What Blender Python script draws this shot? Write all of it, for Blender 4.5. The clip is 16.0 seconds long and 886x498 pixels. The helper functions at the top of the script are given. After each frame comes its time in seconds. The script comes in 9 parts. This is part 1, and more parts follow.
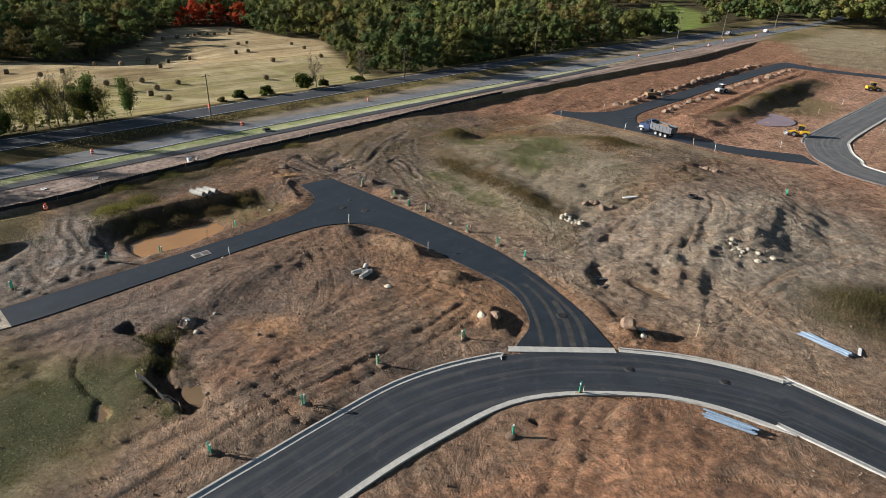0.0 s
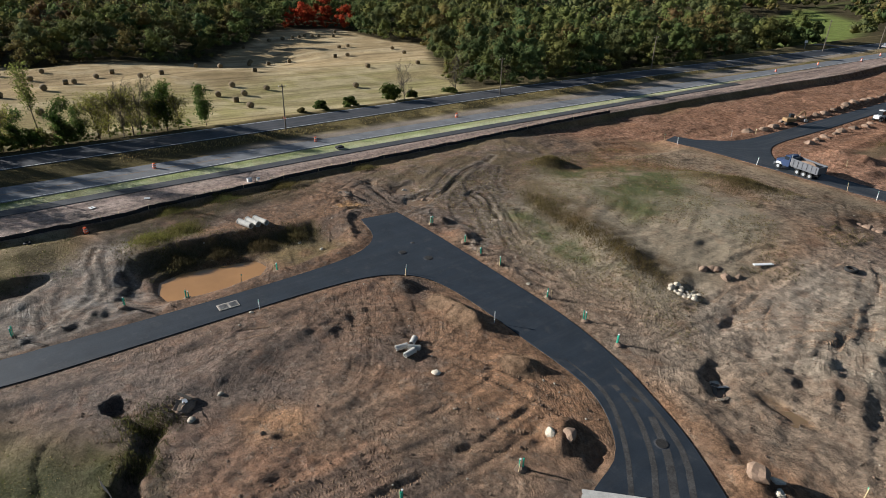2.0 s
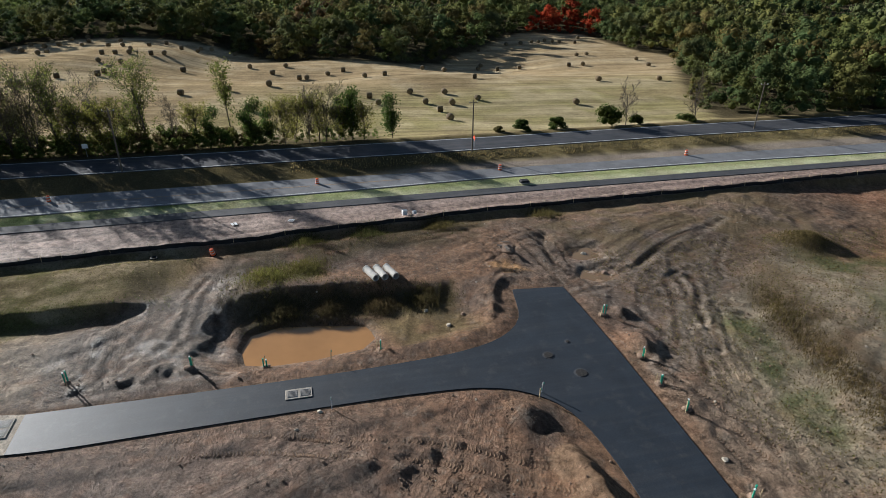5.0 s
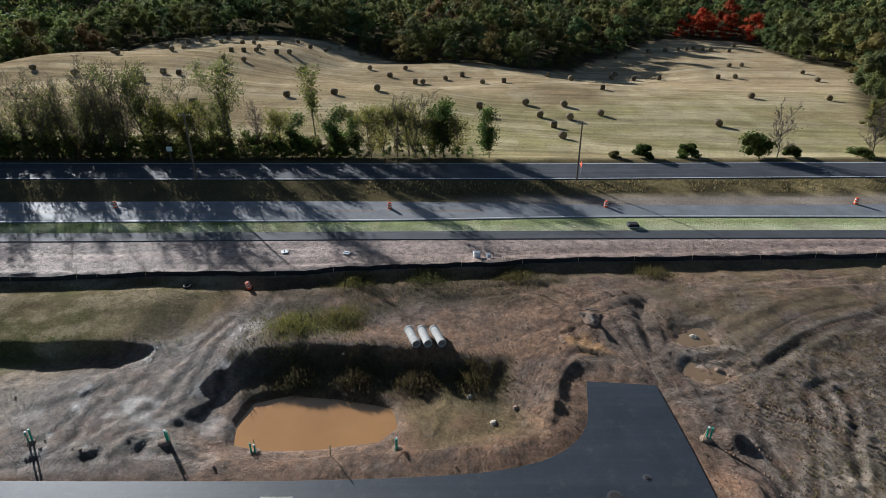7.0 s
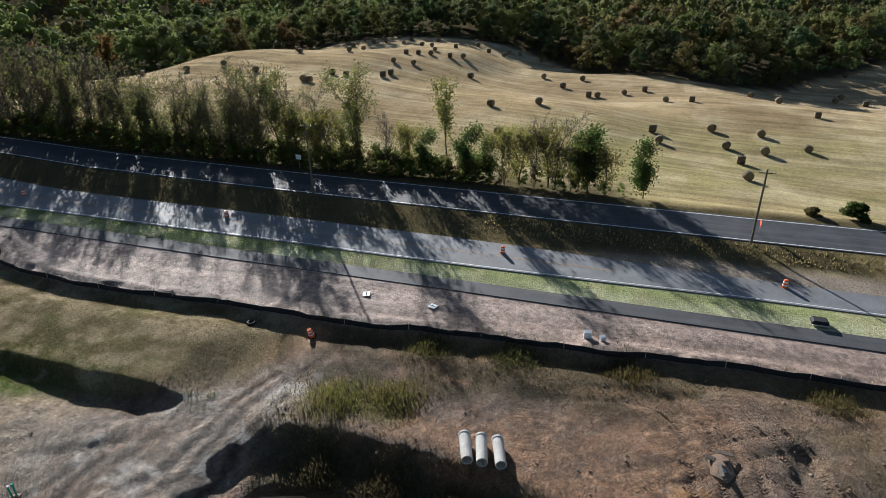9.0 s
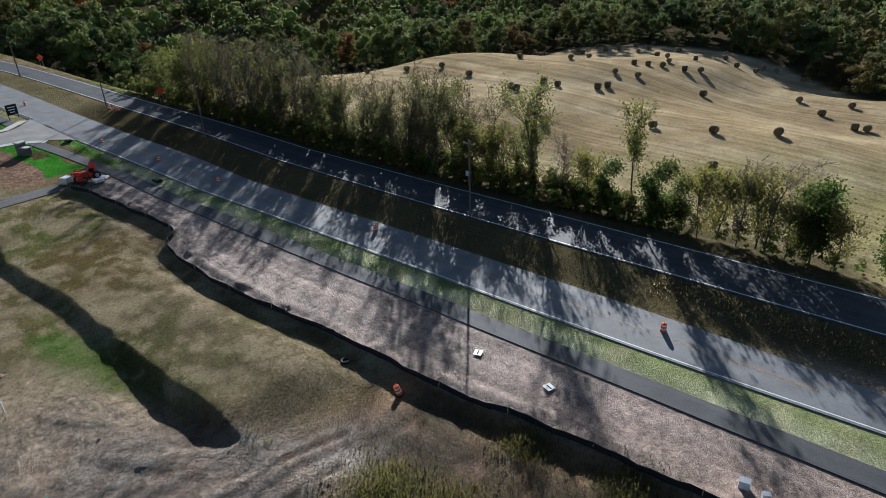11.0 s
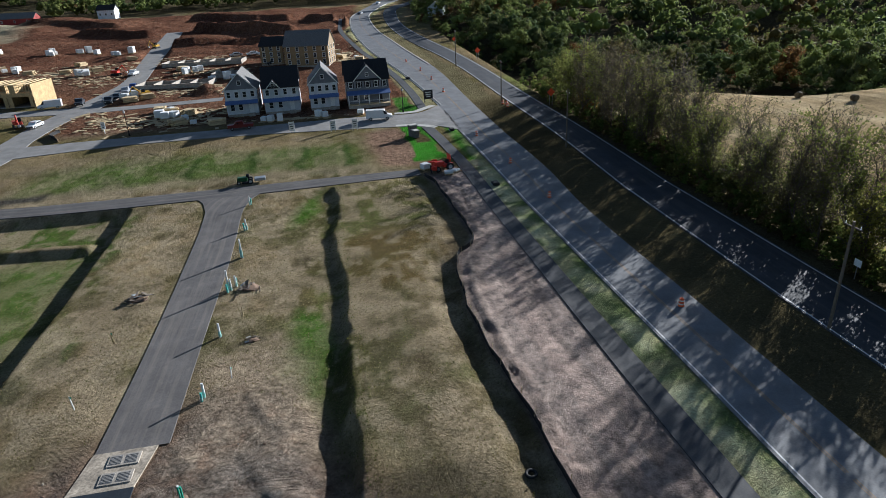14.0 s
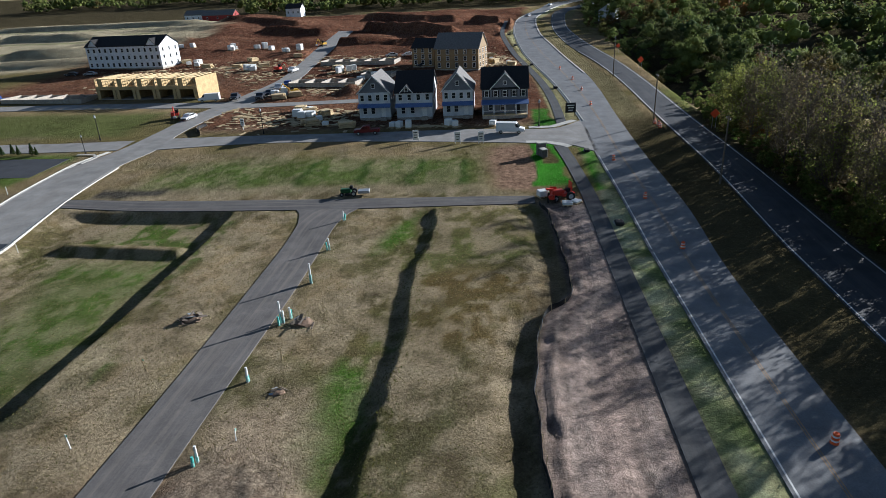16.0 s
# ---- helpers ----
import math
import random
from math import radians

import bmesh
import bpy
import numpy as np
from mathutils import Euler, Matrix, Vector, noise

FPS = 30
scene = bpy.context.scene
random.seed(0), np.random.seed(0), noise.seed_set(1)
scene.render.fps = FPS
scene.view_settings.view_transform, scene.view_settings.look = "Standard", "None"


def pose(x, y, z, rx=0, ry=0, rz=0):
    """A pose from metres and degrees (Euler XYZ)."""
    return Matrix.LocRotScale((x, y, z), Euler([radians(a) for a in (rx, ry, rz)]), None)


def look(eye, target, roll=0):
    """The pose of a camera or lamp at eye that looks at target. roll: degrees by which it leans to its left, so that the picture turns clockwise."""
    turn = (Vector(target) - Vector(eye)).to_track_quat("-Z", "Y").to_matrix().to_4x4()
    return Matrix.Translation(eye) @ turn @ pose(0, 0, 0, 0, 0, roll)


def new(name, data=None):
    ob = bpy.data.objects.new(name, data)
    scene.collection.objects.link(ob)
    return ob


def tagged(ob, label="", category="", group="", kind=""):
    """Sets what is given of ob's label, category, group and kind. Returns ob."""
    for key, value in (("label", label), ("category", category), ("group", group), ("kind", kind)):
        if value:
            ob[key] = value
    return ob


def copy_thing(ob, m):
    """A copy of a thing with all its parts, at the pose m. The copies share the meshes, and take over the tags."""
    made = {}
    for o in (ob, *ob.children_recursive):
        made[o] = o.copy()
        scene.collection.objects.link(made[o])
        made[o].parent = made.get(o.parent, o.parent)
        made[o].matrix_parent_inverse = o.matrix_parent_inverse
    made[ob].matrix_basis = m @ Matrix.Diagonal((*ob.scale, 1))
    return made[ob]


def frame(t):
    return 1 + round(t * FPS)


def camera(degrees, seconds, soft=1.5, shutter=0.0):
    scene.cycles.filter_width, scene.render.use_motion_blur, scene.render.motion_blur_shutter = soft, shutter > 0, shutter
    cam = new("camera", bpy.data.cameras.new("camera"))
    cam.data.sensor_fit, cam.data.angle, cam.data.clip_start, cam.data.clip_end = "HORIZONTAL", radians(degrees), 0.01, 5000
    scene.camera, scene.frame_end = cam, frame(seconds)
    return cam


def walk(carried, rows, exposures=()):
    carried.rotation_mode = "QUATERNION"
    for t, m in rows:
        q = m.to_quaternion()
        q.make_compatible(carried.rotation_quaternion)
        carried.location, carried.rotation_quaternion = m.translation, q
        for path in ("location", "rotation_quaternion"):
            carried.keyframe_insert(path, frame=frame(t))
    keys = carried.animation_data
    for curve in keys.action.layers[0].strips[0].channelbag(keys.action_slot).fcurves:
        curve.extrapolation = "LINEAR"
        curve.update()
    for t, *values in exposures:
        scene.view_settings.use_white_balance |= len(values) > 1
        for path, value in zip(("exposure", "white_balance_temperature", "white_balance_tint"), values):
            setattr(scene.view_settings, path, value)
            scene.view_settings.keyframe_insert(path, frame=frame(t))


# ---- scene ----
cam = camera(71.2, 16.0, 0.85)
METRES, EYE, TILT, LEAN, TURN = 127.7, 38.5, 0.0, 0.0, 43.5
ROWS = [
    (0.0, 0.0, 0.0, 0.0, 1.01, -26.75, -2.0),
    (0.5, 0.0052, 0.0364, -0.0009, 2.78, -26.77, -1.93),
    (1.0, 0.0099, 0.0721, -0.0021, 5.59, -26.81, -1.8),
    (1.5, 0.0139, 0.1073, -0.0029, 8.44, -26.88, -1.7),
    (2.0, 0.0172, 0.1419, -0.004, 10.94, -26.92, -1.59),
    (2.5, 0.0195, 0.1758, -0.0055, 14.06, -26.97, -1.47),
    (3.0, 0.0214, 0.2092, -0.0078, 19.5, -27.02, -1.21),
    (3.5, 0.0224, 0.242, -0.0101, 24.82, -27.08, -0.96),
    (4.0, 0.0218, 0.2744, -0.0126, 28.01, -27.1, -0.79),
    (6.5, -0.0068, 0.436, -0.0256, 42.8, -27.1, -0.04),
    (7.0, -0.0174, 0.4685, -0.0278, 46.36, -27.08, 0.15),
    (7.5, -0.0294, 0.5005, -0.0294, 50.11, -27.05, 0.36),
    (8.0, -0.0426, 0.5318, -0.0307, 54.05, -27.01, 0.58),
    (10.5, -0.124, 0.6629, -0.0372, 80.86, -26.23, 1.79),
    (11.0, -0.1424, 0.6824, -0.0388, 86.1, -26.01, 2.0),
    (11.5, -0.1616, 0.6995, -0.0405, 92.82, -25.73, 2.18),
    (12.0, -0.1815, 0.7147, -0.0424, 99.83, -25.37, 2.35),
    (12.5, -0.2025, 0.7273, -0.0443, 106.74, -25.0, 2.47),
    (13.0, -0.2251, 0.7377, -0.046, 113.6, -24.64, 2.59),
    (13.5, -0.2496, 0.7448, -0.0477, 119.95, -24.31, 2.64),
    (14.0, -0.2765, 0.7488, -0.0492, 125.41, -24.04, 2.69),
    (14.5, -0.305, 0.7484, -0.0503, 130.07, -23.79, 2.66),
    (15.0, -0.3348, 0.745, -0.0514, 134.22, -23.57, 2.64),
    (15.5, -0.3645, 0.7381, -0.0522, 138.07, -23.37, 2.59),
    (16.0, -0.3959, 0.728, -0.0531, 141.16, -23.22, 2.58),
]
walk(cam, [(t, pose(0, 0, EYE, TILT, LEAN, TURN) @ pose(METRES * x, METRES * y, METRES * z, 90 + pitch, roll, yaw)) for t, x, y, z, yaw, pitch, roll in ROWS],
     [(0.0, 1.05, 6180, 10), (1.0, 1.03, 6030, 10), (2.0, 0.97, 5980, 10), (4.0, 0.91, 5900, 10), (6.3, 0.90, 5680, 10), (7.0, 0.92, 5580, 10), (7.5, 1.18, 5930, 10), (8.2, 1.22, 5900, 10), (10.3, 1.02, 5630, 10),
      (12.0, 1.04, 5580, 10), (12.5, 1.14, 5780, 10), (13.0, 1.29, 5930, 10), (13.5, 1.28, 5830, 10), (14.0, 0.98, 5600, 10), (15.0, 1.00, 5580, 10), (16.0, 0.99, 5630, 10)])

# ---- light ----
SUN_ELEV, SUN_TO = 16.6, (-0.80, -0.60)
world = bpy.data.worlds.new("sky")
scene.world = world
world.use_nodes = True
wn = world.node_tree.nodes
sky = wn.new("ShaderNodeTexSky")
sky.sky_type, sky.sun_disc = "NISHITA", False
sky.sun_elevation, sky.sun_rotation = radians(SUN_ELEV), math.atan2(SUN_TO[0], SUN_TO[1])
sky.air_density, sky.dust_density = 1.0, 0.6
wn["Background"].inputs["Strength"].default_value = 0.038
world.node_tree.links.new(sky.outputs[0], wn["Background"].inputs["Color"])
sun_data = bpy.data.lights.new("sun", "SUN")
sun_data.energy, sun_data.angle, sun_data.color = 5.0, radians(0.53), (1.0, 0.94, 0.84)
sun = new("sun", sun_data)
sun.matrix_basis = look((0, 0, 0), (-SUN_TO[0], -SUN_TO[1], -math.tan(radians(SUN_ELEV))))

# ---- materials ----
class Nodes:
    """A short way to write a node material."""
    def __init__(self, name):
        self.mat = bpy.data.materials.new(name)
        self.mat.use_nodes = True
        self.t = self.mat.node_tree
        self.bsdf = self.t.nodes["Principled BSDF"]
        self.pos = None

    def put(self, socket, value):
        if isinstance(value, bpy.types.NodeSocket):
            self.t.links.new(value, socket)
        elif isinstance(value, tuple) and len(value) == 3 and socket.type == "RGBA":
            socket.default_value = (*value, 1)
        else:
            socket.default_value = value

    def add(self, kind, **inputs):
        n = self.t.nodes.new(kind)
        for k, v in inputs.items():
            self.put(n.inputs[k.replace("_", " ")], v)
        return n

    def where(self):
        if not self.pos:
            self.pos = self.t.nodes.new("ShaderNodeNewGeometry").outputs["Position"]
        return self.pos

    def noise(self, scale, detail=4.0, rough=0.55, vec=None, distort=0.0):
        return self.add("ShaderNodeTexNoise", Vector=vec or self.where(), Scale=scale, Detail=detail, Roughness=rough, Distortion=distort).outputs["Fac"]

    def ramp(self, fac, lo, hi, a=0.0, b=1.0):
        n = self.add("ShaderNodeMapRange")
        for i, v in enumerate((fac, lo, hi, a, b)):
            self.put(n.inputs[i], v)
        return n.outputs[0]

    def math(self, op, a, b=0.0):
        n = self.t.nodes.new("ShaderNodeMath")
        n.operation = op
        self.put(n.inputs[0], a)
        self.put(n.inputs[1], b)
        return n.outputs[0]

    def mix(self, fac, a, b, mode="MIX"):
        n = self.t.nodes.new("ShaderNodeMix")
        n.data_type, n.blend_type = "RGBA", mode
        self.put(n.inputs[0], fac)
        self.put(n.inputs[6], a)
        self.put(n.inputs[7], b)
        return n.outputs[2]

    def scaled(self, x, y, z, turn=0.0):
        return self.stretched(self.where(), (x, y, z), turn)

    def stretched(self, vec, size, turn):
        """Turn first, then stretch."""
        r = self.add("ShaderNodeMapping", Vector=vec)
        r.inputs["Rotation"].default_value = (0, 0, radians(turn))
        n = self.add("ShaderNodeMapping", Vector=r.outputs[0])
        n.inputs["Scale"].default_value = size
        return n.outputs[0]

    def attr(self, name):
        n = self.t.nodes.new("ShaderNodeAttribute")
        n.attribute_name = name
        return n

    def bump(self, height, strength=0.5, distance=0.1):
        self.put(self.bsdf.inputs["Normal"], self.add("ShaderNodeBump", Height=height, Strength=strength, Distance=distance).outputs[0])

    def done(self, color, rough=0.9, metal=0.0, spec=0.3):
        self.put(self.bsdf.inputs["Base Color"], color)
        self.put(self.bsdf.inputs["Roughness"], rough)
        self.put(self.bsdf.inputs["Metallic"], metal)
        self.put(self.bsdf.inputs["Specular IOR Level"], spec)
        return self.mat


def plain(name, color, rough=0.7, metal=0.0, vary=0.25, scale=2.0, bump=0.0, random_vary=0.0):
    """A painted, moulded or sawn surface with worn variation at two scales."""
    g = Nodes(name)
    n = g.math("MULTIPLY", g.noise(scale, 5), g.noise(scale * 7, 3))
    f = g.ramp(n, 0.12, 0.42, 1 - vary, 1 + vary)
    if random_vary:
        r = g.t.nodes.new("ShaderNodeObjectInfo").outputs["Random"]
        f = g.math("MULTIPLY", f, g.ramp(r, 0, 1, 1 - random_vary, 1 + random_vary))
    c = g.mix(1.0, color, g.add("ShaderNodeCombineColor", Red=f, Green=f, Blue=f).outputs[0], "MULTIPLY")
    if bump:
        g.bump(g.noise(scale * 5, 4), bump, 0.05)
    return g.done(c, rough, metal)


def ground_material():
    g = Nodes("earth_and_grass")
    cover, kind = g.attr("cover").outputs["Color"], g.attr("kind").outputs["Color"]
    sheen = g.attr("kind").outputs["Alpha"]
    sep = g.add("ShaderNodeSeparateColor", Color=kind)
    grass, churn, wet = sep.outputs[0], sep.outputs[1], sep.outputs[2]
    blades = g.noise(3.2, 7, 0.78)
    clods = g.noise(1.1, 10, 0.78)
    crease = g.math("ABSOLUTE", g.math("SUBTRACT", g.noise(0.55, 7, 0.66, None, 0.9), 0.5))
    crumbs = g.noise(6.0, 5, 0.75)
    patch = g.noise(0.16, 6, 0.66)
    f = g.math("MULTIPLY", g.ramp(blades, 0.34, 0.66, 0.62, 1.42), g.ramp(patch, 0.3, 0.7, 0.74, 1.26))
    d = g.math("MULTIPLY", g.ramp(clods, 0.36, 0.64, 0.42, 1.66), g.ramp(patch, 0.3, 0.7, 0.78, 1.22))
    shade = g.math("ADD", g.math("MULTIPLY", f, grass), g.math("MULTIPLY", d, g.math("SUBTRACT", 1.0, grass)))
    c = g.mix(1.0, cover, g.add("ShaderNodeCombineColor", Red=shade, Green=shade, Blue=shade).outputs[0], "MULTIPLY")
    # swaths that the mower left in the hay
    swath = g.math("MULTIPLY", g.ramp(g.noise(1.0, 4, 0.6, g.scaled(0.55, 0.006, 0, 6)), 0.36, 0.64, 0.76, 1.22), g.ramp(g.noise(1.4, 5, 0.7), 0.34, 0.66, 0.86, 1.14))
    mown = g.ramp(g.attr("cover").outputs["Alpha"], 0.3, 0.45, 1.0, 0.0)
    c = g.mix(mown, c, g.mix(1.0, c, g.add("ShaderNodeCombineColor", Red=swath, Green=swath, Blue=swath).outputs[0], "MULTIPLY"))
    # pale crumbs and straw, reddish subsoil
    c = g.mix(g.math("MULTIPLY", g.ramp(crumbs, 0.60, 0.70), g.ramp(grass, 0, 1, 0.55, 0.22)), c, (0.40, 0.33, 0.24))
    c = g.mix(g.math("MULTIPLY", g.math("MULTIPLY", g.ramp(g.noise(0.32, 6, 0.65), 0.52, 0.66), churn), 0.45), c, (0.29, 0.145, 0.075))
    # litter of straw and dead stalks on the grass
    c = g.mix(g.math("MULTIPLY", g.ramp(g.noise(11, 4, 0.7, None, 0.8), 0.56, 0.68), g.math("MULTIPLY", grass, 0.42)), c, (0.46, 0.38, 0.26))
    c = g.mix(g.math("MULTIPLY", g.ramp(g.noise(7, 4, 0.7, None, 0.6), 0.44, 0.32), g.math("MULTIPLY", grass, 0.5)), c, (0.045, 0.040, 0.022))
    # streaks that blades, buckets and wheels drew through the clay; they wander with the ground
    drift = g.add("ShaderNodeTexNoise", Vector=g.where(), Scale=0.035, Detail=2.0).outputs["Color"]
    bent = g.t.nodes.new("ShaderNodeVectorMath")
    bent.operation = "MULTIPLY_ADD"
    g.put(bent.inputs[0], drift)
    bent.inputs[1].default_value = (26, 26, 0)
    g.put(bent.inputs[2], g.where())
    layers = []
    for turn, size in ((32, 2.2), (-48, 1.7), (78, 2.6)):
        m = g.stretched(bent.outputs[0], (size * 0.8, size * 0.17, 0), turn)
        layers.append(g.ramp(g.noise(1.0, 7, 0.72, m, 0.35), 0.34, 0.66))
    pick = g.ramp(g.noise(0.06, 4, 0.6), 0.47, 0.53)
    wash = g.noise(0.9, 6, 0.7, None, 0.5)
    c = g.mix(g.math("MULTIPLY", g.ramp(wash, 0.54, 0.66), g.math("MULTIPLY", churn, 0.40)), c, (0.43, 0.35, 0.27))
    pick2 = g.ramp(g.noise(0.085, 4, 0.6, g.scaled(1, 1, 1, 50)), 0.53, 0.58)
    streak = g.math("ADD", g.math("MULTIPLY", layers[0], pick), g.math("MULTIPLY", layers[1], g.math("SUBTRACT", 1.0, pick)))
    streak = g.math("ADD", g.math("MULTIPLY", layers[2], pick2), g.math("MULTIPLY", streak, g.math("SUBTRACT", 1.0, pick2)))
    sheet = g.ramp(g.noise(0.21, 5, 0.6), 0.38, 0.55, 0.35, 1.0)
    drawn = g.math("MULTIPLY", churn, sheet)
    tone = g.ramp(streak, 0, 1, 0.80, 1.24)
    # broken crust: pale dry plates with dark cracks between
    plates = g.math("ABSOLUTE", g.math("SUBTRACT", g.noise(1.7, 7, 0.62, None, 0.35), 0.5))
    crack = g.ramp(plates, 0.0, 0.06, 0.0, 1.0)
    fresh_cut = g.ramp(g.noise(0.24, 5, 0.65, g.scaled(1, 1, 1, 20)), 0.50, 0.66)
    line = g.math("MAXIMUM", crack, fresh_cut)
    tone = g.math("MULTIPLY", tone, g.ramp(line, 0, 1, 0.66, 1.04))
    c = g.mix(drawn, c, g.mix(1.0, c, g.add("ShaderNodeCombineColor", Red=tone, Green=tone, Blue=tone).outputs[0], "MULTIPLY"))
    moist = g.math("MULTIPLY", g.ramp(g.noise(0.45, 8, 0.7, None, 0.6), 0.52, 0.62), churn)
    c = g.mix(g.math("MULTIPLY", moist, 0.45), c, (0.105, 0.068, 0.045))
    high = g.math("MULTIPLY", clods, g.ramp(churn, 0, 1, 0.22, 0.75))
    high = g.math("ADD", high, g.math("MULTIPLY", g.math("MULTIPLY", g.math("ADD", streak, g.math("MULTIPLY", line, 0.45)), drawn), 0.34))
    high = g.math("ADD", high, g.math("MULTIPLY", g.math("MULTIPLY", crease, churn), 0.9))
    high = g.math("ADD", high, g.math("MULTIPLY", blades, g.math("MULTIPLY", grass, 0.32)))
    high = g.math("ADD", high, g.math("MULTIPLY", crumbs, 0.25))
    high = g.math("MULTIPLY", high, g.math("SUBTRACT", 1.0, g.math("MULTIPLY", wet, 0.85)))
    high = g.math("MULTIPLY", high, g.attr("cover").outputs["Alpha"])
    g.bump(high, 1.0, 1.5)
    dry = g.math("MULTIPLY", sheen, 0.40)
    return g.done(c, g.math("SUBTRACT", g.math("SUBTRACT", 0.95, dry), g.math("MULTIPLY", wet, 0.35)), 0, g.ramp(sheen, 0, 1, 0.0, 0.5))


def asphalt_material(name, color, wear, turn=0.0, streak=0.0, rough=0.78, spec=0.2, follow=True):
    """Rolled asphalt: fine grain, roller lanes, paler dusty wheel paths that follow the road."""
    g = Nodes(name)
    if follow:
        m = g.add("ShaderNodeMapping", Vector=g.attr("run").outputs["Vector"])
        m.inputs["Scale"].default_value = (1.3, 0.04, 0.0)
        lanes = g.noise(1.0, 5, 0.65, m.outputs[0])
    else:
        lanes = g.noise(1.0, 4, 0.6, g.scaled(1.3, 0.05, 0.0, turn))
    f = g.math("MULTIPLY", g.ramp(g.noise(9, 6, 0.7), 0.3, 0.7, 0.75, 1.25), g.ramp(g.noise(0.35, 5, 0.6), 0.3, 0.7, 0.8, 1.25))
    c = g.mix(1.0, color, g.add("ShaderNodeCombineColor", Red=f, Green=f, Blue=f).outputs[0], "MULTIPLY")
    dust = g.math("ADD", g.math("MULTIPLY", g.ramp(lanes, 0.46, 0.64), streak), g.math("MULTIPLY", g.ramp(g.noise(0.6, 7, 0.7), 0.55, 0.75), wear))
    c = g.mix(dust, c, (0.24, 0.21, 0.18))
    g.bump(g.noise(30, 3, 0.6), 0.25, 0.02)
    return g.done(c, rough, 0, spec)


def leaf_material(name="foliage", through_light=0.42, low=0.8, high=1.35, mottle=0.42, relief=0.5):
    """Leaves take their own colour from the crown that they grow on."""
    g = Nodes(name)
    leaf = g.attr("leaf").outputs["Color"]
    r = g.add("ShaderNodeNewGeometry").outputs["Random Per Island"]
    f = g.math("MULTIPLY", g.ramp(r, 0, 1, low, high), g.ramp(g.noise(1.6, 5, 0.7), 0.34, 0.66, 1 - mottle, 1 + mottle))
    c = g.mix(1.0, leaf, g.add("ShaderNodeCombineColor", Red=f, Green=f, Blue=g.math("MULTIPLY", f, 0.9)).outputs[0], "MULTIPLY")
    c = g.mix(g.ramp(g.noise(0.22, 3), 0.45, 0.7, 0, 0.35), c, (0.13, 0.10, 0.025))
    if relief:
        g.bump(g.noise(3.0, 4, 0.7), relief, 0.3)
    g.done(c, 0.85, 0, 0.04)
    glow = g.add("ShaderNodeBsdfTranslucent", Color=c)
    mix = g.add("ShaderNodeMixShader", Fac=through_light)
    g.t.links.new(g.bsdf.outputs[0], mix.inputs[1])
    g.t.links.new(glow.outputs[0], mix.inputs[2])
    g.t.links.new(mix.outputs[0], g.t.nodes["Material Output"].inputs["Surface"])
    return g.mat


def water_material(name, color):
    g = Nodes(name)
    c = g.mix(g.ramp(g.noise(0.25, 4), 0.35, 0.7), color, tuple(v * 0.8 for v in color))
    g.bump(g.noise(3.0, 3), 0.06, 0.03)
    return g.done(c, 0.16, 0, 0.45)


M_GROUND = ground_material()
M_ASPHALT_NEW = asphalt_material("new_asphalt", (0.019, 0.025, 0.033), 0.14, 0, 0.035, 0.58, 0.35, False)
M_ASPHALT_LANES = asphalt_material("new_lane_asphalt", (0.022, 0.027, 0.034), 0.14, 0, 0.16, 0.6, 0.35)
M_ASPHALT_STREET = asphalt_material("street_asphalt", (0.030, 0.035, 0.042), 0.18, 20, 0.17, 0.6, 0.35)
M_ASPHALT_ALLEY = asphalt_material("worn_lane_asphalt", (0.118, 0.110, 0.106), 0.35, 0, 0.42)
M_ASPHALT_LANE = asphalt_material("worn_cross_lane_asphalt", (0.095, 0.090, 0.088), 0.3, 90, 0.4)
M_ASPHALT_OLD = asphalt_material("old_road_asphalt", (0.050, 0.053, 0.060), 0.1, 0, 0.12, 0.72, 0.15)
M_HIGHWAY = asphalt_material("highway_asphalt", (0.165, 0.168, 0.174), 0.12, 0, 0.15, 0.72, 0.16)
M_PATH = asphalt_material("path_asphalt", (0.060, 0.062, 0.066), 0.1, 0, 0.1)
M_SITE_ROAD = asphalt_material("dusty_site_road", (0.235, 0.228, 0.218), 0.5, 0, 0.4)
M_CONCRETE = plain("concrete", (0.46, 0.44, 0.40), 0.85, 0, 0.22, 1.5, 0.3)
M_CONCRETE_DIRTY = plain("dirty_concrete", (0.36, 0.32, 0.27), 0.9, 0, 0.35, 1.2, 0.4)
M_PAINT_WHITE = plain("road_paint_white", (0.62, 0.62, 0.60), 0.6, 0, 0.2, 3)
M_IRON = plain("cast_iron", (0.06, 0.055, 0.05), 0.6, 0.6, 0.3, 6)
M_STEEL = plain("galvanised_steel", (0.42, 0.44, 0.46), 0.4, 0.7, 0.2, 4)
M_WOOD_POLE = plain("weathered_pole_wood", (0.16, 0.13, 0.10), 0.9, 0, 0.3, 3, 0.3)
M_LUMBER = plain("new_lumber", (0.55, 0.42, 0.24), 0.8, 0, 0.25, 1.2, 0, 0.2)
M_OSB = plain("strand_board", (0.50, 0.36, 0.18), 0.85, 0, 0.3, 0.8)
M_WATER = water_material("muddy_orange_water", (0.42, 0.22, 0.085))
M_PUDDLE = water_material("muddy_puddle_water", (0.215, 0.14, 0.075))
M_WATER_PINK = water_material("muddy_pink_water", (0.32, 0.20, 0.20))
M_LEAF = leaf_material("foliage", 0.64)
M_WOODS = leaf_material("woodland_foliage", 0.42, 0.88, 1.18, 0.22, 0)
M_WEED = leaf_material("dry_weeds", 0.45, 0.8, 1.35)
M_BARK = plain("bark", (0.095, 0.078, 0.064), 0.95, 0, 0.35, 3, 0.5)
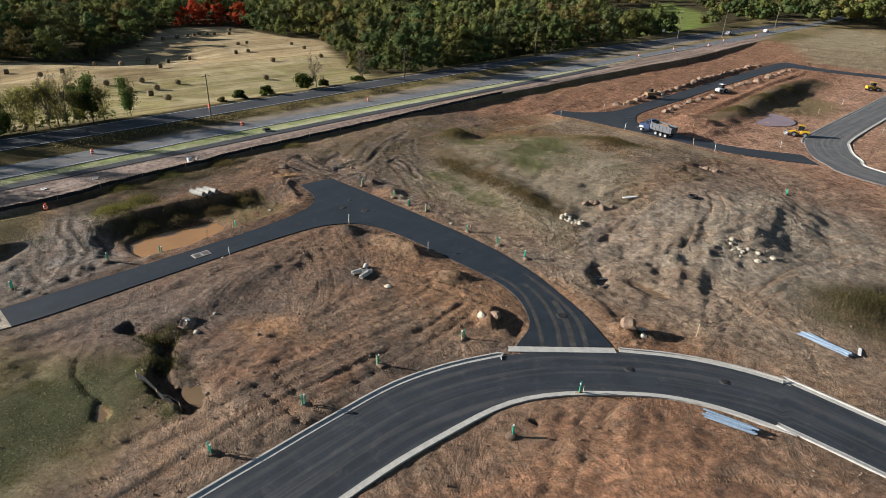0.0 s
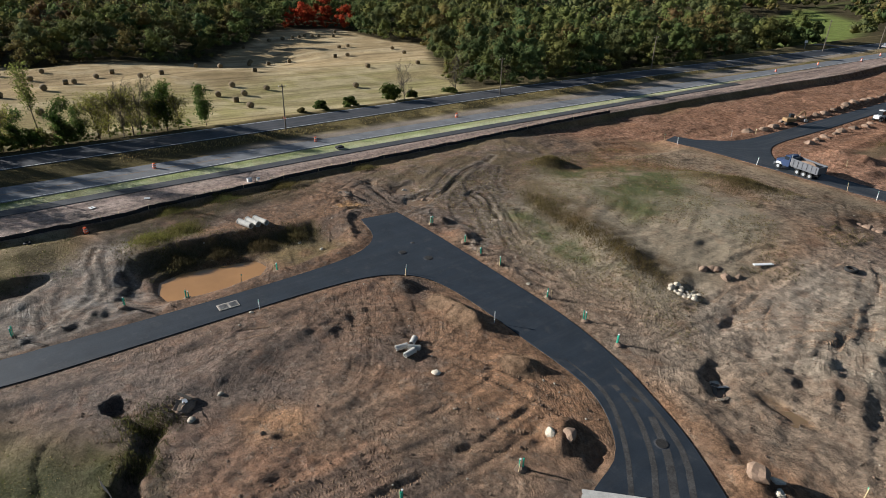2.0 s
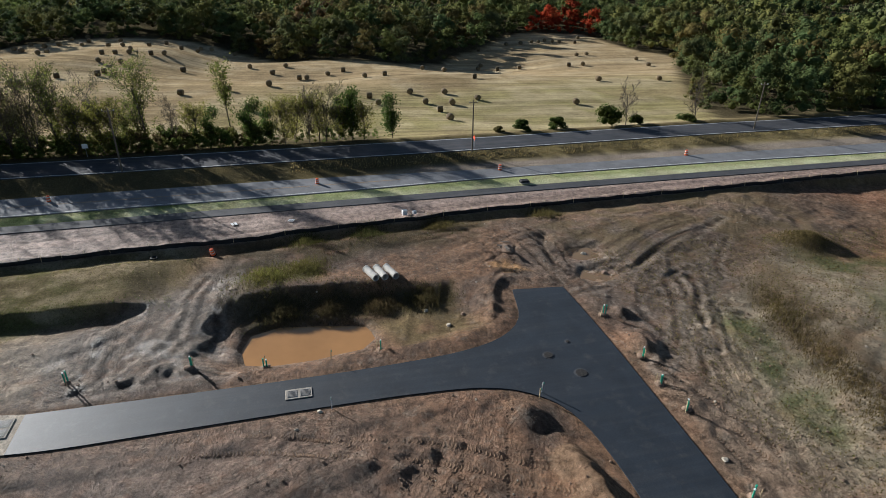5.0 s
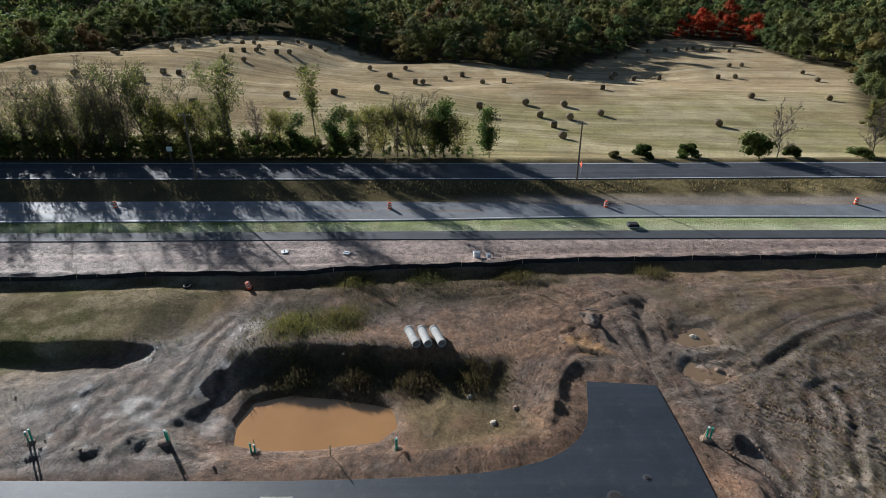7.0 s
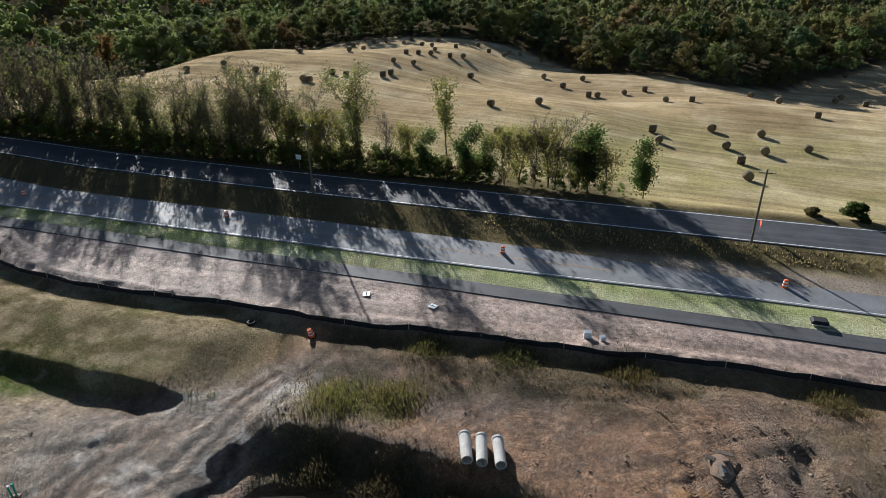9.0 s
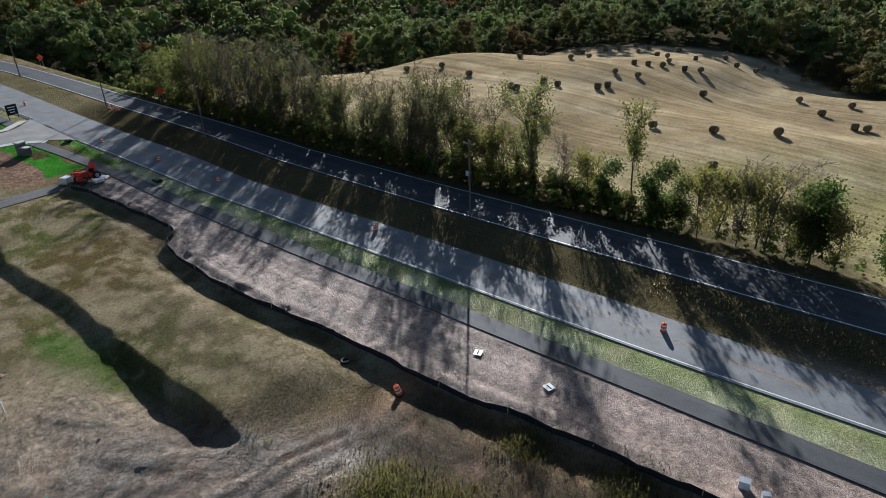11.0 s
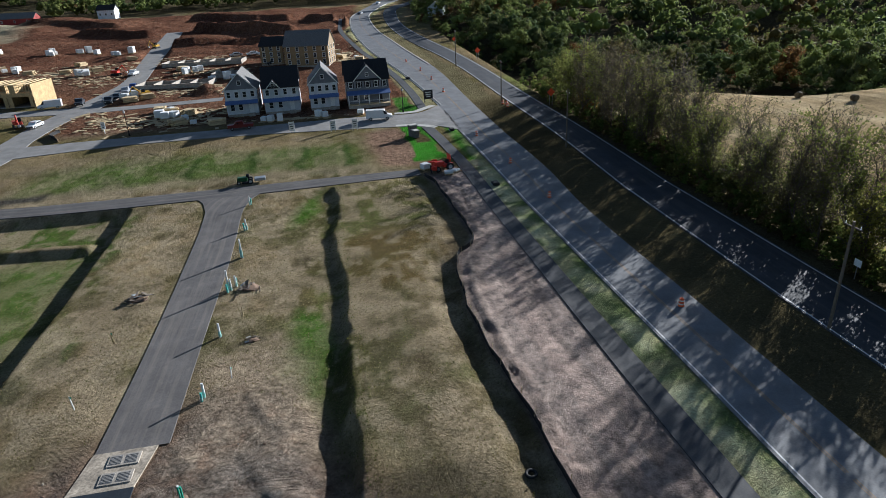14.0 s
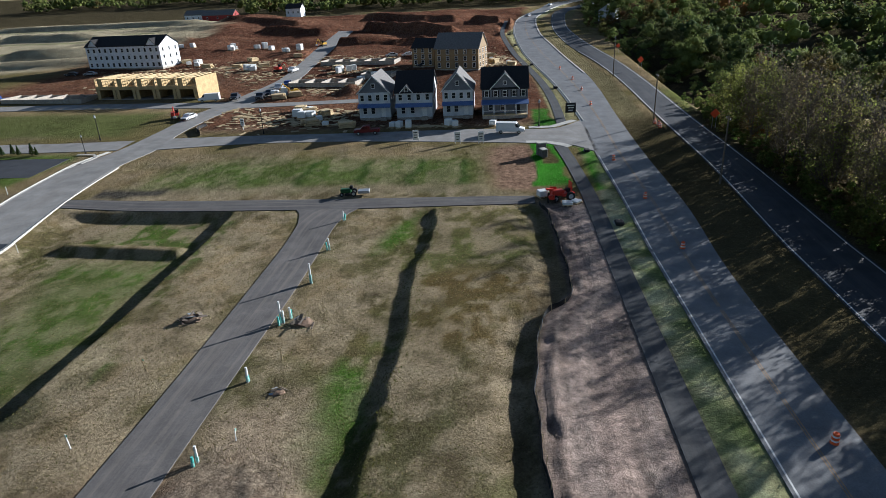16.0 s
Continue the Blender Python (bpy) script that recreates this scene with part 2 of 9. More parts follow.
M_FABRIC_BLACK = plain("black_filter_fabric", (0.018, 0.018, 0.020), 0.8, 0, 0.3, 2)
M_ORANGE = plain("orange_plastic", (0.80, 0.13, 0.03), 0.45, 0, 0.1, 4)
M_WHITE = plain("white_plastic", (0.75, 0.75, 0.73), 0.5, 0, 0.1, 3)
M_GREEN_PVC = plain("green_plastic_pipe", (0.04, 0.36, 0.24), 0.45, 0, 0.15, 4)
M_RUBBER = plain("black_rubber", (0.02, 0.02, 0.02), 0.8, 0, 0.2, 5)
M_GLASS_DARK = plain("dark_window_glass", (0.02, 0.025, 0.03), 0.08, 0, 0.1, 1)
M_BLUE_PIPE = plain("pale_blue_pipe", (0.24, 0.32, 0.42), 0.5, 0, 0.2, 3, 0, 0.2)
M_RED = plain("red_machine_paint", (0.62, 0.05, 0.03), 0.4, 0, 0.15, 2)
M_YELLOW = plain("yellow_machine_paint", (0.62, 0.36, 0.03), 0.45, 0, 0.15, 2)
M_ROCK = plain("pale_rock", (0.48, 0.42, 0.33), 0.9, 0, 0.35, 1.5, 0.6, 0.25)
M_BROWN_ROCK = plain("brown_clod", (0.22, 0.15, 0.105), 0.95, 0, 0.3, 1.5, 0.6, 0.25)
M_HAY = plain("baled_hay", (0.13, 0.095, 0.05), 0.95, 0, 0.35, 6, 0.6, 0.25)
M_HAY_END = plain("baled_hay_end", (0.19, 0.145, 0.08), 0.95, 0, 0.3, 8, 0.5, 0.2)

# ---- tools ----
def lattice(ix, iy, seed):
    h = (ix.astype(np.int64) * 374761393 + iy.astype(np.int64) * 668265263 + seed * 974711) & 0x7FFFFFFF
    h = ((h ^ (h >> 13)) * 1274126177) & 0x7FFFFFFF
    return ((h ^ (h >> 16)) & 0xFFFF) / 65535.0


def vnoise(x, y, seed=0):
    ix, iy = np.floor(x), np.floor(y)
    fx, fy = x - ix, y - iy
    fx, fy = fx * fx * (3 - 2 * fx), fy * fy * (3 - 2 * fy)
    a, b = lattice(ix, iy, seed), lattice(ix + 1, iy, seed)
    c, d = lattice(ix, iy + 1, seed), lattice(ix + 1, iy + 1, seed)
    return (a * (1 - fx) + b * fx) * (1 - fy) + (c * (1 - fx) + d * fx) * fy


def fbm(x, y, size, octaves=4, seed=0):
    total, amp, norm = 0.0, 1.0, 0.0
    for i in range(octaves):
        f = 2.0 ** i / size
        total = total + amp * vnoise(x * f + 17.3 * i, y * f - 9.1 * i, seed + i)
        norm += amp
        amp *= 0.5
    return total / norm


def sstep(a, b, v):
    t = np.clip((v - a) / (b - a), 0, 1)
    return t * t * (3 - 2 * t)


def smooth_path(pts, step=1.0, closed=False):
    """Points along a smooth curve through pts."""
    p = [np.array(q, float) for q in pts]
    n, out = len(p), []
    for i in range(n if closed else n - 1):
        a, b = p[i], p[(i + 1) % n]
        z = p[i - 1] if (i or closed) else 2 * a - b
        c = p[(i + 2) % n] if (closed or i + 2 < n) else 2 * b - a
        k = max(1, int(np.linalg.norm(b - a) / step))
        for j in range(k):
            t = j / k
            out.append(0.5 * (2 * a + (b - z) * t + (2 * z - 5 * a + 4 * b - c) * t ** 2 + (3 * a - 3 * b + c - z) * t ** 3))
    return out if closed else out + [p[-1]]


def inside(x, y, poly, soft=0.5):
    """1 inside a polygon, 0 outside, with a soft edge."""
    x, y = np.asarray(x, float), np.asarray(y, float)
    xs, ys = [q[0] for q in poly], [q[1] for q in poly]
    out = np.zeros(x.shape)
    pad = soft * 2 + 0.1
    near = (x > min(xs) - pad) & (x < max(xs) + pad) & (y > min(ys) - pad) & (y < max(ys) + pad)
    if not near.any():
        return out
    px, py = x[near], y[near]
    best, odd = np.full(px.shape, 1e18), np.zeros(px.shape, bool)
    for i in range(len(poly)):
        ax, ay = poly[i - 1][0], poly[i - 1][1]
        bx, by = poly[i][0], poly[i][1]
        dx, dy = bx - ax, by - ay
        t = np.clip(((px - ax) * dx + (py - ay) * dy) / (dx * dx + dy * dy + 1e-12), 0, 1)
        best = np.minimum(best, (px - ax - t * dx) ** 2 + (py - ay - t * dy) ** 2)
        cross = (ay > py) != (by > py)
        if abs(dy) > 1e-9:
            odd ^= cross & (px < ax + (py - ay) * dx / dy)
    d = np.sqrt(best) * np.where(odd, 1, -1)
    out[near] = sstep(-soft, soft, d)
    return out


def along(x, y, path):
    """Distance from a path of points."""
    best = np.full(np.shape(x), 1e18)
    for (ax, ay), (bx, by) in zip(path[:-1], path[1:]):
        dx, dy = bx - ax, by - ay
        t = np.clip(((x - ax) * dx + (y - ay) * dy) / (dx * dx + dy * dy + 1e-12), 0, 1)
        best = np.minimum(best, (x - ax - t * dx) ** 2 + (y - ay - t * dy) ** 2)
    return np.sqrt(best)


def beside(x, y, path):
    """Signed distance to one side of a path, and how far along it."""
    best, side, far, run = np.full(np.shape(x), 1e18), np.zeros(np.shape(x)), np.zeros(np.shape(x)), 0.0
    for (ax, ay), (bx, by) in zip(path[:-1], path[1:]):
        dx, dy = bx - ax, by - ay
        L = math.hypot(dx, dy) + 1e-9
        t = np.clip(((x - ax) * dx + (y - ay) * dy) / L ** 2, 0, 1)
        d2 = (x - ax - t * dx) ** 2 + (y - ay - t * dy) ** 2
        sign = np.where((x - ax) * dy - (y - ay) * dx > 0, 1.0, -1.0)
        hit = d2 < best
        best, side, far = np.where(hit, d2, best), np.where(hit, sign, side), np.where(hit, run + t * L, far)
        run += L
    return np.sqrt(best) * side, far


def mesh_from(name, verts, faces, material, smooth=False):
    me = bpy.data.meshes.new(name)
    me.from_pydata([tuple(v) for v in verts], [], [tuple(f) for f in faces])
    me.materials.append(material)
    if smooth:
        me.polygons.foreach_set("use_smooth", [True] * len(me.polygons))
    me.update()
    return me


def thing(name, x, y, z=0.0, turn=0.0, label="", category="", group="", kind="", size=1.0):
    ob = new(name)
    ob.empty_display_size = 0.3
    ob.matrix_basis = pose(x, y, z, 0, 0, turn) @ Matrix.Scale(size, 4)
    return tagged(ob, label, category, group, kind)


def part(name, bm, material, parent=None, label="", smooth=False):
    """Links a bmesh as one mesh object under a thing or a part."""
    me = bpy.data.meshes.new(name)
    bm.to_mesh(me)
    bm.free()
    me.materials.append(material)
    if smooth:
        me.polygons.foreach_set("use_smooth", [True] * len(me.polygons))
    ob = new(name, me)
    if parent:
        ob.parent = parent
    return tagged(ob, label)


def box(bm, cx, cy, cz, sx, sy, sz, turn=0.0, bevel=0.0, tilt=0.0, lean=0.0):
    """A box by its middle and size, with its edges worn round."""
    got = bmesh.ops.create_cube(bm, size=1.0, matrix=pose(cx, cy, cz, tilt, lean, turn) @ Matrix.Diagonal((sx, sy, sz, 1)))
    if bevel:
        edges = list({e for v in got["verts"] for e in v.link_edges})
        bmesh.ops.bevel(bm, geom=edges, offset=bevel, segments=1, affect="EDGES")
    return bm


def rod(bm, a, b, ra, rb=None, sides=8, caps=True):
    """A round bar from a to b."""
    a, b = Vector(a), Vector(b)
    turn = (b - a).to_track_quat("Z", "Y").to_matrix().to_4x4()
    bmesh.ops.create_cone(bm, cap_ends=caps, segments=sides, radius1=ra, radius2=ra if rb is None else rb, depth=(b - a).length, matrix=Matrix.Translation((a + b) / 2) @ turn)
    return bm


def prism(bm, outline, y0, y1):
    """An x-z outline drawn out along y."""
    lo = [bm.verts.new((x, y0, z)) for x, z in outline]
    hi = [bm.verts.new((x, y1, z)) for x, z in outline]
    n = len(outline)
    bm.faces.new(lo)
    bm.faces.new(hi[::-1])
    for i in range(n):
        bm.faces.new((lo[i], hi[i], hi[(i + 1) % n], lo[(i + 1) % n]))
    return bm


def fresh():
    return bmesh.new()


def boxed(*args, **kw):
    return box(bmesh.new(), *args, **kw)

# ---- the lie of the land ----
FIELD_LEVELS = [(-146, -80, .3), (-146, 0, -.3), (-146, 60, -.8), (-146, 140, -1.5), (-186, 79, -3.7), (-200, 65, -4), (-238, 33, -7.3), (-261, 17, -7.5), (-276, 105, -13),
                (-269, 148, -9.5), (-315, 130, -11), (-370, 190, -12), (-193, -31, 1.8), (-192, 17, .2), (-199, 26, -1), (-152, 27, -1), (-240, -40, 2.5), (-235, -75, 2.5),
                (-270, -25, -1), (-180, -90, 1), (-180, 130, -4), (-300, 20, -12), (-300, -60, -5), (-400, 60, -12), (-240, -130, -8), (-262, -118, -9), (-216, -150, -7), (-300, -110, -11), (-400, -150, -14)]
FENCE_LINE = [(-106.5, -56), (-107.7, -50), (-108.4, -29), (-105.0, -23), (-103.6, -12), (-103.7, -2), (-104.4, 8), (-104.6, 24), (-105.6, 32), (-106.6, 48),
              (-107.7, 60), (-108.2, 80), (-109.0, 110), (-109.5, 137), (-108.5, 165), (-107, 200), (-104, 250), (-106, 300), (-107, 340)]


def field_z(x, y):
    num, den = 0.0, 0.0
    for a, b, c in FIELD_LEVELS:
        w = ((x - a) ** 2 + (y - b) ** 2 + 150.0) ** -1.6
        num, den = num + w * c, den + w
    return num / den


def macro(x, y):
    """The land without its small forms."""
    x, y = np.asarray(x, float), np.asarray(y, float)
    south = np.interp(-y, [40, 105, 200, 360, 450, 900], [0, 2.5, 6, 13, 15, 18])
    z = south + 3.0 * np.exp(-((x + 45) / 26) ** 2 - ((y - 100) / 24) ** 2)
    far = sstep(-170, -300, y)
    k = sstep(-144, -152, x)
    hills = 26 * sstep(-420, -900, x) + 22 * sstep(420, 900, y) + 20 * sstep(-480, -1000, y)
    return z * (1 - k) + (field_z(x, y) * (1 - far) + south * far) * k + hills


# roads: two edges each
STREET = ([(-30.4, -44), (-33.0, -22), (-35.0, 0), (-35.4, 12), (-35.4, 17.4), (-35.4, 24.1), (-35.1, 31.2), (-33.5, 37.3), (-30.9, 43), (-27.9, 47.4), (-23, 52.2), (-18.4, 55.7), (-13.5, 58.2), (-8.5, 59.7), (-3.6, 60.1), (60, 60)],
          [(-20.6, -44), (-25.0, -22), (-28.0, 0), (-28.3, 10), (-28.3, 19.4), (-28.2, 25), (-27.6, 31.1), (-26.9, 35.7), (-25.7, 39.1), (-23.5, 42.5), (-20.5, 45.8), (-16.5, 49.3), (-11.9, 51.6), (-6.3, 52.9), (-1.9, 53.5), (60, 53.4)])
TEE_EDGES = [[(-31.3, 44.8), (-33.3, 49.8), (-39.7, 53.6), (-50.1, 54.0), (-59.5, 53.9), (-65.2, 52.8), (-68.3, 50.2), (-69.9, 46.3), (-70.4, 40), (-70.4, 32.6), (-70.2, 21.5), (-70.0, 12.2), (-70.2, 8.0)],
             [(-74.8, 8.0), (-74.7, 19), (-74.7, 31), (-75, 40), (-75.6, 46), (-77, 50.3), (-80.0, 53.2), (-85.6, 54.4)],
             [(-85.0, 60.3), (-76.3, 60.7), (-62.5, 60.8), (-50, 60.6), (-41.1, 59.3), (-36, 57.8), (-30.5, 55.8), (-24.2, 52.4)]]
T_ROAD = [tuple(p) for e in TEE_EDGES for p in smooth_path(e, 1.2)]
APRON = [(-70.2, 8.0), (-70.9, 3.8), (-75.6, 3.8), (-74.8, 8.0)]
ALLEY = ([(-76.4, 3.8), (-76.6, -10), (-77.0, -30), (-77.0, -50), (-79.0, -55.6)], [(-71.0, 3.8), (-71.4, -10), (-71.5, -30), (-71.2, -50), (-69.2, -55.6)])
LANE = ([(-106, -56.6), (-90, -56.0), (-70, -55.4), (-45, -55.8), (-28, -58.0)], [(-106, -59.8), (-90, -59.9), (-70, -59.8), (-45, -60.2), (-28, -61.6)])
SOUTH_STREET = ([(-30.3, -43.9), (-27.2, -62), (-26, -79), (-28, -91), (-27, -105), (-28.5, -122), (-32.8, -138.6), (-35.6, -167), (-33, -200), (-29, -250), (-24, -310)],
                [(-20.5, -43.9), (-17.0, -62), (-16, -79), (-19.5, -91), (-20.6, -105), (-21.6, -122), (-25.5, -145), (-28.5, -170), (-26, -200), (-21, -250), (-16, -310)])
HOUSE_STREET = ([(-27, -91), (-45, -93.8), (-57, -94.2), (-74, -93.5), (-96, -91), (-106, -89.5), (-114, -88.0), (-119.0, -82)], [(-27, -100), (-45, -100.5), (-57, -100.5), (-70, -100.5), (-84, -101), (-99, -101), (-112, -100), (-119.0, -107)])
EAST_STREET = ([(-19, -91.5), (0, -91.0), (30, -91.5), (80, -92)], [(-19, -99), (0, -98), (30, -98.5), (80, -99)])
ROW_STREET = ([(-24, -131), (0, -133.5), (30, -135), (80, -136)], [(-24, -138), (0, -140), (30, -141.5), (80, -142)])
BACK_STREET = ([(-29, -129.5), (-46, -131), (-64, -132.5)], [(-30, -135), (-46, -135.5), (-64, -137)])
HIGHWAY = ([(-109, 520), (-111.6, 350), (-115.2, 251), (-118.6, 148), (-120.0, 110), (-120.4, 87), (-120.5, 62), (-119.8, 40), (-119.5, 20), (-119.5, 0), (-119.0, -54), (-118.4, -80), (-118.5, -106), (-117.6, -125), (-115.8, -150), (-112.4, -182), (-109.3, -216), (-107.6, -272), (-110.3, -327), (-117.2, -360), (-129.4, -412), (-139, -448), (-175, -540)],
           [(-116, 520), (-117.4, 350), (-120.4, 251), (-123.6, 148), (-124.6, 110), (-124.6, 87), (-125.0, 62), (-125.8, 46), (-126.4, 30), (-126.6, 0), (-126.6, -30), (-127.6, -54), (-127, -80), (-127, -110), (-127.5, -140), (-127, -165), (-125, -190), (-122.5, -225), (-119.8, -270), (-121.5, -330), (-129, -368), (-141, -412), (-152, -448), (-187, -540)])
OLD_ROAD = ([(-119.5, 430), (-125.5, 304), (-131.6, 200), (-134.2, 120), (-134.0, 60), (-134.3, 0), (-135.2, -40), (-135.8, -72), (-135, -106), (-134.3, -150), (-132, -186), (-127.5, -235), (-126.5, -285), (-131, -345), (-141, -385), (-158, -430), (-190, -520)],
            [(-127.5, 430), (-133, 304), (-139, 200), (-141.6, 120), (-141.6, 60), (-142.2, 0), (-143.0, -40), (-143, -72), (-142, -106), (-141.3, -150), (-139.5, -186), (-135, -235), (-133.5, -285), (-138.5, -345), (-149, -385), (-166, -430), (-198, -520)])
PATH = ([(-112.5, 200), (-113.8, 100), (-113.9, 40), (-113.6, 0), (-113.4, -50), (-112.6, -72), (-111.2, -87)], [(-114.8, 200), (-116.1, 100), (-116.2, 40), (-116.0, 0), (-115.8, -50), (-114.8, -72), (-113.6, -87)])
PATH_SOUTH = ([(-113.2, -103), (-113.2, -125), (-112.0, -150), (-109, -180), (-105, -216), (-101.5, -272), (-104, -327)], [(-115.4, -103), (-115.4, -125), (-114.2, -150), (-111, -180), (-107, -216), (-103.5, -272), (-106, -327)])
NORTH_LANE = ([(-88.2, 133.6), (-79, 136.8), (-66, 137.0), (-58, 136.8), (-45, 137.2), (-33, 143.6)], [(-87.4, 129.6), (-77, 130.4), (-68, 130.6), (-55, 130.2), (-42.6, 131.2), (-28.2, 138.8)])
NORTH_BRANCH = ([(-84, 135.5), (-79.4, 142), (-78.2, 150), (-78.2, 170), (-78.2, 200), (-78.2, 256), (-76.6, 268)], [(-66, 135.5), (-71, 142), (-73.2, 150), (-73.3, 172), (-73.6, 200), (-72.6, 252), (-70.5, 258)])
NORTH_END = ([(-76.5, 268.5), (-60, 266), (-42, 271), (0, 280)], [(-71, 258), (-60, 259), (-42, 264), (0, 273)])
NE_STREET = ([(-34.5, 330), (-35, 229), (-36, 189), (-36.6, 161), (-34, 150), (-28, 141), (-15.8, 135.4), (40, 134)], [(-28, 330), (-28.5, 229), (-28.9, 198), (-29.4, 167), (-28, 158.5), (-23.9, 150), (-15, 143.6), (40, 142)])


def resample(pts, n):
    p = np.array(smooth_path(pts, 2.0))
    d = np.concatenate([[0], np.cumsum(np.linalg.norm(np.diff(p, axis=0), axis=1))])
    s = np.linspace(0, d[-1], n)
    return np.stack([np.interp(s, d, p[:, 0]), np.interp(s, d, p[:, 1])], 1)


def outline(edges):
    n = max(20, int(len(smooth_path(edges[0], 3.0))))
    return np.concatenate([resample(edges[0], n), resample(edges[1], n)[::-1]]).tolist()


ROAD_EDGES = {"street": STREET, "alley": ALLEY, "lane": LANE, "south": SOUTH_STREET, "houses": HOUSE_STREET, "east": EAST_STREET, "row": ROW_STREET, "back": BACK_STREET,
              "highway": HIGHWAY, "old": OLD_ROAD, "path": PATH, "path_s": PATH_SOUTH, "n_lane": NORTH_LANE, "n_branch": NORTH_BRANCH, "n_end": NORTH_END, "ne": NE_STREET}
PAVED = [outline(e) for e in ROAD_EDGES.values()] + [T_ROAD, APRON]

FIELD = [(-144.5, -112), (-150, -152), (-175, -148), (-199, -138), (-224, -116), (-240, -96), (-277, -90), (-312, -80), (-327, -60), (-330, -38), (-328, -12), (-316, 8), (-292, 30), (-276, 50), (-272, 72), (-285, 92),
         (-303, 108), (-322, 124), (-345, 140), (-356, 158), (-350, 184), (-321, 181), (-289, 179), (-263, 188), (-221, 159), (-190, 143), (-160, 130), (-144.5, 128)]
POND = [(-79.6, 25.2), (-82.0, 24.6), (-84.6, 25.4), (-85.6, 28.5), (-85.0, 33), (-83.8, 37.6), (-81.4, 38.2), (-79.8, 36.8), (-79.0, 31.8), (-78.9, 27.5)]
BASIN = [(-77.6, 23.5), (-80, 21.5), (-85, 21.5), (-88.5, 24), (-89.2, 30), (-88.8, 40), (-88.0, 47.5), (-84, 49.5), (-80, 49), (-77.8, 42), (-77.2, 32)]
POND_Z = -1.35
GULLY = [(-61.5, 16.4), (-59.5, 17.6), (-57.2, 18.7), (-54.0, 17.6), (-51.6, 15.2), (-49.0, 15.4), (-45.8, 15.8)]
TRENCH = [(-59.6, 10.8), (-54.2, 10.3), (-49.7, 10.1)]
PINK_POND = [(-51.6, 164), (-47, 162), (-43.2, 166), (-42.8, 171), (-46, 175.5), (-50.8, 176), (-53, 170)]
PUDDLES = [((-46.9, 17.4), 1.3, 0.9, 1), ((-50.2, 10.1), 0.9, 0.5, 1), ((-92.4, 66.0), 1.5, 2.2, 1), ((-86.9, 65.3), 1.4, 1.9, 1), ((-27.5, 66.2), 2.6, 0.8, 1)]


def fence_x(y):
    return np.interp(y, [p[1] for p in FENCE_LINE], [p[0] for p in FENCE_LINE])


def bump_at(x, y, cx, cy, rx, ry, turn=0.0):
    c, s = math.cos(radians(turn)), math.sin(radians(turn))
    u, v = (x - cx) * c + (y - cy) * s, -(x - cx) * s + (y - cy) * c
    return np.exp(-(u / rx) ** 2 - (v / ry) ** 2)


def heap_at(x, y, cx, cy, r, turn=0.0, stretch=1.0):
    """A tipped heap: straight sides to a rounded top."""
    c, s = math.cos(radians(turn)), math.sin(radians(turn))
    u, v = ((x - cx) * c + (y - cy) * s) / stretch, -(x - cx) * s + (y - cy) * c
    return np.clip(1.12 - np.sqrt((u * u + v * v) / (r * r) + 0.015), 0, None)


def paved(x, y, soft):
    m = np.zeros(np.shape(x))
    for p in PAVED:
        m = np.maximum(m, inside(x, y, p, soft))
    return m


def churned(x, y):
    """How far the earth is dug up, 0 to 1."""
    site = inside(x, y, [(-104, 21), (-93, 19), (-89.5, 9), (-84, 0), (-78, -1), (-70, 3), (-62, 9), (-56, 14), (-44, 8), (-40, -8), (30, -8), (30, 100), (-10, 128), (-60, 124), (-88, 126), (-108, 128), (-107, 60)], 5)
    north = inside(x, y, [(-107, 105), (-90, 128), (-30, 128), (10, 100), (60, 130), (40, 330), (-105, 330)], 4)
    south = inside(x, y, [(-117, -104), (-30, -104), (-18, -150), (70, -150), (80, -420), (-120, -420), (-105, -250)], 4)
    return np.maximum(np.maximum(site, north), south)


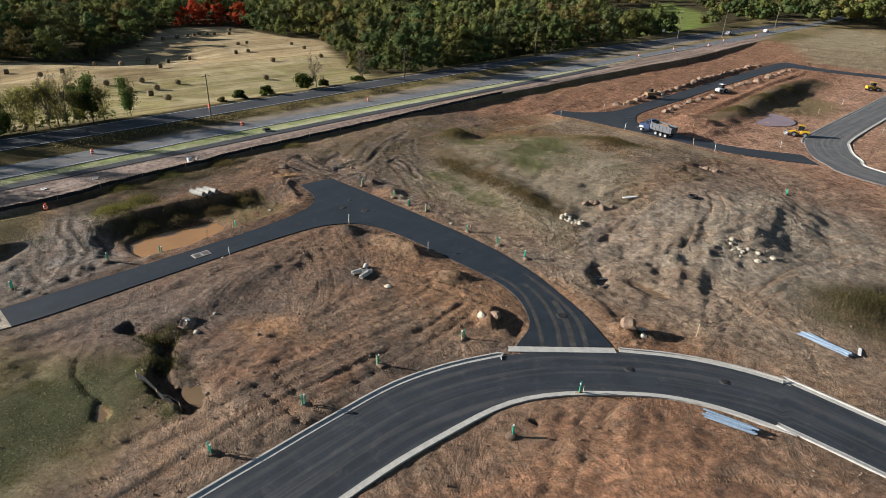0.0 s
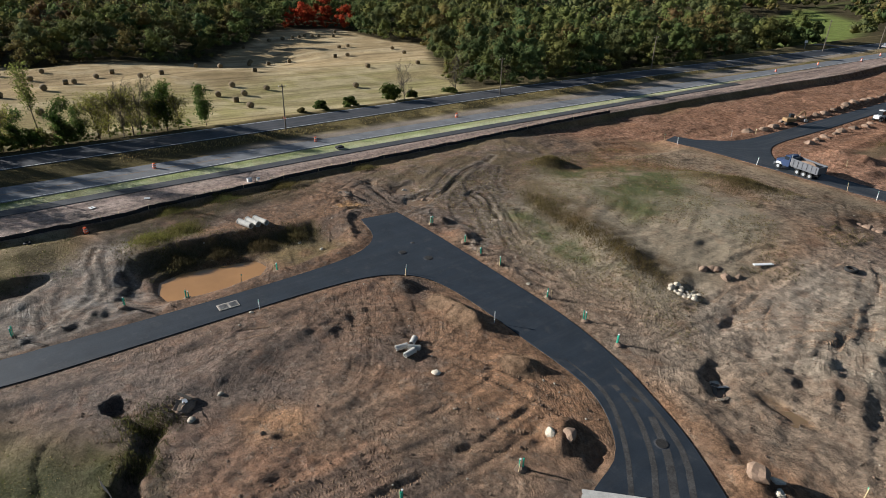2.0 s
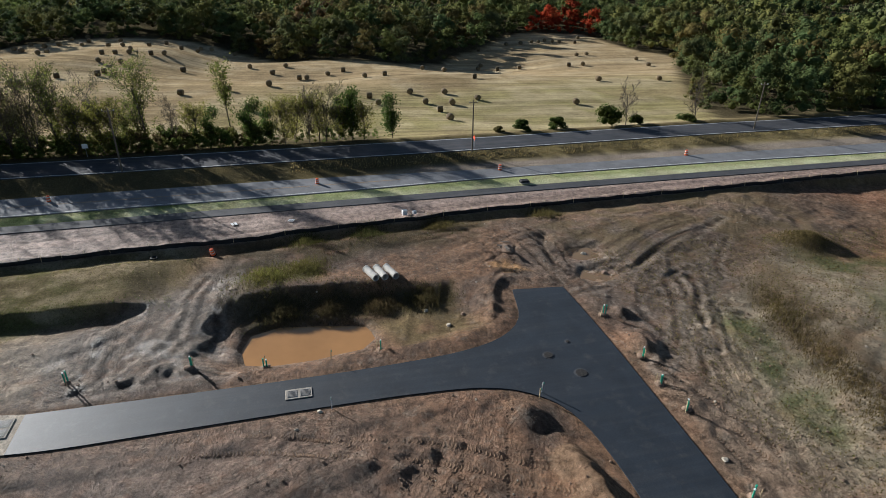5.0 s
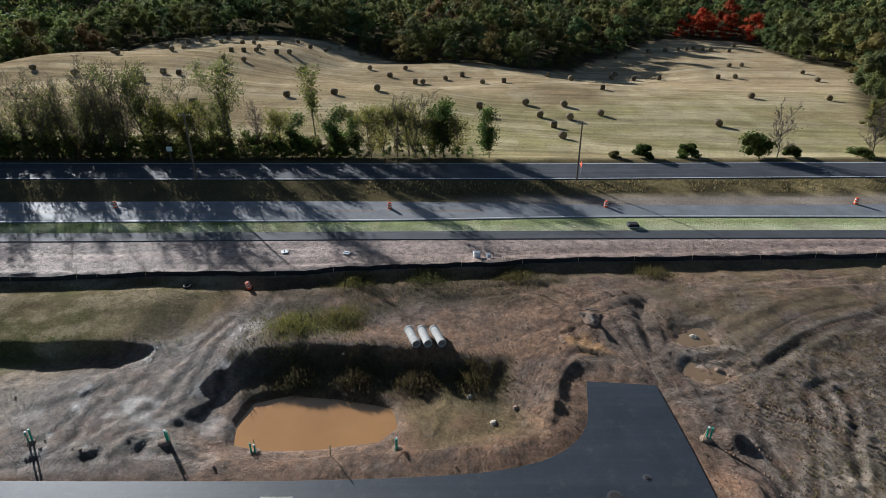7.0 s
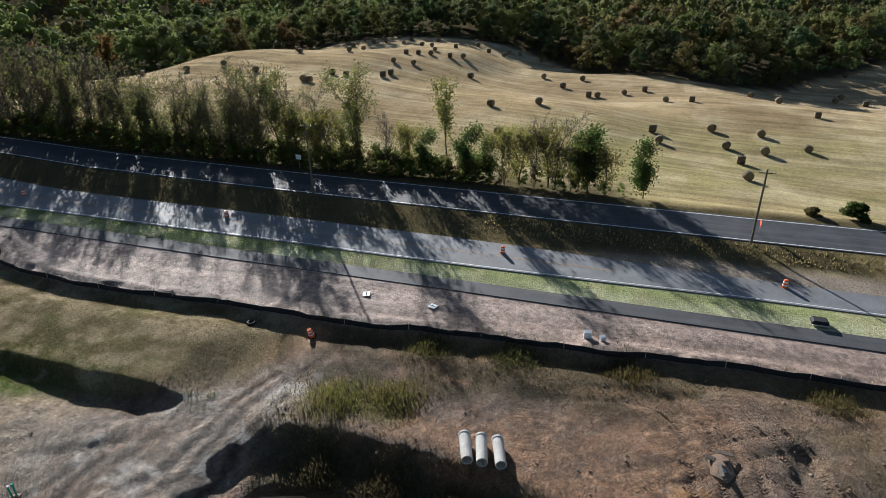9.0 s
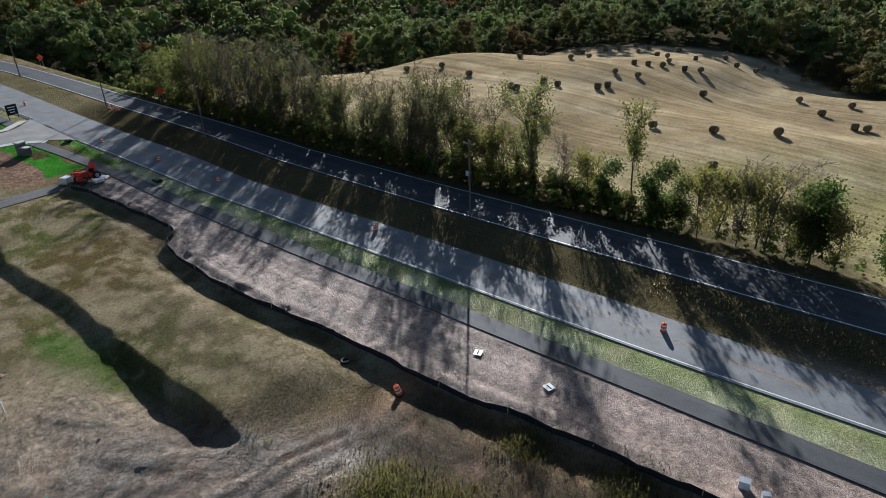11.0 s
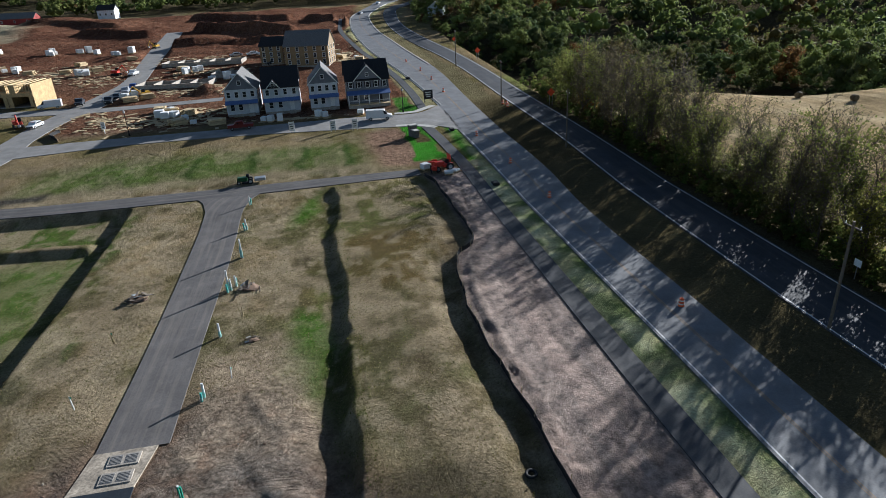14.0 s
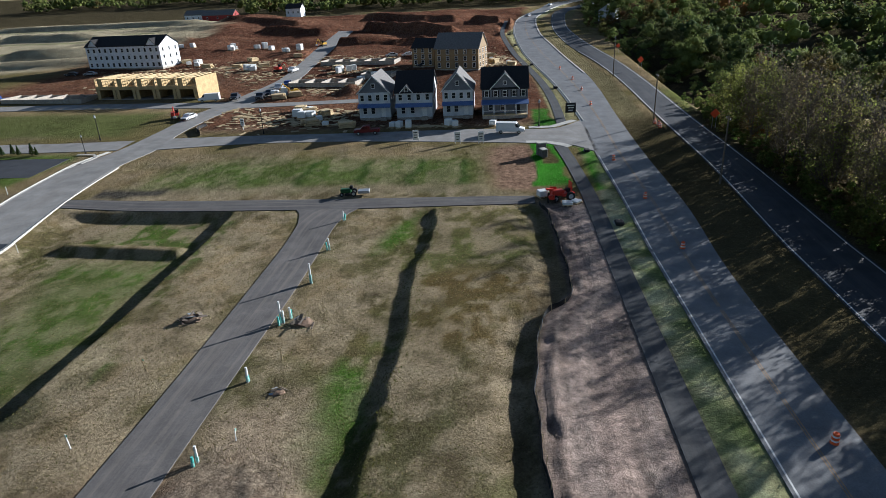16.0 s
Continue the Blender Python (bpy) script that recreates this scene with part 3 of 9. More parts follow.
def track_curves():
    """Wheel tracks: wandering curves over the dug ground."""
    rng = random.Random(12)
    out = []
    for x0, y0, h, n in ((-60, 16, 62, 9), (-58, 12, 58, 9), (-66, 30, 80, 7), (-42, 20, 100, 8), (-52, 30, 20, 5), (-48, 22, 10, 5), (-46, 40, 150, 6), (-62, 40, 30, 6), (-95, 60, 12, 6), (-92, 72, -40, 7),
                         (-86, 64, 70, 7), (-82, 66, 66, 8), (-78, 64, 50, 8), (-70, 64, 8, 7), (-60, 64, 6, 7), (-50, 65, 30, 6), (-40, 66, 40, 9), (-36, 64, 52, 9), (-30, 62, 60, 8), (-20, 62, 80, 8), (-16, 64, 100, 8), (-32, 80, 30, 7), (-20, 22, 80, 6),
                         (-16, 30, 120, 6), (-12, 36, 60, 5), (-8, 64, 110, 8), (-44, 10, 80, 7), (-68, 20, 95, 8)):
        p, pts, a = (x0, y0), [(x0, y0)], radians(h)
        bend = rng.uniform(-0.16, 0.16)
        for _ in range(n):
            a += bend + rng.uniform(-0.12, 0.12)
            p = (p[0] + 4.2 * math.cos(a), p[1] + 4.2 * math.sin(a))
            pts.append(p)
        out.append([tuple(q) for q in smooth_path(pts, 1.5)])
    haul = [(-44.1, 3.0), (-43.2, 6.3), (-43.5, 13.0), (-44.4, 20.5), (-43.5, 28.0), (-43.5, 38.6), (-44.4, 46.7)]
    runs = [[(x + d, y) for x, y in haul] for d in (-5.2, -2.6, 0.0, 2.4, 4.6)]
    runs += [[(-86.9, 68.6), (-92.6, 76.1), (-95.6, 83.6), (-96.5, 89.4)], [(-86.7, 71.4), (-81.3, 73.4), (-75.7, 71.1), (-66.9, 68.2)], [(-78.9, 74.6), (-74.9, 72.8), (-66.4, 70.2), (-56, 67)],
             [(-83.6, 64.4), (-88.4, 75.1), (-87.1, 80.2), (-82.4, 82.1)], [(-100.5, 68.0), (-101.2, 78.6), (-103.4, 90.4)], [(-100.5, 46.1), (-101.5, 51.5), (-98.7, 54.9), (-91.7, 55.8)],
             [(-92, 50), (-94.5, 55), (-98, 60), (-100, 66)], [(-89, 62), (-96, 62.5), (-101, 60)], [(-87.5, 71.1), (-81.8, 75.8), (-77.0, 74.1), (-70.5, 70.5)],
             [(-24.7, 61.9), (-30.6, 63.4), (-36.2, 67.0), (-40, 72), (-41, 80)], [(-12, 66), (-20, 70), (-26, 69), (-33, 72), (-38, 80), (-38, 96)], [(-10, 72), (-16, 74), (-20, 70), (-18, 64)], [(-20, 64), (-12, 76), (-14, 92), (-24, 108), (-34, 122)]]
    return out + [[tuple(q) for q in smooth_path(r, 1.5)] for r in runs]


TRACKS = track_curves()
# broad hauling ways with many wheel marks side by side, and half their width
WAYS = [([(-44.1, 1.0), (-43.2, 6.3), (-43.5, 13.0), (-44.4, 20.5), (-43.5, 28.0), (-43.5, 38.6), (-44.4, 47.5)], 4.6), ([(-67.5, 9), (-67.2, 20), (-67, 32), (-65.5, 42), (-62, 47)], 2.8), ([(-55, 12), (-51, 22), (-50, 34), (-54, 46)], 2.6),
        ([(-41, 64), (-39, 78), (-37, 92), (-34, 110), (-31, 127)], 4.0), ([(-29, 60), (-20, 66), (-12, 74), (-9, 90), (-14, 110)], 2.8), ([(-102, 92), (-96, 86), (-92, 76), (-86, 68), (-80, 65)], 2.4), ([(-88, 78), (-82, 74), (-72, 71), (-60, 68), (-45, 65)], 2.6),
        ([(-102, 44), (-101, 52), (-97, 60), (-90, 63), (-80, 63.5)], 2.2), ([(-22, 8), (-20, 24), (-12, 40), (0, 46)], 3.0), ([(-8, 20), (-14, 34), (-20, 42)], 2.0), ([(-77.5, 12.5), (-83, 17), (-90, 20.5), (-99, 23)], 5.0), ([(-77.4, 19), (-82, 22.4), (-90, 25)], 2.4), ([(-46, 4), (-52, 7), (-50, 10.5), (-45, 11)], 1.2)]


# single deep scrapes of blade, bucket and wheel: line, half width, depth
SCRAPES = [([(-76.8, 11.4), (-78.2, 12.7), (-81.3, 12.8), (-83.3, 13.0)], 0.42, 0.24), ([(-76.5, 13.6), (-79.4, 15.6), (-83.7, 18.3), (-87.0, 19.0), (-91.3, 19.0), (-95.7, 20.4)], 0.45, 0.26),
           ([(-77.0, 17.1), (-80.0, 18.4), (-82.6, 19.7), (-86.2, 20.3), (-91.3, 20.4), (-95.1, 21.7)], 0.45, 0.26), ([(-79.4, 20.0), (-81.2, 21.1), (-84.7, 22.2), (-88.7, 22.0), (-93.1, 22.8)], 0.40, 0.18),
           ([(-80.9, 15.3), (-82.3, 17.5), (-82.6, 19.2)], 0.42, 0.24), ([(-78.2, 9.7), (-80.0, 11.2), (-83.0, 12.0)], 0.36, 0.14), ([(-79.4, 16.5), (-80.3, 18.7), (-80.6, 21.3)], 0.45, 0.28),
           ([(-76.2, 9.3), (-76.5, 12.5), (-77.0, 15.6), (-77.7, 18.2), (-77.6, 21.2), (-76.9, 24.0)], 0.42, 0.18),
           ([(-84.2, 74.1), (-81.7, 73.9), (-78.4, 72.3), (-74.7, 70.4)], 0.50, 0.40), ([(-84.1, 75.8), (-81.6, 75.1), (-78.3, 73.2), (-74.7, 71.5)], 0.50, 0.38), ([(-83.1, 72.3), (-79.2, 70.7), (-74.5, 68.3), (-70.6, 65.9)], 0.40, 0.20),
           ([(-86.2, 78.5), (-79.7, 75.3), (-74.3, 72.4), (-70.3, 70.3)], 0.36, 0.16), ([(-82.1, 68.5), (-82.7, 71.0), (-84.7, 74.2), (-85.9, 77.1)], 0.45, 0.30), ([(-86.9, 68.6), (-88.1, 71.5), (-90.5, 75.0), (-92.9, 79.4), (-94.9, 85.1)], 0.45, 0.28),
           ([(-83.1, 60.6), (-83.6, 63.4), (-83.9, 65.4)], 0.40, 0.30), ([(-88.6, 64.5), (-88.9, 66.6), (-89.5, 68.6)], 0.50, 0.36), ([(-68.7, 63.2), (-70.1, 64.8), (-71.7, 65.9)], 0.55, 0.36), ([(-89, 76), (-92.5, 81.5), (-98, 90)], 0.45, 0.22),
           ([(-82.4, 79), (-87, 81.5), (-92, 86.5)], 0.40, 0.18), ([(-73.8, 66.6), (-77.5, 66.2), (-81.5, 67.4)], 0.40, 0.20), ([(-66.5, 66.5), (-73, 70), (-78.2, 74.8)], 0.36, 0.16)]


def scraped(x, y):
    """Grooves with a steep side and the soil thrown out beside them."""
    out = np.zeros(np.shape(x))
    for k, (path, half, deep) in enumerate(SCRAPES):
        xs, ys = [p[0] for p in path], [p[1] for p in path]
        sel = (x > min(xs) - 2) & (x < max(xs) + 2) & (y > min(ys) - 2) & (y < max(ys) + 2)
        if not sel.any():
            continue
        px, py = x[sel], y[sel]
        d, s = beside(px, py, [tuple(q) for q in smooth_path(path, 1.0)])
        near = along(px, py, path)
        d = d + 0.6 * (fbm(px, py, 2.2, 4, 210 + k) - 0.5)
        fade = sstep(0.12, 0.5, fbm(px, py, 3.5, 3, 240 + k)) * sstep(1.6, 0.9, near)
        out[sel] += deep * fade * (0.8 * np.exp(-((np.abs(d) - 1.7 * half) / (0.6 * half)) ** 2) - np.exp(-(d / (0.85 * half)) ** 2))
    return out


def way_marks(x, y):
    """How far a spot belongs to a hauling way, and the marks across it, about zero."""
    mask, marks = np.zeros(np.shape(x)), np.zeros(np.shape(x))
    for k, (path, half) in enumerate(WAYS):
        xs, ys = [p[0] for p in path], [p[1] for p in path]
        sel = (x > min(xs) - half - 3) & (x < max(xs) + half + 3) & (y > min(ys) - half - 3) & (y < max(ys) + half + 3)
        if not sel.any():
            continue
        px, py = x[sel], y[sel]
        d, s = beside(px, py, [tuple(q) for q in smooth_path(path, 2.5)])
        d = d + 0.9 * (fbm(px, py, 9, 2, 180 + k) - 0.5)
        m = sstep(half, half * 0.6, np.abs(d)) * sstep(0.30, 0.55, fbm(px, py, 7, 3, 190))
        v = 0.62 * (vnoise(d / 0.62, s / 11.0, 182 + k) - 0.5) + 0.38 * (vnoise(d / 1.5, s / 16.0, 184 + k) - 0.5)
        mask[sel] = np.maximum(mask[sel], m)
        marks[sel] += m * v
    return mask, marks


def rutted(x, y):
    """Depth of the paired wheel ruts with their pushed-up rims."""
    out = np.zeros(np.shape(x))
    for k, path in enumerate(TRACKS):
        xs, ys = [p[0] for p in path], [p[1] for p in path]
        sel = (x > min(xs) - 2.5) & (x < max(xs) + 2.5) & (y > min(ys) - 2.5) & (y < max(ys) + 2.5)
        if not sel.any():
            continue
        d = np.abs(along(x[sel], y[sel], path) - 0.95)
        out[sel] += (0.05 * np.exp(-((d - 0.60) / 0.24) ** 2) - 0.075 * np.exp(-(d / 0.34) ** 2)) * (0.4 + 0.3 * (k % 3))
    return out


def ground_z(x, y):
    x, y = np.asarray(x, float), np.asarray(y, float)
    z = macro(x, y)
    loc = np.zeros(x.shape)
    # the terrace step beside the alley lots
    edge = -90.6 + 0.7 * (fbm(y * 0 + 3.0, y, 9, 2, 5) - 0.5) * 2 + 1.1 * (fbm(x, y, 2.2, 3, 6) - 0.5)
    tall = np.interp(y, [-56.5, -54, -30, 0, 12, 16], [0.0, 0.55, 0.55, 0.72, 0.8, 0.0])
    dig = np.interp(y, [-56, -52, -10, 0, 8, 12, 15], [0.0, 0.15, 0.15, 0.3, 0.6, 0.6, 0.0])
    loc += tall * sstep(edge + 0.55, edge - 0.45, x) * sstep(fence_x(y) + 0.5, fence_x(y) + 7.0, x)
    loc -= dig * np.exp(-((x - edge - 1.9) / 1.7) ** 2)
    # swale below the silt fence, and the cut further north
    fx = fence_x(y)
    deep = np.interp(y, [-58, -50, 0, 30, 70, 95, 120, 250, 320], [0.2, 0.35, 0.35, 0.45, 0.3, 0.45, 1.2, 1.7, 1.0])
    near = sstep(fx + 0.1, fx + 1.6, x)
    loc -= deep * near * sstep(fx + 4.2, fx + 2.2, x) * sstep(-60, -56, y) * sstep(100, 82, y)
    cut = sstep(88, 112, y) * sstep(330, 300, y)
    loc -= cut * deep * near * sstep(-80, -86, x) * 0.9
    # step between the lots by the loop street
    e2 = -59.2
    s2 = sstep(-4, -9, y) * sstep(-57, -54.5, y)
    loc -= 1.15 * s2 * sstep(e2 - 0.5, e2 + 0.6, x) * sstep(-28, -36, x)
    loc += 0.9 * inside(x, y, [(-38, -43.2), (-57.0, -41.2), (-57.0, -43.6), (-38, -45.4)], 1.0) * s2
    # pond basin
    basin = inside(x, y, BASIN, 1.6)
    pond = inside(x, y, POND, 1.0)
    loc = loc * (1 - basin) - basin * 0.95 - pond * 0.75
    loc += 0.7 * bump_at(x, y, -91.5, 27, 2.6, 4.5) + 0.5 * bump_at(x, y, -90.5, 36, 2.0, 7.0)
    # heaps of sand and soil
    for cx, cy, r, h, t, st in ((-59.6, 50.6, 1.7, 1.0, 20, 1.2), (-56.4, 51.2, 2.0, 1.05, 0, 1.4), (-54.0, 51.2, 1.3, 0.9, 0, 1.2), (-46.6, 49.9, 1.5, 0.9, 10, 1.3), (-45.2, 51.0, 1.3, 0.8, 0, 1.2), (-65.6, 49.0, 1.8, 0.8, 40, 1.1), (-37.5, 47.6, 1.6, 1.1, 60, 1.2),
                                (-36.2, 46.0, 1.2, 0.9, 0, 1.0), (-24.8, 56.0, 1.4, 1.0, 30, 1.3), (-22.6, 57.0, 0.9, 0.7, 0, 1.0), (-34.8, 62.6, 1.6, 0.9, 15, 1.5), (-73.0, 63.4, 2.0, 0.9, 5, 1.3), (-78.5, 64.2, 1.2, 0.8, 5, 1.0),
                                (-58.5, -146.5, 5.0, 2.6, 0, 1.0), (-60.5, 147.5, 5.0, 2.2, 20, 1.0), (-56.0, 149.5, 2.2, 1.2, 0, 1.0)):
        loc += h * heap_at(x, y, cx, cy, r, t, st)
    # spoil pushed up beside the new lane
    lip = along(x, y, T_ROAD)
    loc += 0.26 * np.exp(-((lip - 2.6) / 0.9) ** 2) * sstep(0.40, 0.62, fbm(x, y, 5, 3, 90)) * (y > 6)
    ridge_hill = bump_at(x, y, -24.5, 90, 7, 16, -8) + bump_at(x, y, -27, 74, 6, 9, 10)
    loc += ridge_hill * 1.2 * (fbm(x * 2.2 + y * 0.8, y * 0.6 - x * 0.3, 5.0, 4, 91) - 0.5)
    # pits and gullies with ragged sides
    rag_x, rag_y = x + 2.2 * (fbm(x, y, 2.6, 4, 96) - 0.5), y + 2.2 * (fbm(x, y, 2.6, 4, 97) - 0.5)
    for cx, cy, rx, ry, t, h in ((-32.8, 47.4, 0.8, 1.6, 30, -1.3), (-33.4, 65.0, 0.9, 2.0, 30, -1.2), (-23.2, 36.6, 0.4, 0.4, 0, -0.6),
                                 (-8.9, 51.6, 0.5, 0.8, 0, -0.3), (-60, 8.5, 4.0, 3.0, 0, -0.6), (-41.0, 113, 2.0, 1.6, 0, -0.9), (-96.6, 62.4, 1.0, 3.0, 80, -0.5), (-38.4, 74.5, 0.7, 3.2, 0, -0.4), (-34.6, 65.4, 0.8, 2.0, 10, -0.7), (-29.4, 76.0, 0.6, 4.0, -14, -0.35)):
        k = bump_at(rag_x, rag_y, cx, cy, rx, ry, t)
        loc += h * k + 0.5 * np.abs(h) * sstep(0.02, 0.3, k) * (fbm(x, y, 1.3, 3, 98) - 0.5)
    # the wandering gully with its steep sides, and the straight trench beside it
    for line, wide, deep_by in ((GULLY, 1.25, 0.85), (TRENCH, 0.55, 0.3)):
        sel = (x > -66) & (x < -40) & (y > 4) & (y < 26)
        d = along(rag_x[sel], rag_y[sel], line)
        loc[sel] -= deep_by * sstep(wide, wide * 0.35, d)
    # furrows that an excavator dragged across the slope west of the pond
    drag = inside(x, y, [(-76.6, 12), (-76.4, 24), (-80, 24.5), (-88, 25), (-97, 27), (-99, 22), (-91, 15), (-86, 11)], 2.0)
    fu, fv = (x * -0.82 + y * 0.57), (x * 0.57 + y * 0.82)
    fv = fv + 1.6 * (fbm(x, y, 5, 3, 160) - 0.5)
    loc += drag * (0.15 * (vnoise(fv / 0.75, fu / 5.5, 162) - 0.5) + 0.10 * (vnoise(fv / 1.8, fu / 7.0, 165) - 0.5) + 0.14 * (fbm(x, y, 2.4, 4, 163) - 0.5))
    # banks that the blade pushed up round the end of the new lane
    lane_end = [(-75.2, 26), (-75.8, 36), (-76.2, 44), (-77.6, 49.4), (-80.6, 52.0), (-84.5, 53.2), (-87.6, 55.2)]
    sel = (x > -93) & (x < -70) & (y > 20) & (y < 60)
    d = along(x[sel], y[sel], lane_end) + 0.5 * (fbm(x[sel], y[sel], 1.6, 3, 164) - 0.5)
    loc[sel] += 0.13 * np.exp(-((d - 1.5) / 0.4) ** 2) + 0.12 * np.exp(-((d - 2.8) / 0.45) ** 2) * sstep(40, 46, y[sel]) - 0.08 * np.exp(-((d - 2.1) / 0.3) ** 2)
    # clay ridges and hillocks on the open ground
    for cx, cy, rx, ry, t, h in ((-24.5, 90, 6.0, 14, -8, 1.0), (-20, 78, 6, 8, 0, 0.4), (-7, 80, 6, 9, 20, 0.9), (-27.5, 76, 5, 9, 10, 0.5), (-88, 96, 3.0, 3.2, 0, 1.5), (-60, 78, 4.0, 18, 65, 0.8), (-64, 112, 10, 3.0, 15, 1.3),
                                 (-97, 78, 6, 10, 0, 0.8), (-96, 60, 4, 5, 0, 0.5), (-57, 194, 3.6, 40, 3, 2.4), (-64, 210, 1.6, 50, 1, 0.9), (-81.5, 205, 1.6, 45, 0, 1.0), (-75, 95, 8, 8, 0, 0.7), (-43, 30, 8, 16, 0, 0.4),
                                 (-62, 27, 2.6, 16, 8, 0.55), (-53.5, 35, 3, 6, 30, 0.4), (-12, 40, 8, 8, 0, 0.5)):
        loc += h * bump_at(x, y, cx, cy, rx, ry, t)
    ch = churned(x, y)
    # earth works far off to the south
    far = sstep(-190, -215, y) * ch
    loc += far * (4.5 * (fbm(x, y, 34, 3, 40) - 0.5) + 3.0 * np.abs(fbm(x * 0.5, y * 1.6, 26, 3, 41) - 0.5))
    # cut terraces whose steep sides face north
    for px, py, qx, qy, h, back in ((103, -391, 241, -391, 3.0, 30), (125, -316, 186, -322, 3.5, 28), (86, -251, 130, -243, 4.0, 26), (60, -222, 120, -214, 2.5, 20), (19, -346, 84, -392, 3.4, 40), (-78, -262, -28, -312, 5.0, 16), (-10, -290, 30, -318, 2.5, 18), (-75, -335, -20, -355, 3.5, 30),
                                    (-104, -300, -84, -330, 3.0, 20), (60, -345, 120, -352, 2.0, 22), (-70, -236, -30, -244, 2.6, 10), (60, -290, 118, -286, 2.4, 20)):
        L = math.hypot(qx - px, qy - py)
        ux, uy = (qx - px) / L, (qy - py) / L
        w = (x - px) * ux + (y - py) * uy
        s = (x - px) * uy - (y - py) * ux + 7 * (fbm(x, y, 22, 3, 44) - 0.5)
        loc += h * sstep(0, 3.0, s) * sstep(back, back * 0.3, s) * sstep(-4, 2, w) * sstep(L + 4, L - 2, w)
    # ruts, clods and ridges left by machines
    warp = 6 * (fbm(x, y, 30, 2, 50) - 0.5)
    rough = 0.6 * (fbm(x, y, 8, 3, 51) - 0.5) + 0.11 * (fbm(x, y, 1.9, 3, 52) - 0.5)
    ruts = 0.0
    for turn, size, seed in ((25, 1.7, 60), (70, 1.5, 63), (118, 1.9, 66), (165, 1.6, 69)):
        c, s = math.cos(radians(turn)), math.sin(radians(turn))
        u, v = (x + warp) * c + (y - warp) * s, -(x + warp) * s + (y - warp) * c
        lay = sstep(0.54, 0.62, fbm(x, y, 20, 3, seed + 1))
        ruts = ruts + lay * ((np.abs(vnoise(u / size, v / 9.0, seed) - 0.5) - 0.2) * 0.34 + (vnoise(u / (size * 0.42), v / 7.0, seed + 2) - 0.5) * 0.13)
    clump = sstep(0.46, 0.66, fbm(x, y, 9, 3, 80)) * (fbm(x, y, 2.4, 4, 81) - 0.35) * 0.30
    soft = 0.30 * (fbm(x, y, 12, 3, 55) - 0.5) + 0.08 * (fbm(x, y, 1.5, 2, 56) - 0.5)
    field = inside(x, y, FIELD, 3)
    grain = 0.10 * (fbm(x, y, 0.9, 2, 53) - 0.5) * sstep(0.35, 0.6, fbm(x, y, 6, 3, 58))
    ridge = 0.32 * (0.28 - np.abs(fbm(x + warp, y, 4.5, 3, 57) - 0.5)) + 0.14 * sstep(0.42, 0.6, fbm(x, y, 14, 3, 59)) * (0.20 - np.abs(fbm(x, y + warp, 1.9, 3, 61) - 0.5))
    way, marks = way_marks(x, y)
    loc += ch * ((rough + ruts + clump + grain + ridge) * (1 - 0.55 * way) + 0.22 * marks + rutted(x, y) + 0.20 * scraped(x, y)) * (1 - 0.85 * pond) * (1 - 0.5 * basin) + (1 - ch) * soft * (1 - 0.5 * field)
    for (px, py), rx, ry, s in PUDDLES:
        k = np.clip(1.6 * bump_at(rag_x, rag_y, px, py, rx * 1.2, ry * 1.2), 0, 1)
        loc = loc * (1 - 0.72 * k) - 0.20 * k
    strip = sstep(fx + 0.8, fx - 0.5, x) * sstep(-128, -112, x) * sstep(-62, -55, y)
    loc = loc * (1 - 0.75 * strip)
    rake = x - fx + 0.5 * (fbm(x, y, 9, 2, 170) - 0.5)
    loc += strip * sstep(-116.5, -114.5, x) * sstep(300, 250, y) * (0.24 * (vnoise(rake / 0.8, y / 18.0, 171) - 0.5) + 0.07 * (fbm(x, y, 1.6, 3, 172) - 0.5) + 0.12 * (vnoise(rake / 2.4, y / 22.0, 173) - 0.5))
    # windrow of soil left along the silt fence
    loc += 0.30 * np.exp(-((x - fx + 1.3) / 0.75) ** 2) * sstep(0.25, 0.6, fbm(x, y, 2.6, 3, 95)) * sstep(-55, -50, y) * sstep(300, 250, y)
    # old road on its low bank
    bank = sstep(-128.5, -133.5, x) * sstep(-148, -143.5, x) * sstep(420, 300, y)
    z = z + 0.5 * bank
    loc = loc * (1 - np.clip(paved(x, y, 3.0) * 2.2, 0, 1))
    return z + loc - 0.10 * paved(x, y, 1.2)


GRID = []


def surface(x, y):
    """Height of the built ground, read between its grid lines."""
    gx, gy, Z = GRID
    x, y = np.asarray(x, float), np.asarray(y, float)
    i, j = np.clip(np.searchsorted(gx, x) - 1, 0, len(gx) - 2), np.clip(np.searchsorted(gy, y) - 1, 0, len(gy) - 2)
    u, v = (x - gx[i]) / (gx[i + 1] - gx[i]), (y - gy[j]) / (gy[j + 1] - gy[j])
    return (Z[j, i] * (1 - u) + Z[j, i + 1] * u) * (1 - v) + (Z[j + 1, i] * (1 - u) + Z[j + 1, i + 1] * u) * v


def ground_at(x, y):
    return float(surface(x, y))


def road_z(x, y):
    x, y = np.asarray(x, float), np.asarray(y, float)
    return macro(x, y) + 0.5 * sstep(-128.5, -133.5, x) * sstep(-148, -143.5, x) * sstep(420, 300, y)


def ladder(*spans):
    """Grid lines: (start, end, step) spans one after another."""
    out = []
    for a, b, s in spans:
        n = max(1, int(round((b - a) / s)))
        out += [a + (b - a) * i / n for i in range(n)]
    return np.array(out + [spans[-1][1]])


def blend(c, color, m):
    return c * (1 - m[:, None]) + np.array(color)[None, :] * m[:, None]


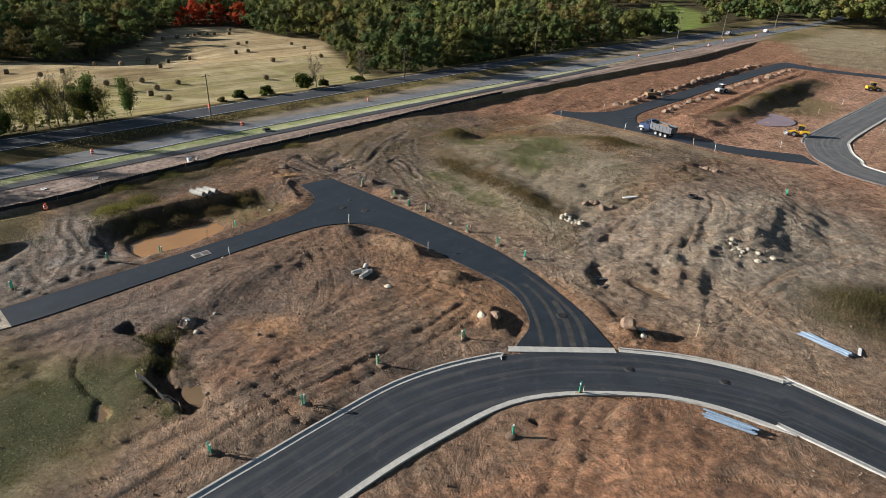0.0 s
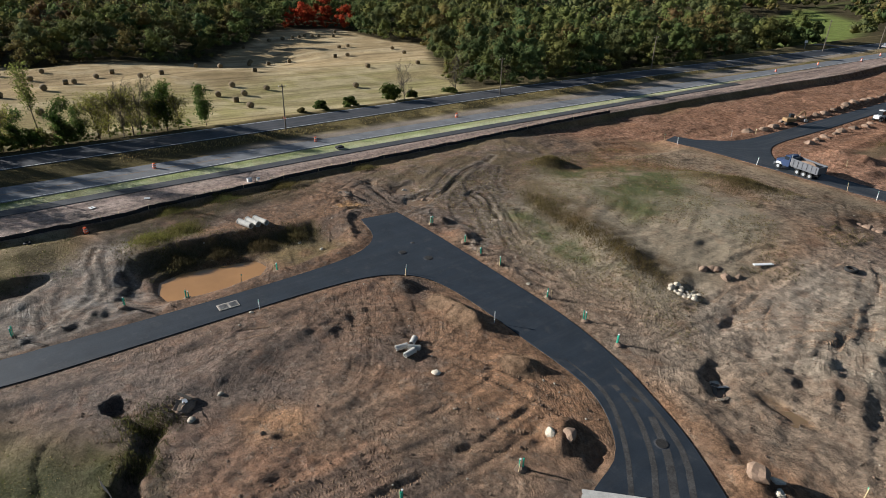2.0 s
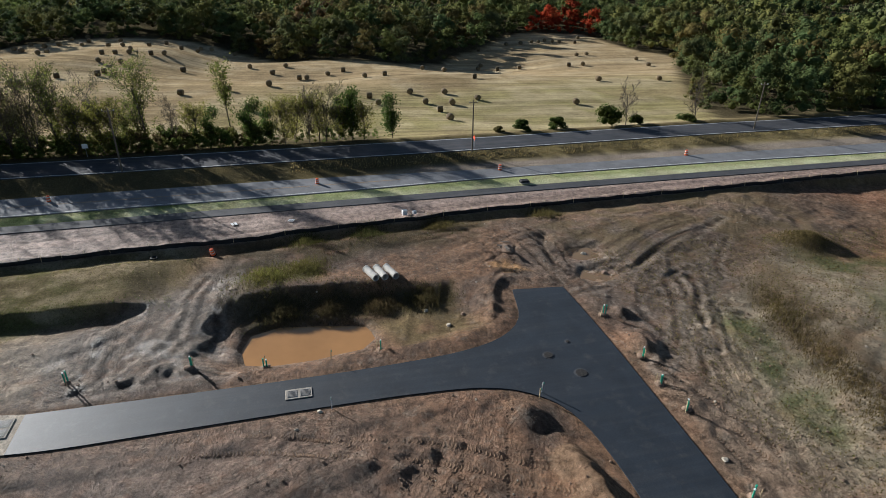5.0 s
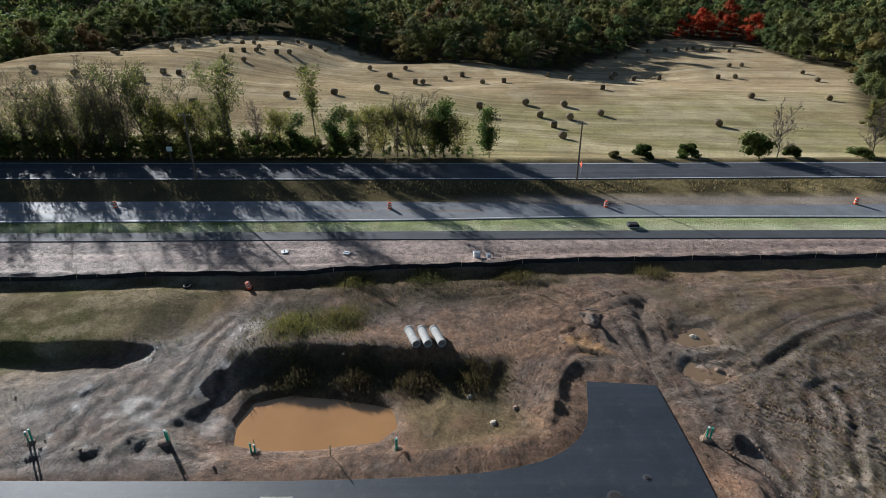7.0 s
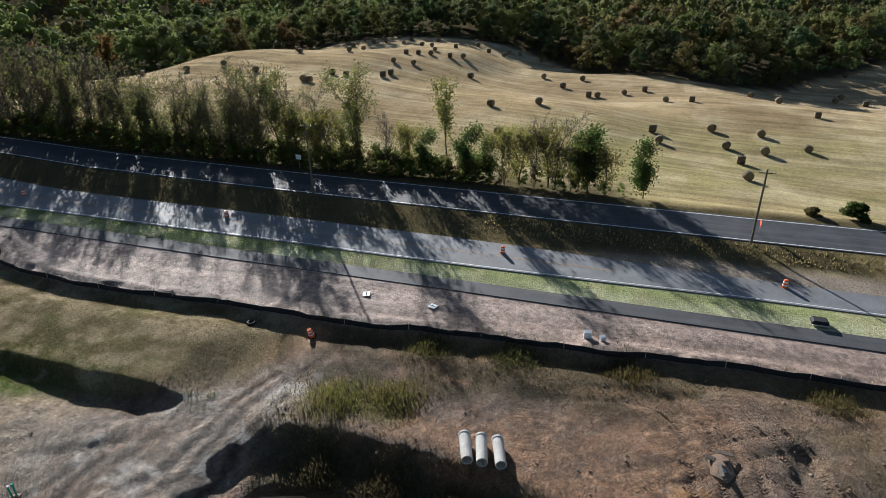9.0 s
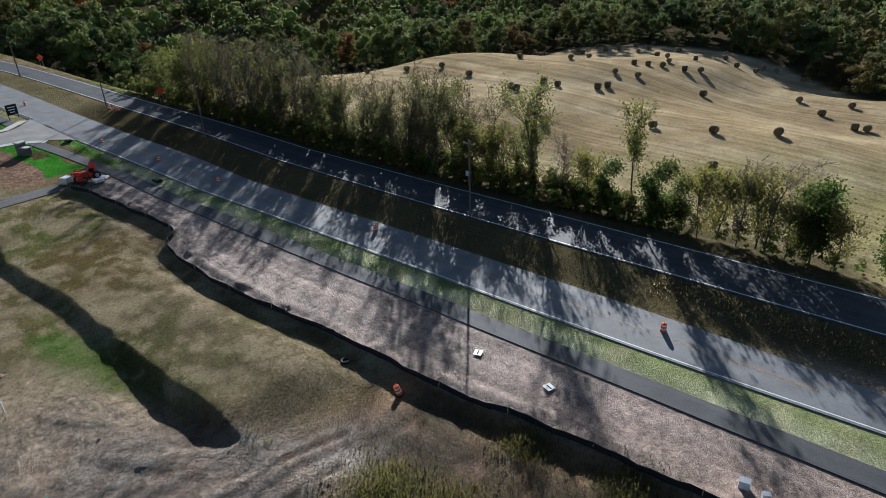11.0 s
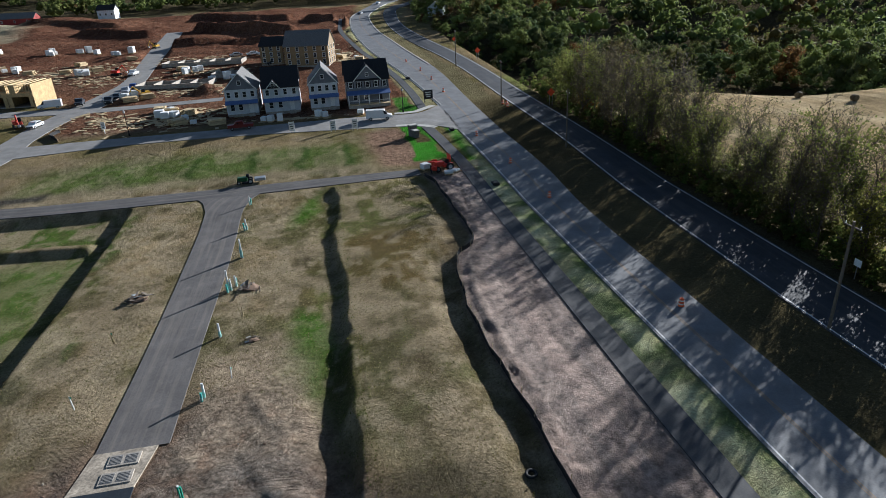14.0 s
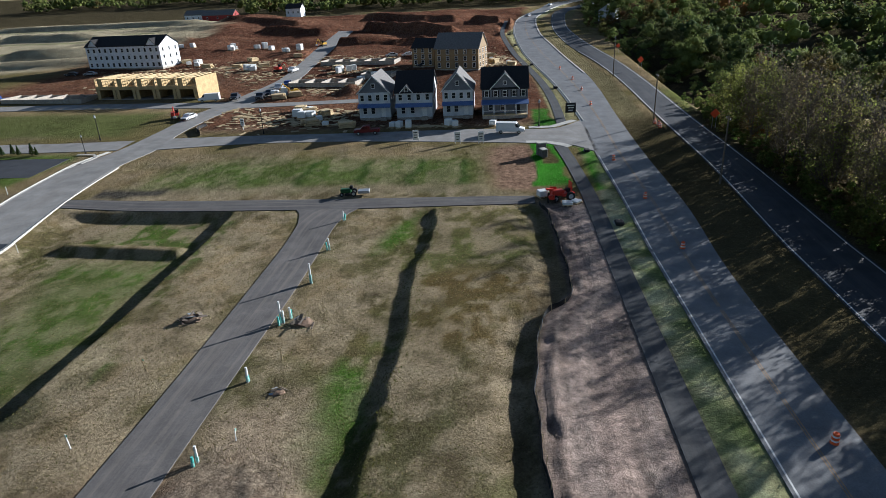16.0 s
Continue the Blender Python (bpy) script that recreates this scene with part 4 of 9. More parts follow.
def ground_cover(x, y):
    """Base colour of what covers the ground, with painted shade in furrows and grooves, and its kind: grass, churned
    earth, wet.
    """
    n1, n2, n3 = fbm(x, y, 26, 4, 101), fbm(x, y, 7, 4, 102), fbm(x, y, 2.2, 3, 103)
    wob = (n2 - 0.5) * 2
    ch = churned(x + 3 * wob, y + 3 * wob)
    c = np.tile(np.array((0.245, 0.185, 0.100)), (len(x), 1))
    grass = np.ones(len(x))
    # lots under thin dry grass: olive and green patches
    c = blend(c, (0.135, 0.118, 0.045), sstep(0.46, 0.62, n1) * 0.8)
    c = blend(c, (0.20, 0.155, 0.10), sstep(0.55, 0.7, n2) * 0.6)
    # bare clay
    clay = blend(np.tile(np.array((0.290, 0.160, 0.086)), (len(x), 1)), (0.250, 0.168, 0.112), sstep(0.42, 0.62, n1))
    clay = blend(clay, (0.285, 0.150, 0.085), sstep(0.52, 0.68, fbm(x, y, 15, 4, 104)) * 0.8)
    clay = blend(clay, (0.135, 0.098, 0.075), sstep(0.54, 0.7, n2) * 0.7)
    red = np.maximum(inside(x, y, [(-107, 112), (-92, 124), (-40, 128), (10, 96), (60, 110), (60, 330), (-105, 330)], 6), inside(x, y, [(-116, -200), (-15, -195), (75, -235), (80, -420), (-120, -420)], 8))
    clay = blend(clay, (0.41, 0.225, 0.145), red * sstep(0, 60, y) * 0.85)
    clay = blend(clay, (0.320, 0.150, 0.090), red * sstep(60, 0, y) * 0.85)
    clay = blend(clay, (0.49, 0.30, 0.21), red * sstep(100, 150, y) * sstep(-62, -40, x) * 0.8)
    clay = blend(clay, (0.200, 0.148, 0.118), bump_at(x, y, -63, 20, 11, 24) * 0.85)
    clay = blend(clay, (0.40, 0.205, 0.115), bump_at(x, y, -8, 34, 16, 16) * 0.75)
    deep_red = sstep(-104, -112, y) * sstep(0.40, 0.6, fbm(x * 0.35, y, 16, 4, 140))
    clay = blend(clay, (0.195, 0.092, 0.058), sstep(-104, -112, y) * 0.75)
    clay = blend(clay, (0.125, 0.054, 0.035), deep_red * 0.8)
    clay = clay * (1 + 0.22 * sstep(-66, -40, x) * sstep(-6, 6, y))[:, None]
    c = c * (1 - ch[:, None]) + clay * ch[:, None]
    grass = grass * (1 - ch)

    def lay(poly, color, m=1.0, soft=3.0, g=1.0, spot=0.0):
        nonlocal c, grass
        k = inside(x + 2.0 * wob, y + 2.0 * wob, poly, soft) * m
        if spot:
            k = k * sstep(spot - 0.12, spot + 0.1, n3 * 0.5 + n2 * 0.5)
        c = blend(c, color, k)
        grass = grass * (1 - k) + g * k

    GREEN, OLIVE, STRAW, WEED = (0.068, 0.145, 0.018), (0.130, 0.120, 0.045), (0.300, 0.245, 0.160), (0.115, 0.090, 0.045)
    lay([(-85.5, -14.9), (-88.6, -13.6), (-89.4, -6.9), (-88.2, 3), (-83.0, 1.7), (-84, -6), (-84.5, -11)], GREEN, 1, 1.2)
    lay([(-85.4, -44.8), (-89, -54), (-89, -46), (-85, -40)], GREEN, 1, 1.5)
    lay([(-88.5, -30), (-91, -25), (-92, -5), (-90, 0), (-88, -8)], GREEN, 0.6, 1.5, 1, 0.45)
    lay([(-41, -41.5), (-57.5, -38.5), (-57.5, -10), (-48, -6), (-41, -26)], GREEN, 0.85, 4)
    lay([(-44, -34), (-52, -32), (-51, -22), (-45, -24)], (0.12, 0.095, 0.05), 0.8, 4)
    lay([(-40, -46), (-57, -44), (-58.2, -54), (-42, -54.5)], GREEN, 0.9, 1.5)
    lay([(-64, -10), (-70, -10), (-66, -40), (-61, -50), (-60, -20)], OLIVE, 0.8, 2.5, 1, 0.45)
    lay([(-36, -64), (-64, -64.5), (-97, -66), (-98, -80), (-64, -82), (-38, -79)], (0.085, 0.135, 0.030), 0.8, 4)
    lay([(-46, -68), (-92, -69), (-90, -78), (-46, -77)], GREEN, 0.25, 3)
    lay([(-33, -63), (-98, -62.5), (-98, -66), (-33, -66)], STRAW, 0.8, 2)
    lay([(-100, -63), (-108, -62), (-106.4, -88), (-98, -86)], (0.235, 0.150, 0.105), 0.95, 2, 0)
    lay([(40, -104), (-14, -104), (-12, -128), (40, -129)], (0.105, 0.125, 0.04), 0.9, 3)
    lay([(60, -62), (-12, -70), (-12, -88), (60, -89)], GREEN, 0.8, 2)
    lay([(-91.5, -33), (-103, -33), (-102.5, -15), (-92.5, -15)], (0.125, 0.090, 0.030), 0.9, 2.0)
    lay([(-91.5, -54), (-106, -54), (-104, -33), (-91.5, -33)], (0.165, 0.150, 0.060), 0.85, 2.0)
    lay([(-91.5, -33), (-103, -33), (-102.5, -15), (-92.5, -15)], (0.16, 0.115, 0.050), 0.5, 4)
    lay([(-92, -15), (-103, -15), (-102.5, 16), (-91.5, 18)], (0.160, 0.132, 0.080), 0.8, 3)
    lay([(-71, 2), (-63.5, 2), (-63, -54), (-70.8, -54)], (0.395, 0.300, 0.180), 0.80, 1.5)
    lay([(-77.2, -2), (-84.5, -2), (-85, -54), (-77.5, -54)], (0.395, 0.300, 0.180), 0.80, 2.0)
    lay([(-62.8, -8), (-59.4, -10), (-59.4, -54), (-61.5, -54)], (0.105, 0.150, 0.045), 0.75, 1.0, 1, 0.40)
    lay([(-85.5, -33), (-88.5, -33), (-88.5, -26), (-85, -26)], (0.085, 0.066, 0.046), 0.8, 1.5)
    # worn, mossy and straw-littered spots over all the lots
    lots = inside(x, y, [(-106, -90), (-106, 20), (-84, 2), (-60, 10), (-38, 6), (-30, -40), (-28, -86)], 3) * (1 - ch)
    lots = lots * grass * (1 - 0.65 * sstep(-61, -65, y))
    m1, m2, m3 = fbm(x, y, 10, 4, 150), fbm(x * 1.6, y, 4.5, 4, 151), fbm(x, y, 1.5, 3, 152)
    c = blend(c, (0.085, 0.135, 0.030), lots * sstep(0.46, 0.70, m1) * 0.4)
    c = blend(c, (0.37, 0.295, 0.19), lots * sstep(0.43, 0.58, m2) * 0.8)
    c = blend(c, (0.100, 0.090, 0.036), lots * sstep(0.56, 0.68, fbm(x, y, 6, 4, 153)) * 0.55)
    c = blend(c, (0.38, 0.31, 0.205), lots * sstep(0.54, 0.66, m3) * 0.6)
    c = blend(c, (0.075, 0.066, 0.034), lots * sstep(0.43, 0.31, m3) * 0.4)
    lay([(-85.5, -14.9), (-88.6, -13.6), (-89.4, -6.9), (-88.2, 3), (-83.0, 1.7), (-84, -6), (-84.5, -11)], (0.080, 0.155, 0.025), 0.65, 1.6)
    lay([(-85.4, -44.8), (-89, -54), (-89, -46), (-85, -40)], (0.075, 0.165, 0.020), 0.7, 1.5)
    lay([(-43, -40.5), (-57, -38), (-57, -12), (-50, -8), (-44, -26)], (0.080, 0.150, 0.026), 0.55, 4)
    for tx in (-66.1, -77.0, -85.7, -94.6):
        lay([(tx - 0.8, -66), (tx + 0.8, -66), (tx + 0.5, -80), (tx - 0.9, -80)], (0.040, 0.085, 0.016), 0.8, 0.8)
    lay([(-43, -62.6), (-32, -62.6), (-31.5, -66.8), (-44, -66.2)], (0.05, 0.048, 0.045), 0.9, 1.0, 0)
    lay([(-89, 15), (-81, 18), (-77.6, 22), (-76.8, 2), (-84, 0), (-88.5, 4)], (0.170, 0.128, 0.095), 0.8, 2.5, 0)
    lay([(-89, 15), (-81, 18), (-77.6, 22), (-76.8, 2), (-84, 0), (-88.5, 4)], (0.25, 0.205, 0.16), 0.7, 2.5, 0, 0.52)
    lay([(-88.5, 8), (-78, 7), (-77.2, -2), (-84, -3), (-88.5, 2)], (0.32, 0.245, 0.165), 0.8, 2.0, 0)
    lay([(-88.4, 6), (-78, 7.5), (-77, -8), (-83, -10), (-87, -4)], (0.37, 0.285, 0.20), 0.7, 2.0, 0, 0.42)
    lay([(-84, 14), (-100, 22), (-98, 27), (-79, 21)], (0.200, 0.162, 0.130), 0.8, 2.0, 0)
    lay([(-96, 62), (-78, 62), (-70, 66), (-74, 78), (-90, 84), (-100, 76)], (0.225, 0.180, 0.150), 0.75, 3.0, 0)
    # rough grass and weeds about the works
    lay([(-104, 58), (-104, 100), (-92, 100), (-78, 78), (-74, 64), (-88, 56)], (0.205, 0.155, 0.118), 0.7, 4, 0)
    lay([(-42, 78), (-37, 128), (-12, 116), (-2, 98), (-8, 66), (-27, 60), (-43, 64)], (0.45, 0.37, 0.285), 0.8, 5, 0)
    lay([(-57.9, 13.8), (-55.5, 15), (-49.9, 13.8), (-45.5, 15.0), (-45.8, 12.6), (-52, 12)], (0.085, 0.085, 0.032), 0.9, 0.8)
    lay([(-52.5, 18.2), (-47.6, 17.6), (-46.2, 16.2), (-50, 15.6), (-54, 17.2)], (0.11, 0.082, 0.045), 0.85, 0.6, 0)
    lay([(-72, 61.5), (-30, 58.5), (-27, 66), (-45, 73), (-72, 69)], (0.285, 0.215, 0.155), 0.75, 2.5, 0)
    way, marks = way_marks(x, y)
    c = c * (1 + ch * (0.10 * way + 0.95 * marks))[:, None]
    lay([(-77, 12), (-77, 21), (-84, 23), (-97, 26), (-98, 20), (-88, 15), (-84, 11)], (0.16, 0.122, 0.095), 0.5, 1.5, 0, 0.54)
    lay([(-77, 6), (-77, 21), (-84, 23), (-97, 26), (-98, 20), (-88, 12), (-85, 5)], (0.38, 0.31, 0.245), 0.28, 1.5, 0, 0.50)
    lay([(-55, 25), (-51, 24.6), (-50, 28.5), (-53, 30)], (0.43, 0.235, 0.115), 0.7, 1.5, 0)
    lay([(-91.8, 53.6), (-91.8, 56.6), (-88.9, 58.3), (-88.9, 55.4)], (0.52, 0.285, 0.115), 0.95, 0.6, 0)
    lay([(-59, 3), (-59, 11), (-55, 14), (-50, 11.5), (-46, 1), (-44, -8), (-60, -8)], (0.085, 0.092, 0.052), 0.9, 2.5)
    lay([(-104, 22), (-105.5, 60), (-100, 54), (-95.5, 36), (-96, 22)], (0.078, 0.064, 0.036), 0.85, 1.5, 1, 0.40)
    lay([(-95.5, 24), (-96.5, 34), (-91.5, 33), (-90.5, 25)], (0.14, 0.125, 0.05), 0.95, 1.5)
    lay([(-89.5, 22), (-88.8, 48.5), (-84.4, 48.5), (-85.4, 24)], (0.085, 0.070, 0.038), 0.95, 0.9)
    lay([(-83.8, 38), (-86, 48), (-80.5, 49), (-77.8, 41)], (0.25, 0.19, 0.09), 0.8, 1.5, 1, 0.42)
    lay([(-85.8, 90), (-71, 112), (-46.8, 103), (-42, 86), (-42, 70), (-64, 67), (-76, 70)], (0.35, 0.29, 0.205), 0.9, 4, 0.55)
    lay([(-86, 93), (-80, 106), (-69, 111), (-58, 98), (-60, 86), (-72, 90)], (0.110, 0.130, 0.050), 0.9, 2.5, 1, 0.45)
    lay([(-75, 73), (-74, 78), (-60, 75), (-50, 72), (-61, 69.5)], (0.105, 0.125, 0.048), 0.85, 1.5, 1, 0.46)
    lay([(-66, 94), (-50, 90), (-47, 97), (-62, 102)], (0.33, 0.28, 0.20), 0.8, 3, 0.5, 0.46)
    lay([(-84, 88), (-76, 86), (-64, 82.5), (-54, 80.5), (-46, 79), (-46.5, 74), (-57, 75.5), (-69, 78), (-83, 82)], (0.165, 0.122, 0.076), 0.95, 1.2, 1, 0.42)
    lay([(-72, 110), (-64, 116), (-60, 119.5), (-60, 114), (-66, 110)], (0.165, 0.122, 0.076), 0.9, 1.2, 1, 0.42)
    lay([(-88, 110), (-72, 114), (-46, 106), (-40, 128), (-60, 127), (-84, 127)], (0.35, 0.275, 0.195), 0.8, 4, 0)
    lay([(-70, 108), (-57, 112), (-52, 116), (-66, 114)], WEED, 0.95, 1.5)
    lay([(-92, 93), (-87, 99), (-85, 95), (-89, 91)], WEED, 0.95, 1.2)
    lay([(-107, 62), (-107, 104), (-92, 104), (-88, 78), (-94, 64)], (0.17, 0.125, 0.065), 0.8, 4, 0.8, 0.46)
    lay([(-30, 70), (-33, 96), (-27, 108), (-14, 108), (-14, 76)], (0.44, 0.355, 0.265), 0.9, 4, 0.1)
    lay([(-34, 60), (-34, 66), (-30, 72), (-14, 76), (20, 76), (20, 61)], (0.40, 0.285, 0.195), 0.7, 3, 0)
    lay([(-36, 96), (-30, 110), (-8, 112), (20, 96), (30, 130), (-40, 129)], (0.41, 0.265, 0.185), 0.75, 4, 0)
    lay([(-12, 74), (-13, 82), (-6, 92), (2, 90), (0, 74)], (0.105, 0.085, 0.045), 0.9, 2.5)
    lay([(-62, 150), (-54, 152), (-51, 234), (-60, 236)], (0.135, 0.105, 0.065), 0.9, 2)
    lay([(-54, 176), (-40, 182), (-40, 200), (-52, 212)], (0.15, 0.14, 0.06), 0.7, 4)
    lay([(-70, 275), (60, 285), (60, 420), (-95, 420), (-95, 330)], (0.34, 0.275, 0.18), 0.9, 6)
    # green and tan strips beyond the works to the south
    lay([(56, -228), (100, -205), (260, -200), (260, -450), (96, -450), (84, -394), (60, -330)], (0.42, 0.36, 0.24), 0.95, 4)
    for ax, ay, bx, by, wide in ((64, -236, 140, -228, 8), (70, -268, 160, -262, 7), (110, -304, 200, -306, 6), (96, -340, 210, -340, 6), (108, -378, 240, -380, 7), (100, -412, 240, -412, 6)):
        lay([(ax, ay), (bx, by), (bx, by - wide), (ax, ay - wide)], (0.17, 0.18, 0.085), 0.85, 3)
    lay([(100, -480), (420, -480), (420, -640), (110, -640)], (0.42, 0.37, 0.27), 0.95, 8)
    # verges
    fx = fence_x(y)
    hw0, hw1 = np.interp(y, [-540, -272, -150, 0, 150, 520], [-175, -107.6, -115.8, -119.3, -116.8, -109]), np.interp(y, [-540, -270, -150, 0, 150, 520], [-187, -119.8, -127.3, -127.6, -125, -117])
    strip = sstep(fx + 0.6, fx - 0.3, x) * sstep(-116.5, -113, x) * sstep(-60, -54, y) * sstep(360, 320, y)
    c = blend(c, (0.285, 0.205, 0.165), strip)
    c = blend(c, (0.16, 0.115, 0.09), strip * sstep(0.48, 0.62, fbm((x - fx) * 4, y * 0.16, 3.0, 3, 120)) * 0.7)
    c = blend(c, (0.38, 0.295, 0.245), strip * sstep(0.52, 0.66, fbm((x - fx) * 4, y * 0.14, 3.0, 3, 122)) * 0.4)
    grass = grass * (1 - strip)
    verge = sstep(-0.9, -0.2, x - np.interp(y, [-80, 0, 20, 40, 62, 110, 148, 251], [-119.4, -119.5, -119.5, -119.8, -120.5, -120.0, -118.6, -115.2])) * sstep(-115.6, -116.4, x) * sstep(-90, -84, y) * sstep(330, 300, y)
    across = np.clip((x + 120.0) / 3.8, 0, 1)
    seeded = blend(np.tile(np.array((0.30, 0.325, 0.145)), (len(x), 1)), (0.54, 0.54, 0.34), sstep(0.35, 0.75, across + 0.5 * (n3 - 0.5)) * 0.85)
    seeded = blend(seeded, (0.065, 0.110, 0.025), sstep(0.42, 0.56, fbm(x * 1.5, y, 3.0, 4, 121)) * sstep(70, 10, y) * 0.72)
    seeded = blend(seeded, (0.40, 0.36, 0.21), sstep(0.5, 0.66, n3) * 0.5)
    c = c * (1 - verge[:, None]) + seeded * verge[:, None]
    grass = np.maximum(grass, verge)
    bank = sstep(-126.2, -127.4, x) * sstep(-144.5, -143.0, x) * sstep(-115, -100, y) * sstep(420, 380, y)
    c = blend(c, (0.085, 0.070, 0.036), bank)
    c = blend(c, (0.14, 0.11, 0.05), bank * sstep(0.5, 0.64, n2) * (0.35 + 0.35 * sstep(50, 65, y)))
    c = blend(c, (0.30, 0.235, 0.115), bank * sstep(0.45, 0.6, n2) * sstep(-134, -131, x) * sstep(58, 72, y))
    c = blend(c, (0.27, 0.225, 0.18), sstep(-128.9, -127.6, x + 0.5 * wob) * sstep(-122.5, -123.5, x) * sstep(40, 56, y) * sstep(330, 300, y))
    south_verge = sstep(-100, -112, y) * sstep(3.8, 2.2, np.minimum(np.abs(x - hw0 - 1.5), np.abs(x - hw1 + 2.5)))
    c = blend(c, (0.34, 0.32, 0.17), south_verge * sstep(3.2, 2.0, np.abs(x - hw0 - 1.5)))
    c = blend(c, (0.25, 0.22, 0.11), south_verge * sstep(0.45, 0.6, n2) * 0.7)
    c = blend(c, (0.21, 0.18, 0.095), south_verge * sstep(3.2, 2.0, np.abs(x - hw1 + 2.5)) * 0.9)
    lay([(-106.4, -89.6), (-106.4, -64.6), (-112.2, -64.6), (-111.9, -89.6)], (0.055, 0.235, 0.020), 1, 0.3)
    lay([(-115.8, -62), (-117.2, -62), (-117.6, -85), (-115.8, -88)], (0.060, 0.190, 0.022), 1, 0.5)
    lay([(-107.4, -101.5), (-112.6, -101.5), (-112.8, -118), (-108.6, -118)], (0.050, 0.170, 0.022), 1, 0.5)
    lay([(-108.0, -76), (-110.9, -76), (-110.9, -86.5), (-108.4, -86.5)], (0.10, 0.058, 0.04), 0.9, 0.3, 0)
    lay([(-141, -108), (-141.5, -134), (-152, -138), (-148, -112)], (0.15, 0.17, 0.05), 0.9, 3)
    # the mown hay field, and the floor of the woods
    hay = inside(x + 1.5 * wob, y + 1.5 * wob, FIELD, 2.0)
    stub = blend(np.tile(np.array((0.375, 0.28, 0.155)), (len(x), 1)), (0.32, 0.24, 0.135), sstep(0.45, 0.62, n1))
    low = inside(x, y, [(-143, -10), (-160, 10), (-190, 30), (-205, 80), (-215, 150), (-140, 140), (-140, 0)], 22)
    stub = blend(stub, (0.275, 0.245, 0.105), low * 0.85)
    rows = vnoise(x * 0.55 + (n1 - 0.5) * 8, y * 0.03 + 7, 130)
    stub = blend(stub, (0.47, 0.38, 0.24), sstep(0.5, 0.75, rows) * 0.6)
    stub = blend(stub, (0.29, 0.215, 0.125), sstep(0.42, 0.2, rows) * 0.5)
    stub = blend(stub, (0.22, 0.16, 0.085), inside(x + 3 * wob, y + 3 * wob, [(-200, 66), (-218, 68), (-224, 78), (-212, 86), (-200, 82)], 4) * 0.8)
    c = c * (1 - hay[:, None]) + stub * hay[:, None]
    grass = np.maximum(grass, hay)
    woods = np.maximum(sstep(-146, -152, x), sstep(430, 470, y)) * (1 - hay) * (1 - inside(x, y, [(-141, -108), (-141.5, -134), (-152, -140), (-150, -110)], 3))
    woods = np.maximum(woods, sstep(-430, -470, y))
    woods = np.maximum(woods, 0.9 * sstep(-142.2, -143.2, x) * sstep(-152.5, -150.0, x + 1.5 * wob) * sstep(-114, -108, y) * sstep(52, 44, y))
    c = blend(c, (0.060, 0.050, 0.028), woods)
    meadow = inside(x, y, [(-158, 312), (-196, 318), (-232, 400), (-250, 520), (-190, 470), (-158, 380)], 6)
    c = blend(c, (0.175, 0.215, 0.060), meadow)
    pond = inside(x, y, BASIN, 1.0)
    wet = inside(x, y, POND, 1.2)
    for (px, py), rx, ry, s in PUDDLES:
        wet = np.maximum(wet, sstep(0.25, 0.6, bump_at(x, y, px, py, rx * 1.2, ry * 1.2)))
    c = blend(c, (0.20, 0.115, 0.05), wet * 0.7)
    sand = np.zeros(len(x))
    for sx, sy, r in ((-59.6, 50.6, 2.3), (-55.6, 51.2, 2.8), (-46, 50.4, 2.4)):
        sand = np.maximum(sand, sstep(1.0, 0.7, np.hypot(x - sx, y - sy) / r))
    c = blend(c, (0.235, 0.155, 0.098), sand * 0.9)
    shoulder = paved(x, y, 1.1) * (1 - hay)
    near_new = inside(x, y, [(-92, 0), (-20, 0), (30, 40), (30, 66), (-92, 66)], 3)
    c = blend(c, (0.30, 0.195, 0.125), shoulder * near_new)
    ch = ch * (1 - 0.75 * sand) * (1 - shoulder)
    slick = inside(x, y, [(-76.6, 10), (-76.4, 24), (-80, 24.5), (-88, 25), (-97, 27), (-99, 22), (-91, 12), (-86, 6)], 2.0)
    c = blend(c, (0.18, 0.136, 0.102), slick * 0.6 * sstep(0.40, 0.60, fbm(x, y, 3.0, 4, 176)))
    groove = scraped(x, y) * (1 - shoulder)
    # furrow relief put into the colour: shaded hollows darker, crests lighter
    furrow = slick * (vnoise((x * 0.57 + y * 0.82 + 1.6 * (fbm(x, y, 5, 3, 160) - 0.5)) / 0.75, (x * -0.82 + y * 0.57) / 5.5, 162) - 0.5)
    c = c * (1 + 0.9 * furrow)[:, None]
    # shade in the scraped grooves painted dark, their thrown-out rims painted pale
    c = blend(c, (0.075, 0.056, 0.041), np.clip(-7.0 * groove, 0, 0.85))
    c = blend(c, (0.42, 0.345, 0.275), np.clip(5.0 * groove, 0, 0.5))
    return c, np.stack([grass, np.maximum(ch * (1 - 0.6 * grass), 0.15 * strip), wet, np.maximum(ch * sstep(-14, -4, y) * sstep(125, 95, y) * (1 - 0.7 * grass) * (0.40 + 0.45 * slick * sstep(0.58, 0.70, fbm(x, y, 1.6, 3, 175))), 0.45 * strip)], 1)


